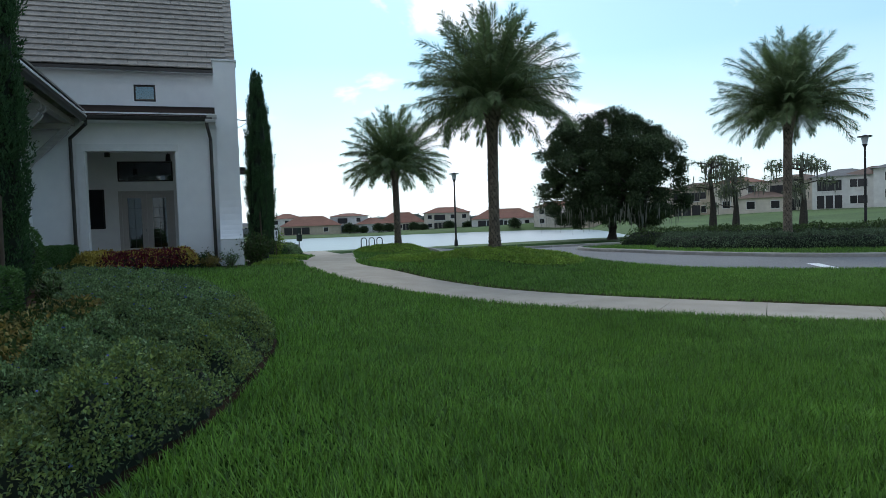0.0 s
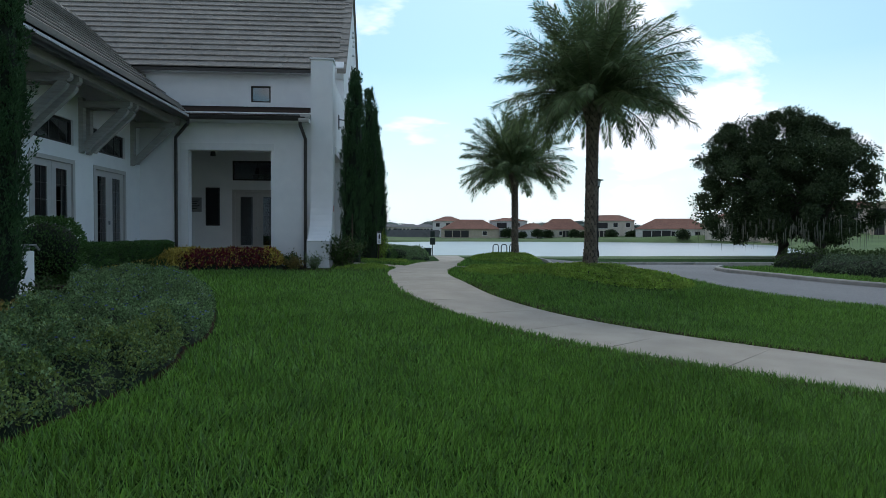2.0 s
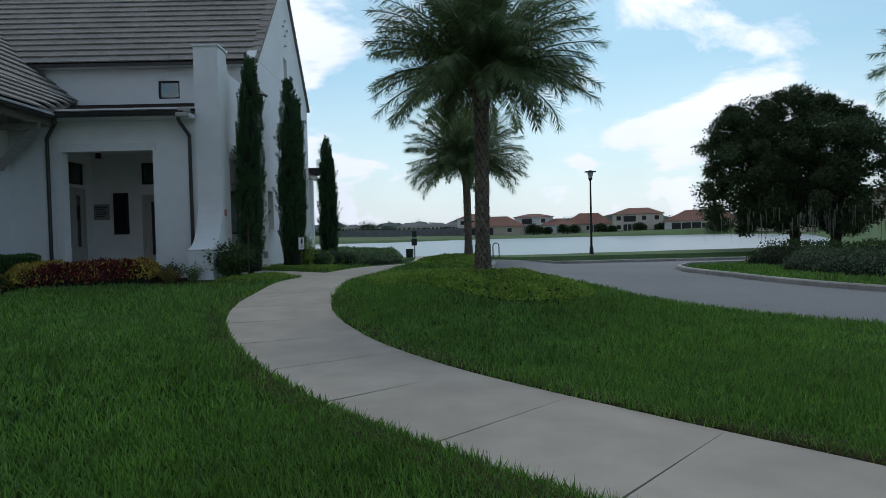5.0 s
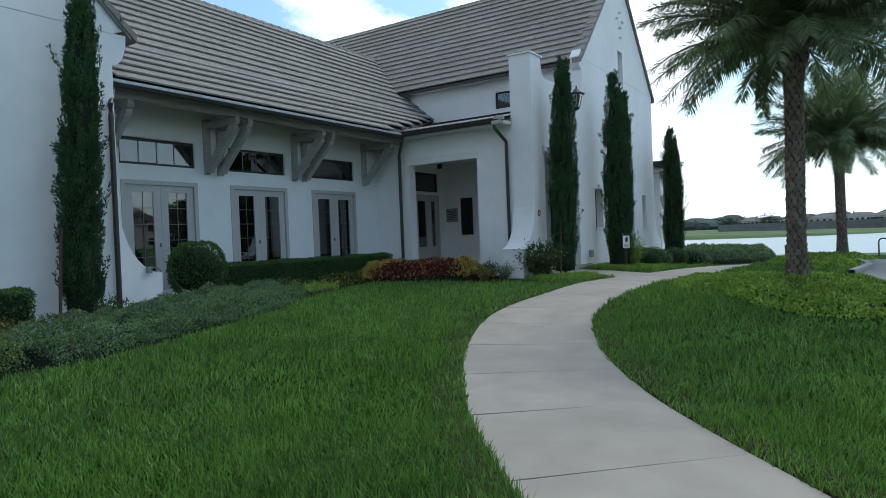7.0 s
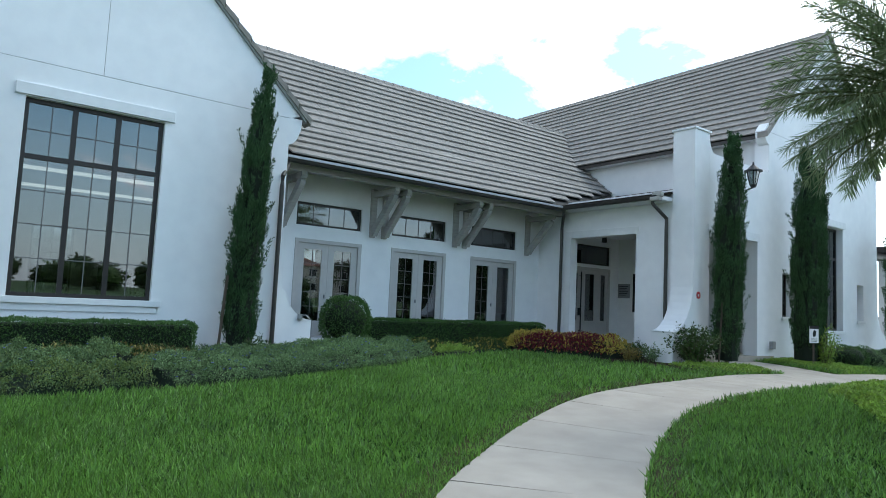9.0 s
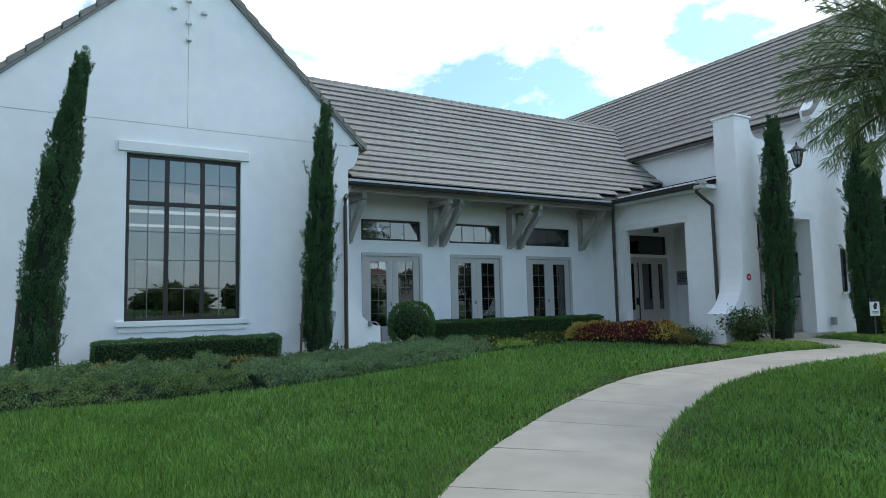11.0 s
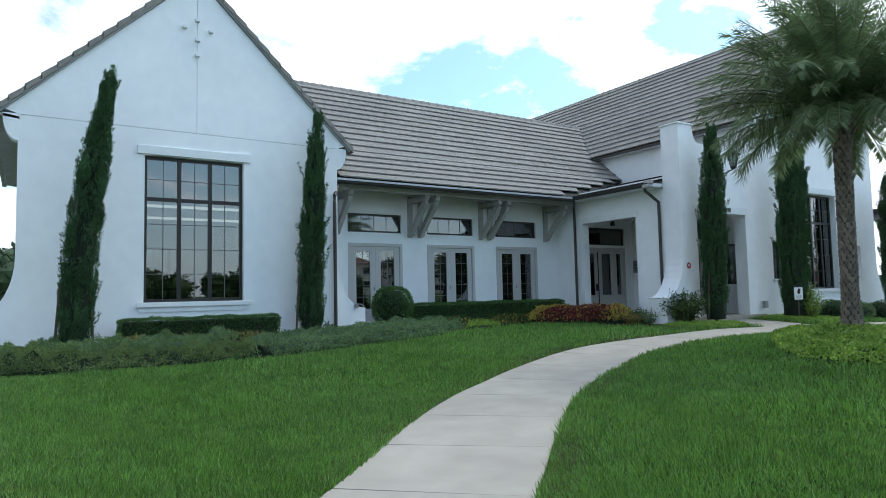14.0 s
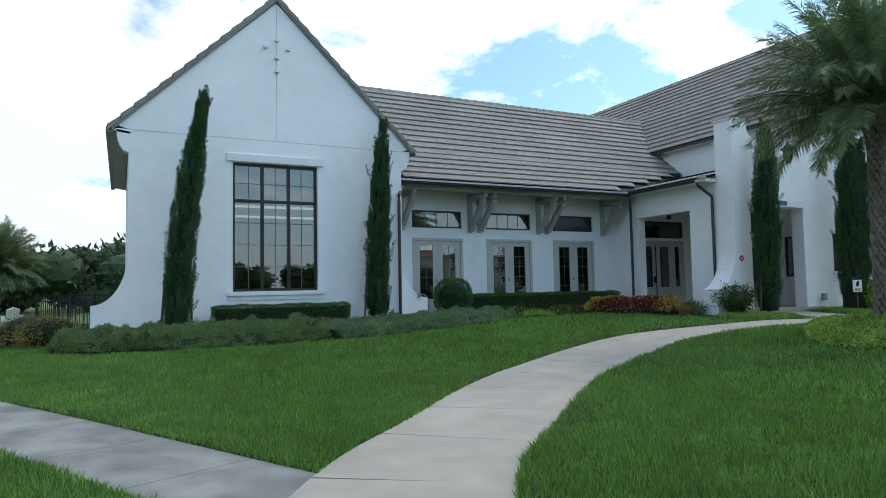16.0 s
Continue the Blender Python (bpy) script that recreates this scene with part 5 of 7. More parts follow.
bush(0.8, 21.45, 1.1, 0.78, 44, M["shrub"], "open green shrub by the buttress foot", 71, (0.085, 0.045))
bush(1.8, 26.9, 1.25, 0.42, 24, M["yellowgreen"], "upright yellow-green shrub beside a cypress", 72)
bush(0.0, 20.75, 0.55, 0.36, 11, M["daze"], "small sparse grey-green shrub before the buttress", 73, (0.05, 0.028))
bush(-0.75, 21.1, 0.5, 0.38, 15, M["shrub"], "small green shrub by the porch", 74)
bush(-0.55, 20.6, 0.4, 0.3, 10, M["rust"], "small golden-green shrub by the porch", 75)
bush(-2.6, 11.0, 0.5, 0.3, 9, M["shrub"], "small dark shrub at the foot of a cypress", 76)
bush(-2.1, 4.6, 0.5, 0.35, 10, M["shrub"], "small dark shrub at the foot of a cypress", 77)


BED_EDGE = curve([(-4.6, 2.75), (-3.7, 2.35), (-2.2, 2.4), (-1.15, 3.0), (-0.52, 3.98), (-0.1, 4.95), (0.24, 6.25), (0.42, 7.35), (0.3, 8.2), (0.28, 9.1), (0.0, 10.4), (-0.4, 11.8), (-0.9, 13.3), (-1.6, 14.5), (-2.3, 16.2), (-3.1, 18.2), (-3.0, 19.1), (-1.8, 19.5), (-0.2, 19.6), (0.8, 19.9), (1.6, 20.3), (2.2, 22.0)])
BED = np.concatenate([BED_EDGE, [(2.2, 23.0), (0.5, 23.0), (0.5, 21.0), (-0.3, 21.0), (-0.3, 22.1), (-5.5, 22.1), (-5.5, 11.6), (-3.55, 11.6), (-3.55, 3.0), (-4.6, 3.0)]])


def bed_sheet(name, poly, step, lift, material, label):
    """A bed of mulch whose outer ring of points is drawn in to the bed's outline."""
    ring = np.concatenate([poly, poly[:1]])
    (x0, y0), (x1, y1) = poly.min(0) - step, poly.max(0) + step
    gx, gy = np.meshgrid(np.arange(x0, x1 + step, step), np.arange(y0, y1 + step, step))
    p = np.stack([gx.ravel(), gy.ravel()], 1)
    ins = inside_poly(poly, p[:, 0], p[:, 1])
    w_ = gx.shape[1]
    q = np.arange(w_ - 1)[None, :] + np.arange(gx.shape[0] - 1)[:, None] * w_
    q = np.stack([q, q + 1, q + 1 + w_, q + w_], -1).reshape(-1, 4)
    q = q[ins[q].any(1)]
    out = np.setdiff1d(np.unique(q), np.where(ins)[0])
    best = np.full(len(out), 1e9)
    snap = p[out].copy()
    for a, b in zip(ring, ring[1:]):
        ab = b - a
        t = np.clip(((p[out] - a) @ ab) / (ab @ ab + 1e-9), 0, 1)
        c = a + t[:, None] * ab
        d = np.linalg.norm(p[out] - c, axis=1)
        snap[d < best] = c[d < best]
        best = np.minimum(best, d)
    p[out] = snap
    return tagged(raw(name, np.column_stack([p, terrain(p[:, 0], p[:, 1]) + lift]), q, material), label, "mulch", kind="structure")


bed_sheet("mulch_bed", BED, 0.14, 0.02, M["soil"], "dark brown mulch of the planting bed")


def edge_distance(line, x, y):
    d = np.full(len(x), 1e9)
    for a, b in zip(line, line[1:]):
        ab = b - a
        t = np.clip(((x - a[0]) * ab[0] + (y - a[1]) * ab[1]) / (ab @ ab + 1e-9), 0, 1)
        d = np.minimum(d, np.hypot(x - a[0] - t * ab[0], y - a[1] - t * ab[1]))
    return d


def carpet(name, label, category, poly, edge, dens, h, material, size, inner=None, flowers=0, soft=0.35, lumps=0.3, second=None, density_at=None):
    """Low planting over a bed: leaves in a lumpy mass that rounds down to the bed's edge, over a near-black skin that
    stands in for shade.
    """
    x0, y0 = poly.min(0); x1, y1 = poly.max(0)
    n = int((x1 - x0) * (y1 - y0) * dens)
    x, y = rng.uniform(x0, x1, n), rng.uniform(y0, y1, n)
    ok = inside_poly(poly, x, y)
    if inner is not None:
        ok &= inner(x, y)
    x, y = x[ok], y[ok]
    ed = edge_distance(edge, x, y)
    if density_at is not None:
        k = rng.uniform(0, 1, len(x)) < density_at(x, y)
        x, y, ed = x[k], y[k], ed[k]
    def height(x, y, ed):
        lump = 1 + lumps * (np.sin(x * 3.1 + 1.3 * np.sin(y * 2.2)) * np.sin(y * 2.7 + x) * 0.5 + 0.35 * np.sin(x * 7.3 + y * 5.1) * np.sin(y * 6.7) + 0.22 * np.sin(x * 15.1 - y * 6.0) * np.sin(y * 13.7 + x * 3))
        return h * lump * np.clip(ed / soft, 0.0, 1) ** 0.4
    k = ed > 0.02 * min(1.0, h * 3)
    x, y, ed = x[k], y[k], ed[k]
    hh = height(x, y, ed)
    # hollows between the cushions hold fewer leaves, so the near-black skin darkens them
    k = rng.uniform(0, 1, len(x)) < np.clip(0.35 + 1.3 * (hh / (h * np.clip(ed / soft, 0.02, 1) ** 0.4) - 0.72) / 0.4, 0.3, 1)
    x, y, ed, hh = x[k], y[k], ed[k], hh[k]
    # most leaves lie in the outer skin; near the edge they cover the upper side, and the near-black skin below passes
    # for shade at the foot
    fill = np.where(ed < soft, rng.uniform(0.45, 1, len(x)), 1 - 0.22 * rng.uniform(0, 1, len(x)) ** 1.5)
    sprig = np.sin(x * 78 + 2.0 * np.sin(y * 9)) * np.sin(y * 83 + 2.0 * np.sin(x * 11))
    z = terrain(x, y) + hh * fill + rng.normal(0, 0.012, len(x)) + 0.07 * h * sprig
    # the near-black skin: shade between leaves given as a dark surface
    step = 0.09 if h > 0.3 and y1 - y0 < 25 else 0.22
    gx, gy = np.meshgrid(np.arange(x0, x1 + step, step), np.arange(y0, y1 + step, step))
    sx, sy = gx.ravel(), gy.ravel()
    ins = inside_poly(poly, sx, sy)
    if inner is not None:
        ins &= inner(sx, sy)
    ge = edge_distance(edge, sx, sy) * ins
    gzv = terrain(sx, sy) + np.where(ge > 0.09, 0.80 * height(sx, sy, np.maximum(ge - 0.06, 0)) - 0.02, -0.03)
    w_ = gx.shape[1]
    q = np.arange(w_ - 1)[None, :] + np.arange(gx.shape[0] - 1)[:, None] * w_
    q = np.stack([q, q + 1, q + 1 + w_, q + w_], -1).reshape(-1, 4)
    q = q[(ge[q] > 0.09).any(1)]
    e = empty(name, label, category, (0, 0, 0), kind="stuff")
    raw("inner_fill", np.stack([sx, sy, gzv], 1), q, M["core"], e)
    pts = np.stack([x, y, z], 1)
    nr = np.stack([rng.normal(0, 0.5, len(x)), rng.normal(0, 0.5, len(x)), np.full(len(x), 0.7)], 1)
    other = rng.uniform(0, 1, len(x)) < (second[1](x, y) if second else 0.0)
    v, f = leaves(pts[~other], nr[~other], size[0], size[1], 0.5)
    raw("foliage", v, f, material, e, kind="stuff")
    if second:
        v, f = leaves(pts[other] + np.array([0, 0, 0.012]), nr[other], size[0], size[1], 0.5)
        raw("foliage", v, f, second[0], e, kind="stuff")
    if flowers:
        k = rng.choice(len(x), flowers, replace=False)
        top = np.stack([x[k], y[k], terrain(x[k], y[k]) + hh[k] + 0.015], 1)
        ch = []
        for a in range(5):
            d = np.stack([np.full(len(k), math.cos(a * 1.257)), np.full(len(k), math.sin(a * 1.257)), np.full(len(k), 0.35)], 1)
            ch.append(leaves(top, d, 0.016, 0.014, 0.05))
        v, f = join(ch)
        raw("flowers", v, f, M["flower"], e, "scattered small blue flowers", kind="stuff")
    return e


# two lumpy masses of planting that meet beside the gable
def front_mass(x, y):
    return (y < 8.2 + 0.25 * np.sin(x * 3)) & (x > -2.75 + 0.12 * np.sin(y * 2.3)) & ~((x < -1.45 + 0.15 * np.sin(y * 1.7)) & (y > 5.3))


def rear_mass(x, y):
    return (y > 8.45 + 0.25 * np.sin(x * 3)) & (y < 14.9) & (x > -2.2 - 0.28 * np.clip(y - 10, 0, 9) + 0.12 * np.sin(y * 2.3)) & ~((x < -1.3) & (y < 9.6))


carpet("golden_groundcover", "dense low grey-green plants with golden tips", "flower bed", BED, BED_EDGE, 13500, 0.39, M["daze"], (0.029, 0.017), front_mass, 90, 0.22, 0.75, (M["daze_gold"], lambda x, y: np.where(edge_distance(BED_EDGE, x, y) < 0.45, 0.55, 0.10)))
carpet("flowering_groundcover", "grey-green low plants with small blue flowers", "flower bed", BED, BED_EDGE, 7000, 0.31, M["daze"], (0.034, 0.017), rear_mass, 420, 0.28, 0.55)
GILT = curve([(-2.5, 5.3), (-1.5, 5.2), (-1.3, 6.4), (-1.35, 8.0), (-1.45, 9.4), (-2.4, 9.6), (-2.5, 7.5), (-2.5, 5.3)], 5)
carpet("golden_plants", "loose green and golden leafed plants before the hedge", "flower bed", GILT, GILT, 3000, 0.34, M["shrub"], (0.06, 0.032), None, 0, 0.3, 0.5, (M["rust"], lambda x, y: 0.35 + 0.25 * np.sin(x * 3 + y * 2.1)))
TUFTS = np.array([(-3.0, 16.9), (-2.8, 15.6), (-2.2, 15.4), (-2.45, 16.4), (-2.8, 17.1)])
carpet("grassy_tufts", "fresh green strappy tufts along the bed", "groundcover", TUFTS, np.concatenate([TUFTS, TUFTS[:1]]), 900, 0.22, M["yellowgreen"], (0.14, 0.018), None, 0, 0.2, 0.4)
MIX = np.array([(-4.1, 14.9), (-2.9, 15.0), (-3.0, 17.4), (-3.5, 18.6), (-4.1, 18.6)])
carpet("mixed_low_plants", "low mixed green plants before the hedge", "flower bed", MIX, np.concatenate([MIX, MIX[:1]]), 1500, 0.25, M["shrub"], (0.06, 0.03), None, 0, 0.3, 0.5, (M["yellowleaf"], lambda x, y: 0.12 + 0 * x))
CROTON = np.array([(-4.1, 19.4), (-3.4, 18.7), (-2.2, 19.4), (-0.9, 20.3), (-0.9, 21.2), (-2.4, 21.2), (-4.1, 20.4)])
carpet("croton_bed", "burgundy and golden leafed plants before the porch", "flower bed", CROTON, np.concatenate([CROTON, CROTON[:1]]), 2600, 0.56, M["redleaf"], (0.085, 0.04), None, 0, 0.25, 0.16, (M["yellowleaf"], lambda x, y: np.clip(0.16 + 0.85 * npsm(-3.0, -3.4, x) + 0.6 * npsm(-1.5, -1.1, x) + 0.85 * npsm(-0.42, -0.22, y - 21.2 - 0.47 * np.minimum(x + 2.4, 0)), 0, 1)))
GOLD = np.array([(-4.9, 19.4), (-4.2, 17.4), (-3.5, 17.6), (-3.3, 19.0), (-3.9, 20.1), (-4.6, 20.4)])
carpet("golden_shrubs", "low green and golden plants before the hedge", "flower bed", GOLD, np.concatenate([GOLD, GOLD[:1]]), 1300, 0.30, M["shrub"], (0.08, 0.028), None, 0, 0.3, 0.3, (M["yellowleaf"], lambda x, y: 0.18 + 0 * x))
PEANUT_A = np.array([(0.6, 20.6), (1.3, 20.4), (1.95, 20.8), (2.2, 21.8), (2.2, 22.9), (1.5, 22.85), (0.9, 21.5)])
carpet("peanut_groundcover", "bright yellow-green low groundcover by the path", "groundcover", PEANUT_A, np.concatenate([PEANUT_A, PEANUT_A[:1]]), 1500, 0.12, M["yellowgreen"], (0.045, 0.032), None, 0, 0.2)
PEANUT_E = np.array([(0.6, 25.4), (2.9, 25.4), (3.0, 27.6), (2.3, 28.2), (0.6, 28.0)])
carpet("peanut_groundcover", "bright yellow-green low groundcover along the wall", "groundcover", PEANUT_E, np.concatenate([PEANUT_E, PEANUT_E[:1]]), 1000, 0.12, M["yellowgreen"], (0.05, 0.035), None, 0, 0.2)
PALM_BED = curve([(4.35, 21.6), (4.9, 19.3), (6.2, 16.9), (7.3, 15.5), (8.5, 15.2), (9.5, 16.2), (9.0, 17.8), (8.2, 20.2), (7.8, 22.6), (5.4, 22.9), (4.35, 21.6)], 6)
carpet("peanut_groundcover", "bright green leafy groundcover round a palm", "groundcover", PALM_BED, PALM_BED, 2300, 0.18, M["yellowgreen"], (0.055, 0.04), None, 0, 0.35, 0.35)
PALM_BED2 = curve([(5.6, 28.5), (6.6, 26.6), (8.0, 26.2), (8.4, 28.5), (8.6, 31), (9.0, 34.5), (8.2, 36.0), (6.6, 35.0), (5.8, 31.5), (5.6, 28.5)], 6)
carpet("peanut_groundcover", "bright green leafy groundcover round a palm", "groundcover", PALM_BED2, PALM_BED2, 900, 0.2, M["yellowgreen"], (0.075, 0.055), None, 0, 0.4, 0.35)
BEND = curve([(0.6, 36.0), (2.0, 35.2), (3.4, 37.5), (4.4, 41.5), (4.2, 45.0), (2.6, 45.6), (0.8, 42), (0.6, 36.0)], 6)
carpet("shrub_row", "clipped grey-green shrub mass by the lake path", "shrub", BEND, BEND, 420, 0.75, M["daze"], (0.10, 0.05), None, 0, 0.6, 0.2)
ISL1 = curve([(16.4, 22.4), (17.4, 20.1), (19.3, 18.2), (24, 16.0), (40, 11.8), (40, 13.2), (25, 17.4), (20.5, 19.4), (18.8, 21.4), (17.4, 23.0), (16.4, 22.4)], 6)
carpet("shrub_row", "dense grey-green shrub row on the road island", "shrub", ISL1, ISL1, 900, 0.62, M["island_shrub"], (0.075, 0.035), None, 0, 0.5, 0.2)
ISL2 = curve([(16.9, 25.6), (18.6, 23.4), (21, 21.2), (26, 18.9), (40, 14.8), (40, 16.0), (27, 20.2), (22, 22.6), (19.6, 24.8), (17.8, 26.0), (16.9, 25.6)], 6)
carpet("shrub_row", "yellow-green shrub row on the road island", "shrub", ISL2, ISL2, 800, 0.78, M["shrub"], (0.08, 0.04), None, 0, 0.5, 0.2)


# ---- lawn blades ----
ISLAND_IN = offset_line(ISLAND, 0.2)
def blades(points, lean, length, width):
    """Grass blades, one pointed triangle each, wide at the foot."""
    n = len(points)
    d = lean / np.linalg.norm(lean, axis=1)[:, None]
    s = np.cross(d, rng.normal(0, 1, (n, 3)))
    s /= np.linalg.norm(s, axis=1)[:, None] + 1e-9
    ln = (length * rng.uniform(0.6, 1.4, n))[:, None]
    wd = (width * rng.uniform(0.65, 1.35, n))[:, None] * 0.5
    return np.stack([points - s * wd, points + s * wd, points + d * ln], 1)


def lawn():
    boxes = [(4600, 0.0, 3.0, 0.088, 0.0105), (2800, 3.0, 6.0, 0.092, 0.0132), (1250, 6.0, 12.0, 0.10, 0.020), (420, 12.0, 26.0, 0.12, 0.036)]
    out = []
    for dens, r0, r1, ln, wd in boxes:
        x0, x1, y0, y1 = -8, 24, -3.2, 34
        n = int((x1 - x0) * (y1 - y0) * dens)
        x, y = rng.uniform(x0, x1, n).astype(np.float32), rng.uniform(y0, y1, n).astype(np.float32)
        dc = np.full(n, 1e9, np.float32)
        for q in SPINE:
            dc = np.minimum(dc, np.hypot(x - q[0], y - q[1]))
        ok = (dc >= r0) & (dc < r1) & (y > -2.4 + 0.0 * x) & (y > 0.56 * x - 5.2)
        x, y = x[ok], y[ok]
        ok = ~inside_poly(BED, x, y) & ~((x < 1.0) & (edge_distance(BED_EDGE[::3], x, y) < 0.035)) & (~inside_poly(ROAD_POLY, x, y) | inside_poly(ISLAND_IN, x, y)) & ~inside_poly(ISL1, x, y) & ~inside_poly(ISL2, x, y) & ~inside_poly(PALM_BED, x, y) & ~inside_poly(PALM_BED2, x, y) & ~inside_poly(PEANUT_A, x, y)
        ok &= ~((x < 0.45) & (y > 21)) & ~((x < -3.5) & (y > 3.2))
        for ln_, w_ in ((WALK_A, 1.7 + 0.14 * npsm(6.8, 9.2, y)), (WALK_B, 1.3 + 0 * y), (WALK_C, 1.5 + 0 * y), (WALK_D, 2.2 + 0 * y)):
            idx = np.where(ok)[0]
            ok[idx] &= edge_distance(ln_[::2], x[idx], y[idx]) > w_[idx] / 2 + 0.02 * rng.uniform(-1, 1, len(idx))
        x, y = x[ok], y[ok]
        pts = np.stack([x, y, terrain(x, y) + 0.035], 1)
        patch = 0.92 + 0.16 * (np.sin(x * 2.1 + np.sin(y * 1.7)) * np.sin(y * 2.6 + x * 0.8))
        k = len(x)
        nr = np.stack([rng.normal(0, 0.42, k) + 0.1 * np.sin(y * 1.3), rng.normal(0, 0.42, k) + 0.1 * np.sin(x * 1.1), np.full(k, 1.0)], 1)
        v = blades(pts, nr, ln, wd)
        v[:, :, 2] = pts[:, None, 2] - 0.02 + (v[:, :, 2] - pts[:, None, 2]) * patch[:, None]
        out.append((v.reshape(-1, 3), np.arange(3 * k).reshape(-1, 3)))
    v, f = join(out)
    ob = raw("lawn_grass", v, f, M["blade"])
    return tagged(ob, "thick bright green lawn grass with broad blades", "grass", kind="stuff")


SPINE = np.array([(0.2, 0.2), (2.0, 1.1), (4.0, 2.1), (6.0, 3.3), (7.6, 4.3), (9.4, 5.3), (10.6, 5.6), (12.2, 5.1), (13.8, 4.2), (15.2, 3.8)])
lawn()

# ---- street furniture and signs ----
def street_lamp(x, y, h, label):
    """A tapered black pole with a base, a fluted glass lantern and a flat hat."""
    e = empty("street_lamp", label, "lamp post", (x, y, gz(x, y) - 0.02), "black street lamps")
    bm = bmesh.new()
    cyl(bm, 0, 0, 0, 0.5, 0.16, 0.13, 14); cyl(bm, 0, 0, 0.5, 0.62, 0.13, 0.085, 14)
    part("base", bm, M["black"], e)
    bm = bmesh.new(); cyl(bm, 0, 0, 0.6, h - 0.75, 0.085, 0.06, 12)
    part("pole", bm, M["black"], e)
    bm = bmesh.new(); cyl(bm, 0, 0, h - 0.78, h - 0.62, 0.06, 0.14, 12); cyl(bm, 0, 0, h - 0.62, h - 0.58, 0.16, 0.16, 12)
    part("collar", bm, M["black"], e)
    bm = bmesh.new(); cyl(bm, 0, 0, h - 0.58, h - 0.14, 0.13, 0.22, 14)
    part("lantern_glass", bm, M["blind"], e, "pale lantern glass")
    bm = bmesh.new(); cyl(bm, 0, 0, h - 0.14, h - 0.08, 0.42, 0.40, 18); cyl(bm, 0, 0, h - 0.08, h, 0.22, 0.06, 14)
    part("hat", bm, M["black"], e)
    return e


street_lamp(17.7, 50.1, 6.05, "black street lamp with a flat hat by the lake")
street_lamp(37.5, 29.9, 6.05, "black street lamp with a flat hat by the drive")

rack = empty("bicycle_rack", "three black hoops of a bicycle rack", "bicycle rack", (9.05, 46.4, gz(9.6, 46.4)), "")
for k in range(3):
    bm = bmesh.new()
    x = 0.05 + k * 0.58
    tube(bm, [(x, 0, -0.1), (x, 0, 0.75)] + [(x + 0.2 - 0.2 * math.cos(a), 0, 0.75 + 0.2 * math.sin(a)) for a in [i * math.pi / 8 for i in range(1, 8)]] + [(x + 0.4, 0, 0.75), (x + 0.4, 0, -0.1)], 0.035, 8)
    part("hoop", bm, M["black"], rack)

st = empty("pet_waste_station", "dark green pet waste station on a post", "waste station", (5.0, 49.3, gz(5.0, 49.3)))
bm = bmesh.new(); box(bm, -0.045, 0.045, -0.045, 0.045, 0, 1.85); part("post", bm, M["grey_metal"], st)
bm = bmesh.new(); box(bm, -0.2, 0.2, -0.25, -0.05, 0.85, 1.35, 0.03); part("dispenser", bm, M["green_metal"], st)
bm = bmesh.new(); cyl(bm, -0.35, -0.1, 0.02, 0.62, 0.26, 0.28, 14); part("bin", bm, M["green_metal"], st)
bm = bmesh.new(); box(bm, -0.16, 0.16, -0.07, -0.05, 1.42, 1.85); part("sign", bm, M["green_metal"], st)


def wheel_stop(x, y):
    e = empty("wheel_stop", "pale concrete wheel stop at the car park edge", "wheel stop", (x, y, gz(x, y) + 0.012), "wheel stops")
    bm = bmesh.new()
    prism(bm, [(-0.09, 0), (0.09, 0), (0.06, 0.12), (-0.06, 0.12)], "x", -0.85, 0.85)
    part("block", bm, M["kerb"], e)


for x in (10.9, 13.4, 15.9, 18.4):
    wheel_stop(x, 33.3)
strip("stop_line", np.linspace((14.6, 12.6), (15.5, 14.2), 6), np.linspace((14.9, 12.45), (15.8, 14.05), 6), M["white"], "white painted stop line on the drive", "road marking", 0.018)

# small warning sign on a stake
sg = empty("warning_sign", "small white and black warning sign on a stake", "sign", (1.75, 26.2, gz(1.75, 26.2)), rz=62)
bm = bmesh.new(); box(bm, -0.02, 0.02, 0.0, 0.03, 0, 1.1); part("stake", bm, M["twig"], sg)
bm = bmesh.new(); box(bm, -0.15, 0.15, -0.012, 0.0, 0.72, 1.22, 0.004); part("panel", bm, M["white"], sg)
bm = bmesh.new(); box(bm, -0.15, 0.15, -0.016, -0.012, 1.13, 1.22); part("header_bar", bm, M["black"], sg)
bm = bmesh.new(); prism(bm, [(-0.03, 0.9), (0.05, 0.92), (0.07, 1.08), (0.0, 1.1), (-0.05, 1.0)], "y", -0.016, -0.0121); part("symbol", bm, M["black"], sg)
for k in range(3):
    bm = bmesh.new(); box(bm, -0.1, 0.1, -0.015, -0.0121, 0.765 + k * 0.035, 0.778 + k * 0.035); part("text_bar", bm, M["black"], sg)

rs = empty("round_sign", "small red and white round sign on the wall", "sign", (GX, 22.24, 2.31))
bm = bmesh.new(); bmesh.ops.create_cone(bm, cap_ends=True, segments=8, radius1=0.125, radius2=0.125, depth=0.008, matrix=Matrix.Translation((0.006, 0, 0)) @ Matrix.Rotation(math.pi / 2, 4, "Y")); part("plate", bm, M["white"], rs)
bm = bmesh.new(); bmesh.ops.create_cone(bm, cap_ends=True, segments=24, radius1=0.10, radius2=0.10, depth=0.004, matrix=Matrix.Translation((0.0125, 0, 0)) @ Matrix.Rotation(math.pi / 2, 4, "Y")); part("disc", bm, M["sign_red"], rs)
bm = bmesh.new(); box(bm, 0.0146, 0.017, -0.028, 0.028, -0.035, 0.035); part("mark", bm, M["white"], rs)
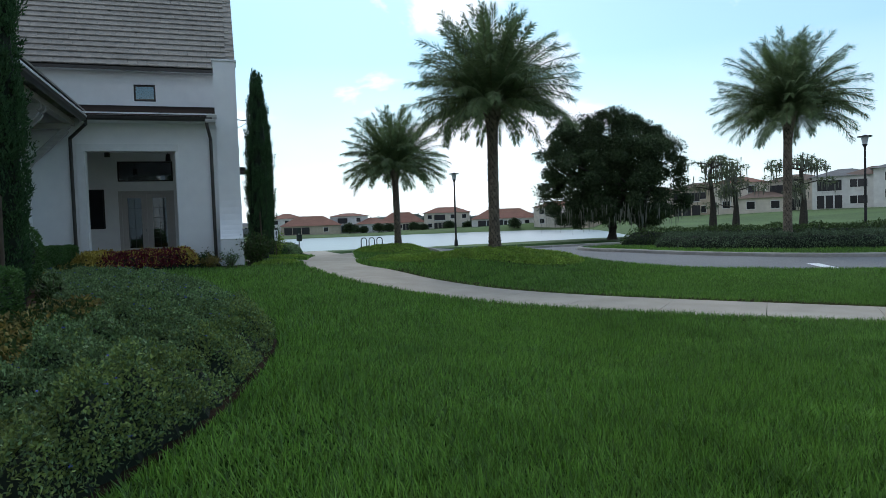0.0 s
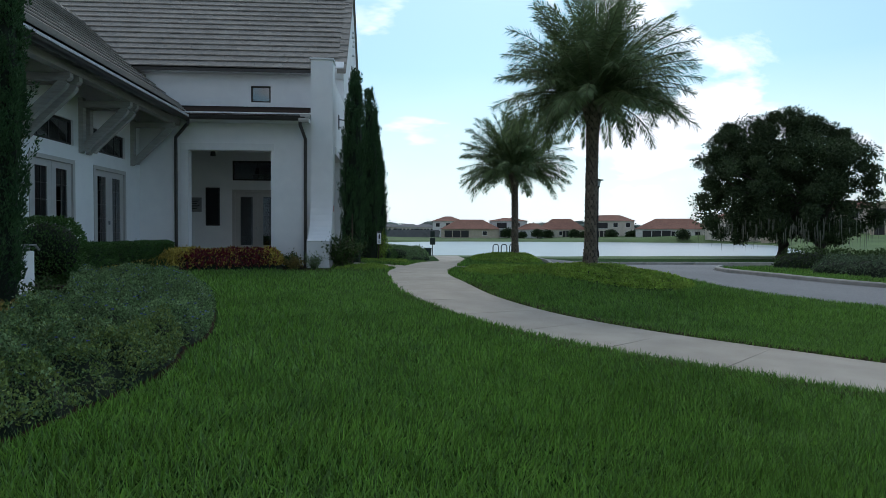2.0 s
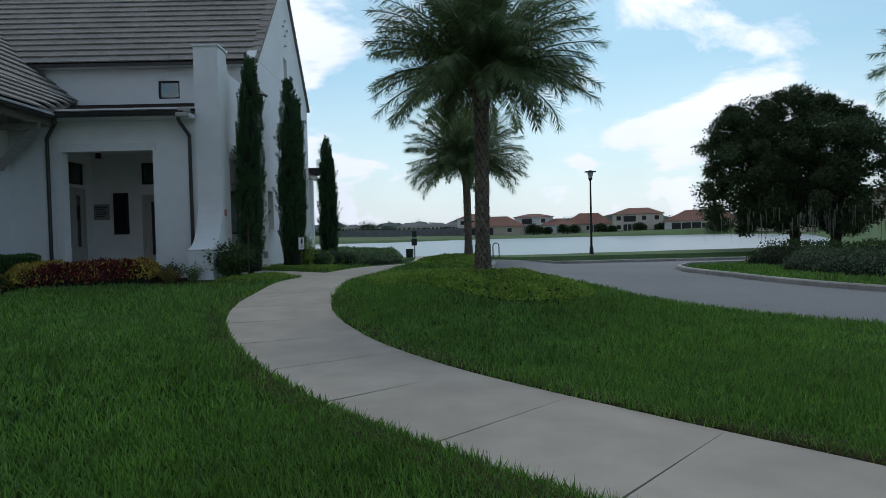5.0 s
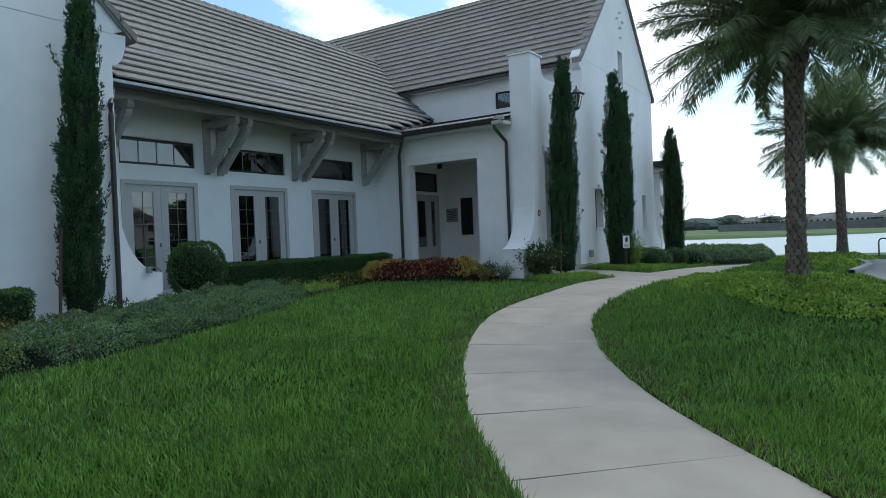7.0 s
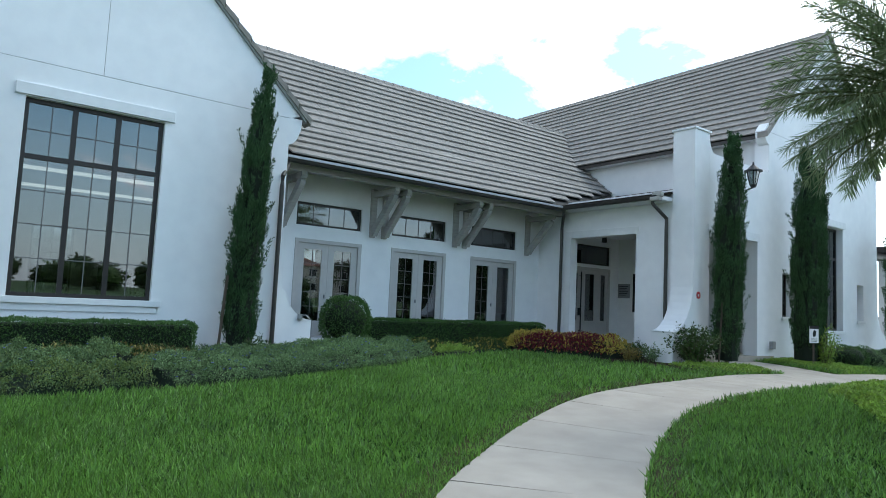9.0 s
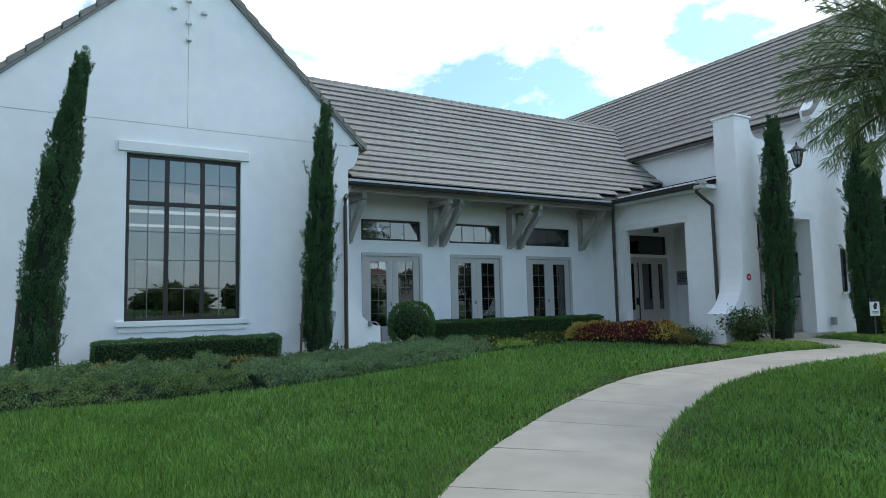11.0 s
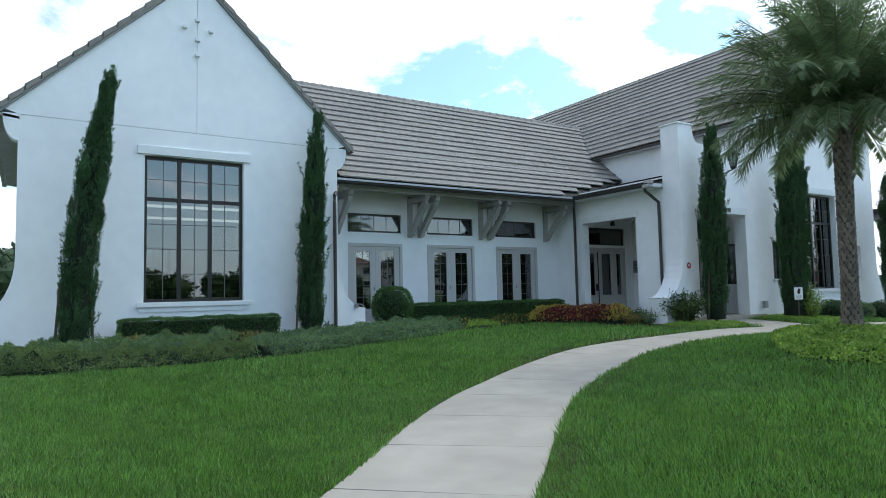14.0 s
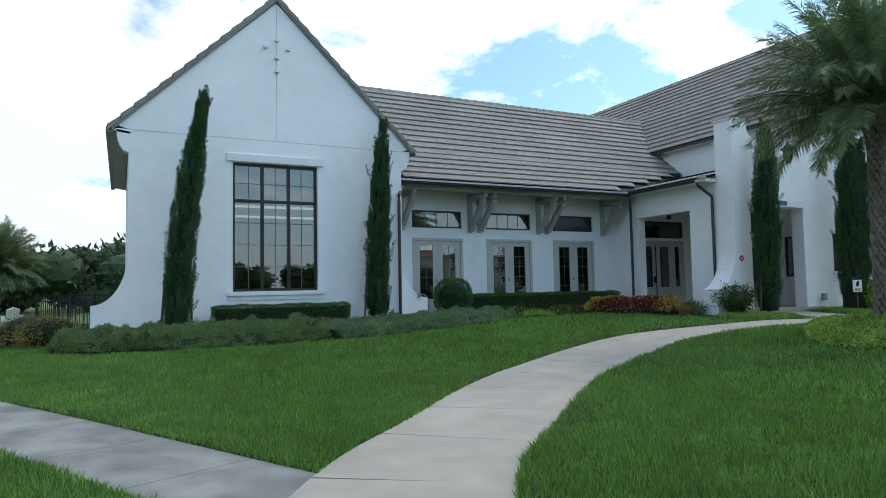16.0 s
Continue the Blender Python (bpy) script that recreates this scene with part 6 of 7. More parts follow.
for k in range(4):
    bm = bmesh.new(); box(bm, GX + 0.03, GX + 0.045, 24.22 + k * 0.11, 24.28 + k * 0.11, 4.15, 4.30); part("number_bar", bm, M["black"], club)

# wall lantern on a scrolled arm
wl_ = empty("wall_lantern", "black carriage lantern on a scrolled wall arm", "wall lamp", (GX, 24.0, 5.45))
bm = bmesh.new(); box(bm, 0, 0.03, -0.06, 0.06, -0.35, 0.15, 0.01); part("back_plate", bm, M["black"], wl_)
bm = bmesh.new(); tube(bm, [(0.02, 0, 0), (0.25, 0, -0.04), (0.5, 0, 0.02), (0.62, 0, 0.05)], 0.018, 8); tube(bm, [(0.02, 0, -0.28), (0.16, 0, -0.25), (0.30, 0, -0.14), (0.40, 0, -0.03)], 0.012, 6)
part("arm", bm, M["black"], wl_)
bm = bmesh.new(); cyl(bm, 0.62, 0, 0.05, 0.13, 0.06, 0.10, 6); part("lantern_foot", bm, M["black"], wl_)
for k in range(6):
    a = k * math.pi / 3
    bm = bmesh.new(); tube(bm, [(0.62 + 0.10 * math.cos(a), 0.10 * math.sin(a), 0.13), (0.62 + 0.19 * math.cos(a), 0.19 * math.sin(a), 0.52)], 0.011, 5); part("cage_bar", bm, M["black"], wl_)
bm = bmesh.new(); cyl(bm, 0.62, 0, 0.14, 0.51, 0.085, 0.165, 6); part("lantern_glass", bm, M["glass"], wl_).visible_shadow = False
bm = bmesh.new(); cyl(bm, 0.62, 0, 0.52, 0.55, 0.26, 0.25, 12); cyl(bm, 0.62, 0, 0.55, 0.70, 0.20, 0.06, 12); cyl(bm, 0.62, 0, 0.70, 0.80, 0.03, 0.02, 8)
part("roof", bm, M["black"], wl_)

# porch wall: notice board, plaque, hanging lanterns, meter box
nb = empty("notice_board", "black framed glass notice board in the porch", "notice board", (-4.52, SY, 2.5))
bm = bmesh.new(); box(bm, -0.26, 0.26, -0.05, 0, -0.72, 0.72, 0.01); part("case", bm, M["black"], nb)
bm = bmesh.new(); box(bm, -0.20, 0.20, -0.056, -0.051, -0.66, 0.66); part("pane", bm, M["dark_glass"], nb)
pq = empty("wall_plaque", "grey metal plaque with unreadable lines", "plaque", (-5.2, SY, 2.57))
bm = bmesh.new(); box(bm, -0.27, 0.27, -0.03, 0, -0.27, 0.27, 0.006); part("plate", bm, M["grey_metal"], pq)
for k in range(6):
    bm = bmesh.new(); box(bm, -0.2, 0.2 - 0.05 * (k % 3), -0.034, -0.0301, 0.16 - k * 0.065, 0.185 - k * 0.065); part("text_bar", bm, M["black"], pq)
for x, y in ((-3.6, 23.2), (-1.9, 24.6)):
    hl = empty("hanging_lantern", "small black lantern hanging in the porch", "lamp", (x, y, 4.55), "porch lanterns")
    bm = bmesh.new(); cyl(bm, 0, 0, -0.25, 0, 0.01, 0.01, 6); part("rod", bm, M["black"], hl)
    bm = bmesh.new(); cyl(bm, 0, 0, -0.5, -0.25, 0.09, 0.07, 8); part("cage", bm, M["black"], hl)
mb = empty("meter_box", "small grey utility box on the white wall", "utility box", (GX, 26.35, 0.95))
bm = bmesh.new(); box(bm, 0, 0.12, -0.09, 0.09, -0.12, 0.12, 0.01); part("box", bm, M["grey_metal"], mb)
hb = empty("hose_reel", "grey hose bib on the buttress foot", "tap", (-3.55, 12.35, 1.25))
bm = bmesh.new(); cyl(bm, -0.02, 0, -0.02, 0.1, 0.06, 0.06, 10); tube(bm, [(0, 0, 0.08), (0.08, 0.1, 0.08), (0.08, 0.2, 0.0)], 0.02, 6); part("tap_body", bm, M["grey_metal"], hb)
ac = empty("utility_unit", "grey utility cabinet beside the first door", "utility box", (-4.6, 12.75, gz(-4.6, 12.75)))
bm = bmesh.new(); box(bm, -0.25, 0.25, -0.3, 0.3, 0, 0.75, 0.02); part("cabinet", bm, M["grey_metal"], ac)

# strip lights and gym machines seen through the tall window
for x in (-5.6, -8.4):
    sl = empty("strip_light", "long white ceiling strip light", "ceiling light", (x, 7.9, 4.15), "strip lights")
    bm = bmesh.new(); box(bm, -0.05, 0.05, -3.2, 3.2, 0, 0.07); part("diffuser", bm, M["glow"], sl)
    for yy in (-2.5, 2.5):
        bm = bmesh.new(); cyl(bm, 0, yy, 0.07, 1.36, 0.008, 0.008, 6); part("hanger", bm, M["grey_metal"], sl)


def treadmill(x, y, rz):
    e = empty("treadmill", "dark exercise machine behind the window", "exercise machine", (x, y, 0.7), "exercise machines", rz=rz)
    bm = bmesh.new(); box(bm, -0.38, 0.38, -0.9, 0.9, 0.05, 0.22, 0.03); part("deck", bm, M["black"], e)
    for s in (-0.34, 0.34):
        bm = bmesh.new(); tube(bm, [(s, 0.7, 0.2), (s, 0.75, 0.8), (s, 0.55, 1.25)], 0.035, 8); part("upright", bm, M["grey_metal"], e)
        bm = bmesh.new(); tube(bm, [(s, 0.6, 1.05), (s, 0.1, 0.95)], 0.025, 8); part("handrail", bm, M["black"], e)
    bm = bmesh.new(); box(bm, -0.36, 0.36, 0.5, 0.62, 1.15, 1.5, 0.03); part("console", bm, M["black"], e)


for y, x in ((6.2, -5.6), (7.5, -5.7), (8.8, -5.6), (10.0, -7.5), (6.6, -9.0)):
    treadmill(x, y, 80)

# pergola behind the main gable
pg = empty("pergola", "dark timber pergola on a white post", "pergola", (-0.2, 35.4, gz(0, 36)))
bm = bmesh.new(); box(bm, 0.15, 0.5, 1.1, 1.45, 0, 4.25, 0.01); part("post", bm, M["stucco"], pg)
for k in range(2):
    bm = bmesh.new(); box(bm, 0.1 + 0.35 * k, 0.2 + 0.35 * k, -0.4, 2.4, 4.25, 4.5); part("beam", bm, M["bronze"], pg)
for k in range(5):
    bm = bmesh.new(); box(bm, -0.9, 1.2, -0.1 + 0.5 * k, -0.02 + 0.5 * k, 4.5, 4.72); part("rafter", bm, M["bronze"], pg)


# ---- garden behind the wing ----
def fence(x0, y0, x1, y1, h, label):
    L = math.hypot(x1 - x0, y1 - y0)
    e = empty("metal_fence", label, "fence", (x0, y0, gz(x0, y0)), "black fences", rz=math.degrees(math.atan2(y1 - y0, x1 - x0)))
    n = int(L / 2.0)
    for k in range(n + 1):
        bm = bmesh.new(); box(bm, k * L / n - 0.035, k * L / n + 0.035, -0.035, 0.035, -0.1, h + 0.05); part("post", bm, M["black"], e)
    for z in (0.12, h - 0.25, h - 0.06):
        bm = bmesh.new(); box(bm, 0, L, -0.016, 0.016, z, z + 0.035); part("rail", bm, M["black"], e)
    for k in range(int(L / 0.13)):
        bm = bmesh.new(); box(bm, k * 0.13 - 0.008, k * 0.13 + 0.008, -0.008, 0.008, 0.05, h); part("picket", bm, M["black"], e)


fence(-11.0, 1.3, -18.5, 4.6, 1.45, "black metal picket fence behind the clubhouse")
fence(-11.0, 1.3, -11.6, 3.9, 1.45, "black metal fence gate beside the clubhouse")


def garden_chair(x, y, rz):
    e = empty("garden_chair", "white slatted garden armchair on the lawn", "chair", (x, y, gz(x, y)), "garden chairs", rz=rz)
    for k in range(5):
        bm = bmesh.new(); prism(bm, [(0.32, 0.30), (0.34, 0.28), (0.62, 0.98 - 0.04 * abs(k - 2)), (0.60, 1.0 - 0.04 * abs(k - 2))], "x", -0.27 + 0.11 * k, -0.17 + 0.11 * k); part("back_slat", bm, M["white"], e)
    for k in range(5):
        bm = bmesh.new(); box(bm, -0.28, 0.28, -0.25 + 0.115 * k, -0.15 + 0.115 * k, 0.36 - 0.02 * k, 0.385 - 0.02 * k); part("seat_slat", bm, M["white"], e)
    for s in (-1, 1):
        bm = bmesh.new(); box(bm, s * 0.36 - 0.07, s * 0.36 + 0.07, -0.32, 0.45, 0.56, 0.585, 0.008); part("armrest", bm, M["white"], e)
        for yy in (-0.25, 0.38):
            bm = bmesh.new(); box(bm, s * 0.34 - 0.03, s * 0.34 + 0.03, yy - 0.05, yy + 0.05, 0, 0.56); part("leg", bm, M["white"], e)


garden_chair(-22.5, -0.9, -75)
garden_chair(-23.2, -2.4, -75)
palm(-16.2, -0.75, 2.55, 2.0, "short palm with spreading green fronds behind the fence", 21)
ball("golden_shrub", -4.9, 2.2, 0.25, 0.75, 0.5, M["rust"], "low rust-gold shrub by the buttress", n=5200, size=(0.06, 0.03), loose=0.12)
ball("golden_shrub", -5.8, 1.6, 0.25, 0.85, 0.52, M["rust"], "low rust-gold shrub by the buttress", n=5200, size=(0.06, 0.03), loose=0.12)


# ---- trees ----
def crown_leaves(centres, radii, per, size, seed, hollow=0.55):
    r = np.random.default_rng(seed)
    pts, nr = [], []
    for c, rad in zip(centres, radii):
        q = r.normal(0, 1, (per, 3)); q /= np.linalg.norm(q, axis=1)[:, None]
        d = r.uniform(hollow, 1.05, per)
        pts.append(np.array(c) + q * d[:, None] * np.array(rad)); nr.append(q)
    return leaves(np.concatenate(pts), np.concatenate(nr), size[0], size[1], 0.8)


def oak(x, y, h, rad, seed, label, trunks=((0, 0), (2.6, -0.6)), moss=True):
    """A spreading live oak: forked trunks, limbs, clumps of small leaves with gaps, and hanging moss."""
    r = np.random.default_rng(seed)
    e = empty("oak_tree", label, "tree", (x, y, gz(x, y) - 0.1))
    tips = []
    for i, (tx, ty) in enumerate(trunks):
        bm = bmesh.new()
        tube(bm, [(tx, ty, 0), (tx + 0.1, ty, 1.2), (tx - 0.1, ty, 2.6)], [0.55, 0.40, 0.34], 12)
        part("trunk", bm, M["oak_bark"], e)
        for k in range(9):
            a = k * 2.4 + i
            L = rad * r.uniform(0.45, 0.7)
            zt = r.uniform(0.40, 0.76) * h
            p0 = Vector((tx, ty, 2.3)); p3 = Vector((L * math.cos(a), L * math.sin(a), zt))
            bm = bmesh.new()
            tube(bm, [p0, p0.lerp(p3, 0.35) + Vector((0, 0, 0.4)), p0.lerp(p3, 0.7) + Vector((0.2, 0.1, 0.3)), p3], [0.22, 0.16, 0.10, 0.04], 7)
            part("limb", bm, M["oak_bark"], e)
    cs, rs_ = [], []
    for k in range(270):
        a, u = r.uniform(0, 6.283), r.uniform(0.0, 1.0)
        z = h * (0.14 + 0.78 * u)
        lim = rad * math.sqrt(max(0.05, 1 - ((z / h - 0.44) / 0.54) ** 2))
        lim *= 0.93 + 0.13 * math.sin(3 * a + seed) * math.sin(7 * u + 1) + 0.06 * math.sin(8 * a + 9 * u)
        d = lim * math.sqrt(r.uniform(0.05, 1.0)) * 0.96
        cs.append((d * math.cos(a), d * math.sin(a), z)); s = r.uniform(0.06, 0.145) * rad
        rs_.append((s, s, s * 0.75))
    for k in range(30):
        a, u = r.uniform(0, 6.283), r.uniform(0.08, 0.85)
        z = h * (0.2 + 0.68 * u)
        lim = rad * math.sqrt(max(0.05, 1 - ((z / h - 0.44) / 0.54) ** 2)) * 0.72
        d = lim * math.sqrt(r.uniform(0.0, 1.0))
        cs.append((d * math.cos(a), d * math.sin(a), z)); s = r.uniform(0.15, 0.2) * rad
        rs_.append((s, s, s * 0.8))
    v, f = crown_leaves(cs, rs_, 560, (0.19, 0.10), seed, 0.25)
    raw("crown", v, f, M["oak_leaf"], e, kind="stuff")
    if moss:
        n = 520
        a, d = r.uniform(0, 6.283, n), rad * np.sqrt(r.uniform(0.15, 1.0, n)) * 0.95
        top = np.stack([d * np.cos(a), d * np.sin(a), h * r.uniform(0.16, 0.28, n)], 1)
        ln = (r.uniform(0.15, 1.0, n) ** 2 * 1.4 + 0.15)[:, None]
        s = np.stack([-np.sin(a), np.cos(a), np.zeros(n)], 1) * 0.032
        q = np.stack([top - s, top + s, top + np.array([0, 0, -1.0]) * ln * 0.6 + s * 0.9, top + np.array([0, 0, -1.0]) * ln], 1).reshape(-1, 3)
        raw("hanging_moss", q, np.arange(4 * n).reshape(-1, 4), M["moss"], e, kind="stuff")
    return e


oak(32.0, 49.4, 11.6, 7.3, 31, "broad dark live oak with hanging grey moss")


def swamp_tree(x, y, h, seed):
    r = np.random.default_rng(seed)
    e = empty("bald_cypress", "sparse swamp cypress hung with grey moss", "tree", (x, y, gz(x, y) - 0.1), "swamp cypresses")
    bm = bmesh.new(); tube(bm, [(0, 0, 0), (0.1, 0, h * 0.4), (-0.1, 0.1, h * 0.75), (0.1, 0, h)], [0.45, 0.24, 0.15, 0.05], 9); part("trunk", bm, M["oak_bark"], e)
    cs, rs_ = [], []
    for k in range(15):
        z = h * r.uniform(0.45, 1.0); a = r.uniform(0, 6.283); d = r.uniform(0.5, 2.6)
        p = Vector((d * math.cos(a), d * math.sin(a), z))
        bm = bmesh.new(); tube(bm, [(0, 0, z - 0.3), p * 0.6 + Vector((0, 0, z * 0.4)), p], [0.07, 0.05, 0.02], 5); part("limb", bm, M["oak_bark"], e)
        cs.append(tuple(p)); rs_.append((0.8, 0.8, 0.28))
    v, f = crown_leaves(cs, rs_, 130, (0.24, 0.09), seed); raw("crown", v, f, M["sparse_leaf"], e, kind="stuff")
    n = 190
    host = np.array(cs)[r.integers(0, len(cs), n)]
    a = r.uniform(0, 6.283, n)
    top = host + r.normal(0, 0.4, (n, 3)) * np.array([1, 1, 0.5])
    ln = (r.uniform(0.1, 1.0, n) ** 1.6 * 1.3 + 0.15)[:, None]
    s = np.stack([-np.sin(a), np.cos(a), np.zeros(n)], 1) * 0.06
    q = np.stack([top - s, top + s, top + np.array([0, 0, -1.0]) * ln * 0.6 + s * 0.9, top + np.array([0, 0, -1.0]) * ln], 1).reshape(-1, 3)
    raw("hanging_moss", q, np.arange(4 * n).reshape(-1, 4), M["moss"], e, kind="stuff")


swamp_tree(43.0, 49.6, 7.2, 41)
swamp_tree(46.5, 50.5, 6.4, 43)
swamp_tree(48.5, 44.6, 7.2, 42)


def grove(name, label, centres, size, per, leaf, seed, material):
    """Distant wood: many leafy clumps joined into one mass with an uneven top."""
    e = empty(name, label, "woods", (0, 0, 0), kind="stuff")
    v, f = crown_leaves(centres, size, per, leaf, seed, 0.2)
    raw("foliage", v, f, material, e, kind="stuff")
    ball_bm = bmesh.new()
    bmesh.ops.create_icosphere(ball_bm, subdivisions=2, radius=1)
    bv = np.array([q.co[:] for q in ball_bm.verts])
    bf = np.array([[q.index for q in face.verts] for face in ball_bm.faces])
    ball_bm.free()
    r = np.random.default_rng(seed + 90)
    v, f = join([(np.array(c) + bv * np.array(q) * 0.86 * (1 + r.normal(0, 0.10, (len(bv), 1))), bf) for c, q in zip(centres, size)])
    raw("inner_fill", v, f, material, e, kind="stuff")


r5 = np.random.default_rng(55)
cs, rs_ = [], []
for k in range(420):
    a = math.radians(r5.uniform(-35, 62)); d = r5.uniform(470, 620)
    x, y = d * math.sin(a), d * math.cos(a)
    s = r5.uniform(4, 7.5)
    cs.append((x, y, -0.5 + s * r5.uniform(0.1, 0.8))); rs_.append((s * 1.7, s * 1.7, s))
grove("tree_line", "hazy distant line of woods beyond the lake", cs, rs_, 110, (1.3, 0.9), 5, M["treeline"])
cs, rs_ = [], []
for k in range(260):
    x, y = r5.uniform(-75, -44), r5.uniform(-45, 60)
    s = r5.uniform(1.0, 2.2)
    cs.append((x, y, gz(x, y) + s * 0.6 + r5.uniform(0, 1) ** 1.3 * 4.0)); rs_.append((s * 1.3, s * 1.3, s))
grove("palmetto_wood", "dense wood of palms and pines behind the clubhouse", cs, rs_, 380, (0.7, 0.26), 6, M["oak_leaf"])
cs, rs_ = [], []
for k in range(120):
    y, x = r5.uniform(-90, 60), r5.uniform(88, 120)
    s = r5.uniform(1.2, 2.4)
    cs.append((x, y, gz(x, y) - 1.0 + s + r5.uniform(0, 1) ** 2 * 3.0)); rs_.append((s * 1.2, s * 1.2, s))
grove("street_trees", "row of trees across the road", cs, rs_, 320, (0.8, 0.45), 7, M["shrub"])


# ---- houses round the lake ----
def hip_roof(bm, w, d, z, rise, over=0.6, gable=False):
    W, D = w / 2 + over, d / 2 + over
    b = [bm.verts.new(p) for p in ((-W, -D, z), (W, -D, z), (W, D, z), (-W, D, z))]
    run = 0.0 if gable else min(D, W * 0.8)
    t = [bm.verts.new((-W + run, 0, z + rise)), bm.verts.new((W - run, 0, z + rise))]
    bm.faces.new((b[0], b[1], t[1], t[0])); bm.faces.new((b[2], b[3], t[0], t[1])); bm.faces.new((b[1], b[2], t[1])); bm.faces.new((b[3], b[0], t[0]))
    bm.faces.new(b[::-1])


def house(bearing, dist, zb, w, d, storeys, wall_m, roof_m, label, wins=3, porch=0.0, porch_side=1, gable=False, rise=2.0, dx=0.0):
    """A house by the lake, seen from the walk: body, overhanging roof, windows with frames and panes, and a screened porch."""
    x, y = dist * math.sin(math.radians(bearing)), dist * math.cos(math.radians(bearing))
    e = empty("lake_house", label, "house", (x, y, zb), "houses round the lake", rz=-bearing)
    h = 3.1 * storeys
    bm = bmesh.new(); box(bm, -w / 2, w / 2, -d / 2, d / 2, -1.5, h); part("wall", bm, M[wall_m], e)
    bm = bmesh.new(); hip_roof(bm, w, d, h, rise, 0.6, gable); part("roof", bm, M[roof_m], e)
    for s in range(storeys):
        for k in range(wins):
            u = -w / 2 + w * (k + 0.5) / wins
            if porch and (u * porch_side) > 0 and abs(u) < porch + 0.8:
                continue
            wd = 0.75
            win = new("window"); win.parent = e
            bm = bmesh.new(); box(bm, u - wd - 0.12, u + wd + 0.12, -d / 2 - 0.08, -d / 2 + 0.02, 3.1 * s + 0.8, 3.1 * s + 2.5); part("window_frame", bm, M["house_white"], win)
            bm = bmesh.new(); box(bm, u - wd, u + wd, -d / 2 - 0.11, -d / 2 - 0.07, 3.1 * s + 0.92, 3.1 * s + 2.38); part("pane", bm, M["dark_glass"], win)
    if porch:
        c = porch_side * porch / 2 + porch_side * 0.4
        bm = bmesh.new(); box(bm, c - porch / 2, c + porch / 2, -d / 2 - 0.12, -d / 2 + 0.02, 0.15, 2.6); part("porch_screen", bm, M["screen"], e)
        if storeys == 2:
            bm = bmesh.new(); box(bm, c - porch / 2 + 0.2, c + porch / 2 - 0.2, -d / 2 - 0.12, -d / 2 + 0.02, 3.5, 5.5); part("balcony_screen", bm, M["screen"], e)
            bm = bmesh.new(); box(bm, c - porch / 2, c + porch / 2, -d / 2 - 0.18, -d / 2 - 0.1, 3.3, 3.5); part("balcony_edge", bm, M["house_white"], e)
        for k in range(4):
            u = c - porch / 2 + porch * k / 3
            bm = bmesh.new(); box(bm, u - 0.12, u + 0.12, -d / 2 - 0.2, -d / 2 - 0.1, 0, 2.75); part("porch_post", bm, M[wall_m], e)
    return e


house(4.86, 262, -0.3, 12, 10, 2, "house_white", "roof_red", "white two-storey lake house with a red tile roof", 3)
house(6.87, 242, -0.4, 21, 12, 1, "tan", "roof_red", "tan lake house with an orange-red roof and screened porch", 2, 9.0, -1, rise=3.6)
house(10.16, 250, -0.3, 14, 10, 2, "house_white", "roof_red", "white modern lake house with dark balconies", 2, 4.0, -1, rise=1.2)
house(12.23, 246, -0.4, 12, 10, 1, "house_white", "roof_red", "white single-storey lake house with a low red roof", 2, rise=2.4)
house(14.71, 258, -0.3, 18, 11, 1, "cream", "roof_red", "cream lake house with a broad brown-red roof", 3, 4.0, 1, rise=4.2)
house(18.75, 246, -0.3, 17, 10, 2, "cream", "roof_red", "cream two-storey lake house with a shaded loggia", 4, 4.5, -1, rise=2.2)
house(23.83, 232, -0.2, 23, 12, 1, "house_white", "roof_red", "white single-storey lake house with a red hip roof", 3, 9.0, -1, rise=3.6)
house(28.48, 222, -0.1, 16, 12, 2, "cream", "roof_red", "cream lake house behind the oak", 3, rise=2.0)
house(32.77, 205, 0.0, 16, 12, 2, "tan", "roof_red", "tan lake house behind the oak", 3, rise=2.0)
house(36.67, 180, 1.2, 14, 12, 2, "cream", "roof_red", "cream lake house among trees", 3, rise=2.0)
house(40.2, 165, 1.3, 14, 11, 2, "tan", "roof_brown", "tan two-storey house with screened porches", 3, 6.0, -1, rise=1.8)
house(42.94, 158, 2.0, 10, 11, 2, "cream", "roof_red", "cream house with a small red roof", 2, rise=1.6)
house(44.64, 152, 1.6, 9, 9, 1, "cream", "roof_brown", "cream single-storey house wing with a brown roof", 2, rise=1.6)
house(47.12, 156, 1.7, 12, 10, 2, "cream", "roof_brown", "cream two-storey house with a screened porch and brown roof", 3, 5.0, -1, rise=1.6)
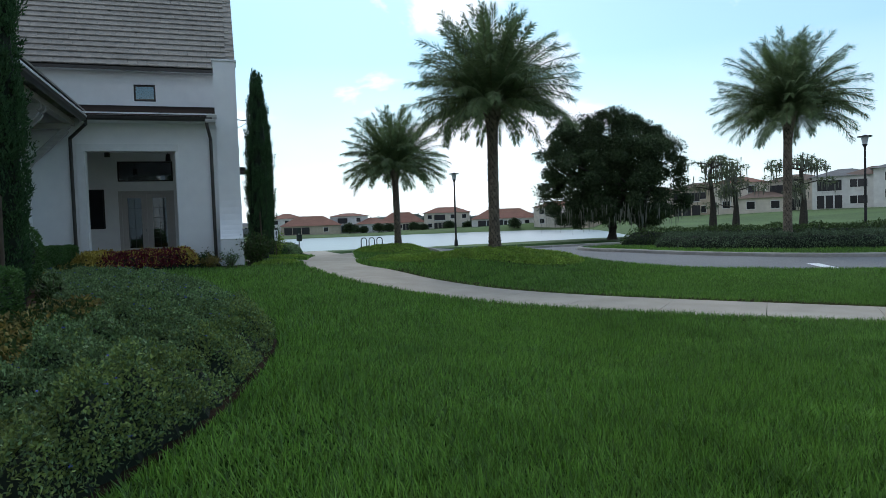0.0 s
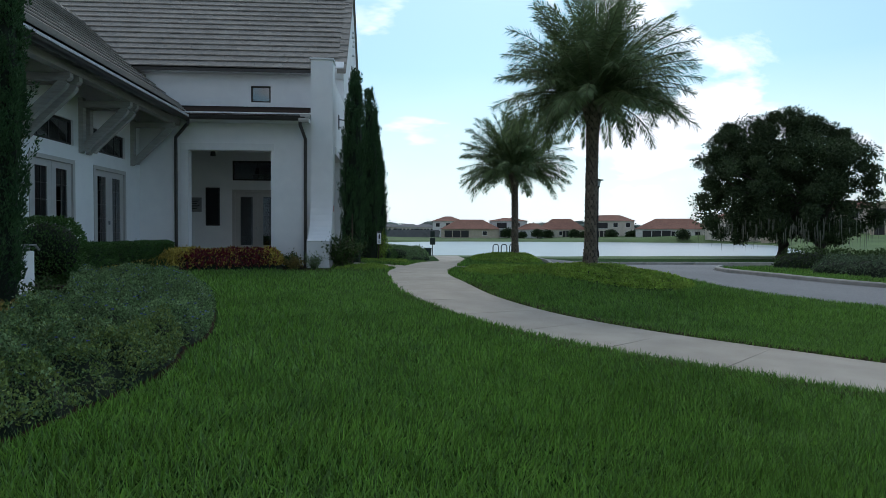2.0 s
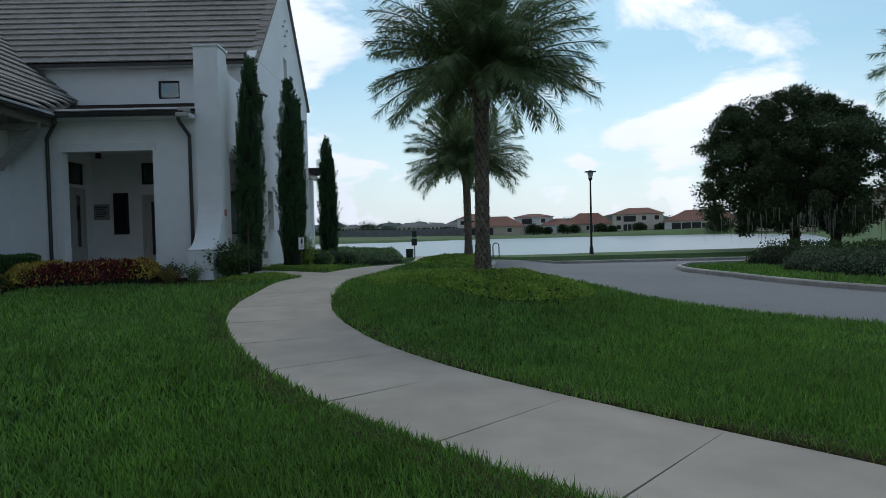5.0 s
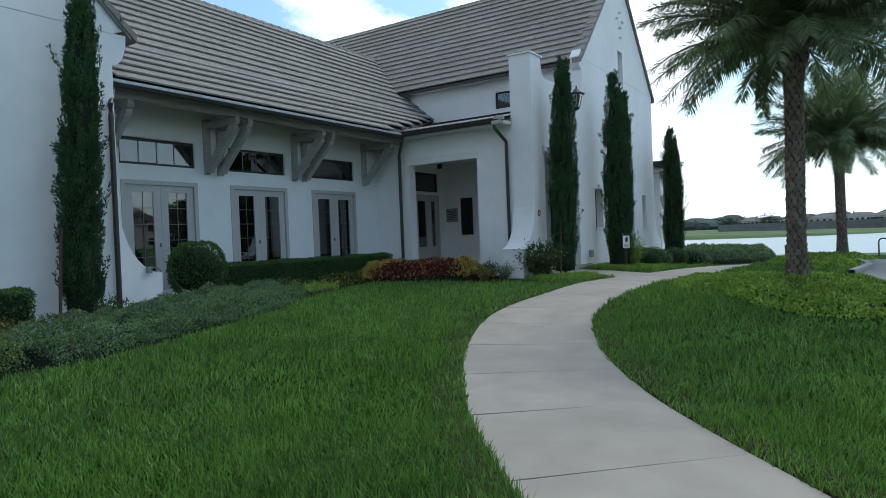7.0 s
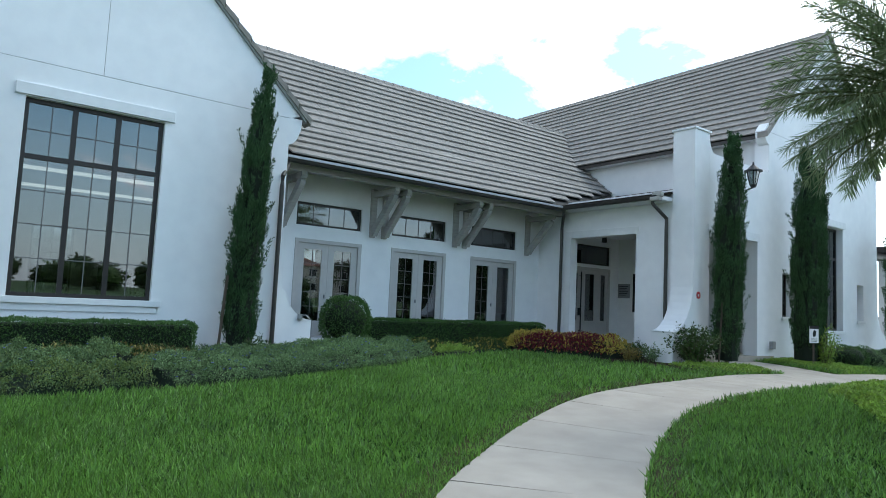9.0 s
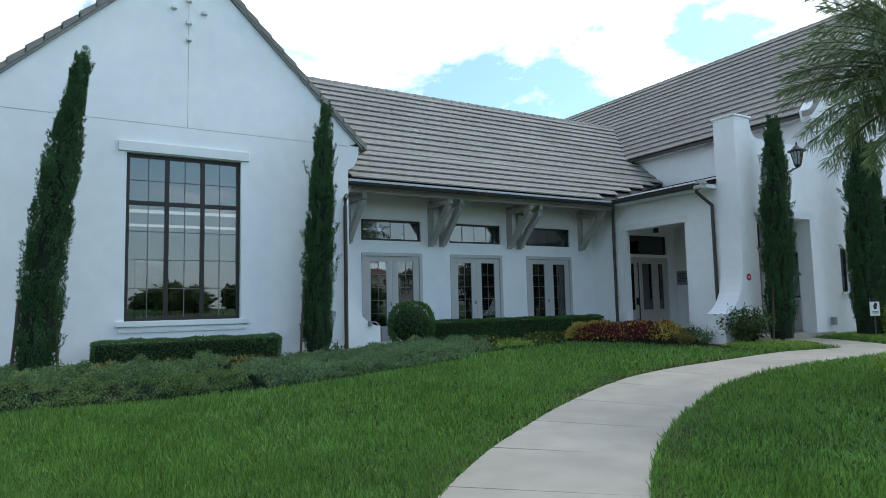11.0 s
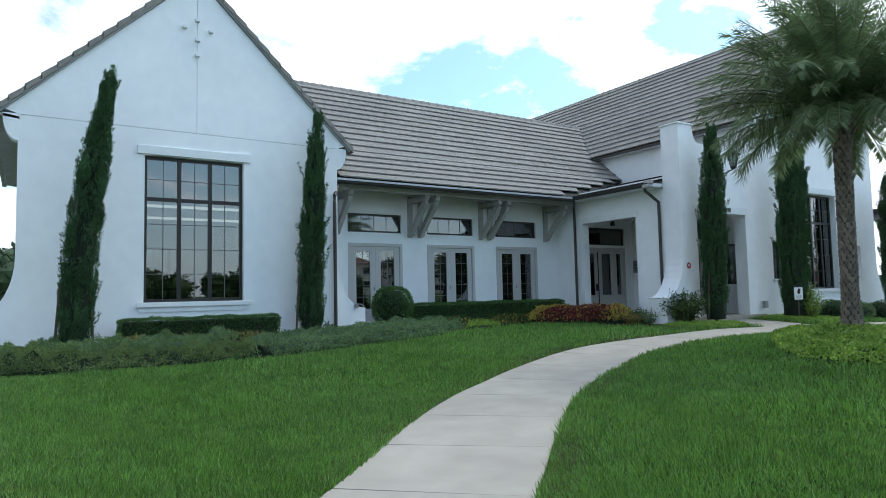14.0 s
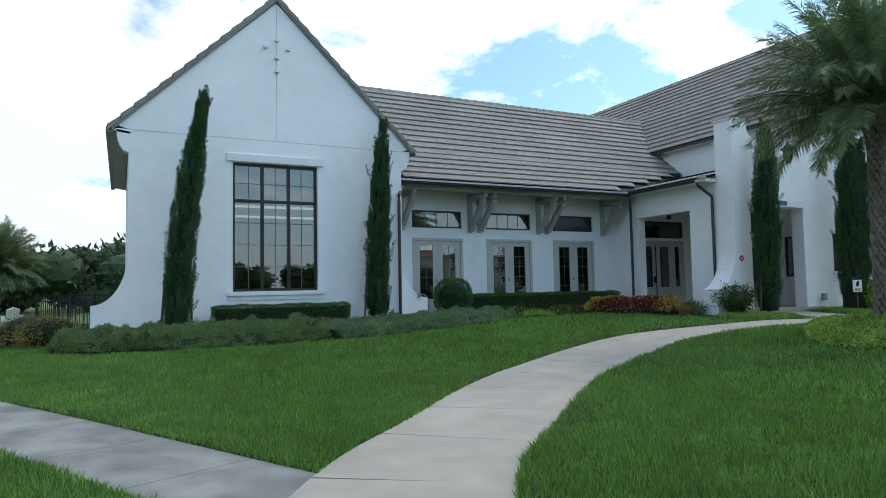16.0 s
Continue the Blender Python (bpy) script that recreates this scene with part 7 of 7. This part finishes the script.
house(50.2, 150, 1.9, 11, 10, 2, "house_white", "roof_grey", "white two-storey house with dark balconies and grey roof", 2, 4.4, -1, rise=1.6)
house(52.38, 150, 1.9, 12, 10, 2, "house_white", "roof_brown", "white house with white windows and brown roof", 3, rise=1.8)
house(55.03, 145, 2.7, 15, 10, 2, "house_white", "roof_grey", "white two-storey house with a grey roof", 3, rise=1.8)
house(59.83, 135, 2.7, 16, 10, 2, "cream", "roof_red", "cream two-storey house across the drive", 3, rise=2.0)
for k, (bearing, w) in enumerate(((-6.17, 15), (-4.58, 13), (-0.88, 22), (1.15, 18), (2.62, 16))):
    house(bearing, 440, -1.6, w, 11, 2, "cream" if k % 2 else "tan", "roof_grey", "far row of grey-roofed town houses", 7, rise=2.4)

rw = empty("retaining_wall", "grey block retaining wall on the far shore", "wall", (0, 0, 0), kind="structure")
bm = bmesh.new(); prism(bm, [(-32, 236), (18, 252), (18, 253), (-32, 237)], "z", -1.6, 2.4); part("blockwork", bm, M["retain"], rw)
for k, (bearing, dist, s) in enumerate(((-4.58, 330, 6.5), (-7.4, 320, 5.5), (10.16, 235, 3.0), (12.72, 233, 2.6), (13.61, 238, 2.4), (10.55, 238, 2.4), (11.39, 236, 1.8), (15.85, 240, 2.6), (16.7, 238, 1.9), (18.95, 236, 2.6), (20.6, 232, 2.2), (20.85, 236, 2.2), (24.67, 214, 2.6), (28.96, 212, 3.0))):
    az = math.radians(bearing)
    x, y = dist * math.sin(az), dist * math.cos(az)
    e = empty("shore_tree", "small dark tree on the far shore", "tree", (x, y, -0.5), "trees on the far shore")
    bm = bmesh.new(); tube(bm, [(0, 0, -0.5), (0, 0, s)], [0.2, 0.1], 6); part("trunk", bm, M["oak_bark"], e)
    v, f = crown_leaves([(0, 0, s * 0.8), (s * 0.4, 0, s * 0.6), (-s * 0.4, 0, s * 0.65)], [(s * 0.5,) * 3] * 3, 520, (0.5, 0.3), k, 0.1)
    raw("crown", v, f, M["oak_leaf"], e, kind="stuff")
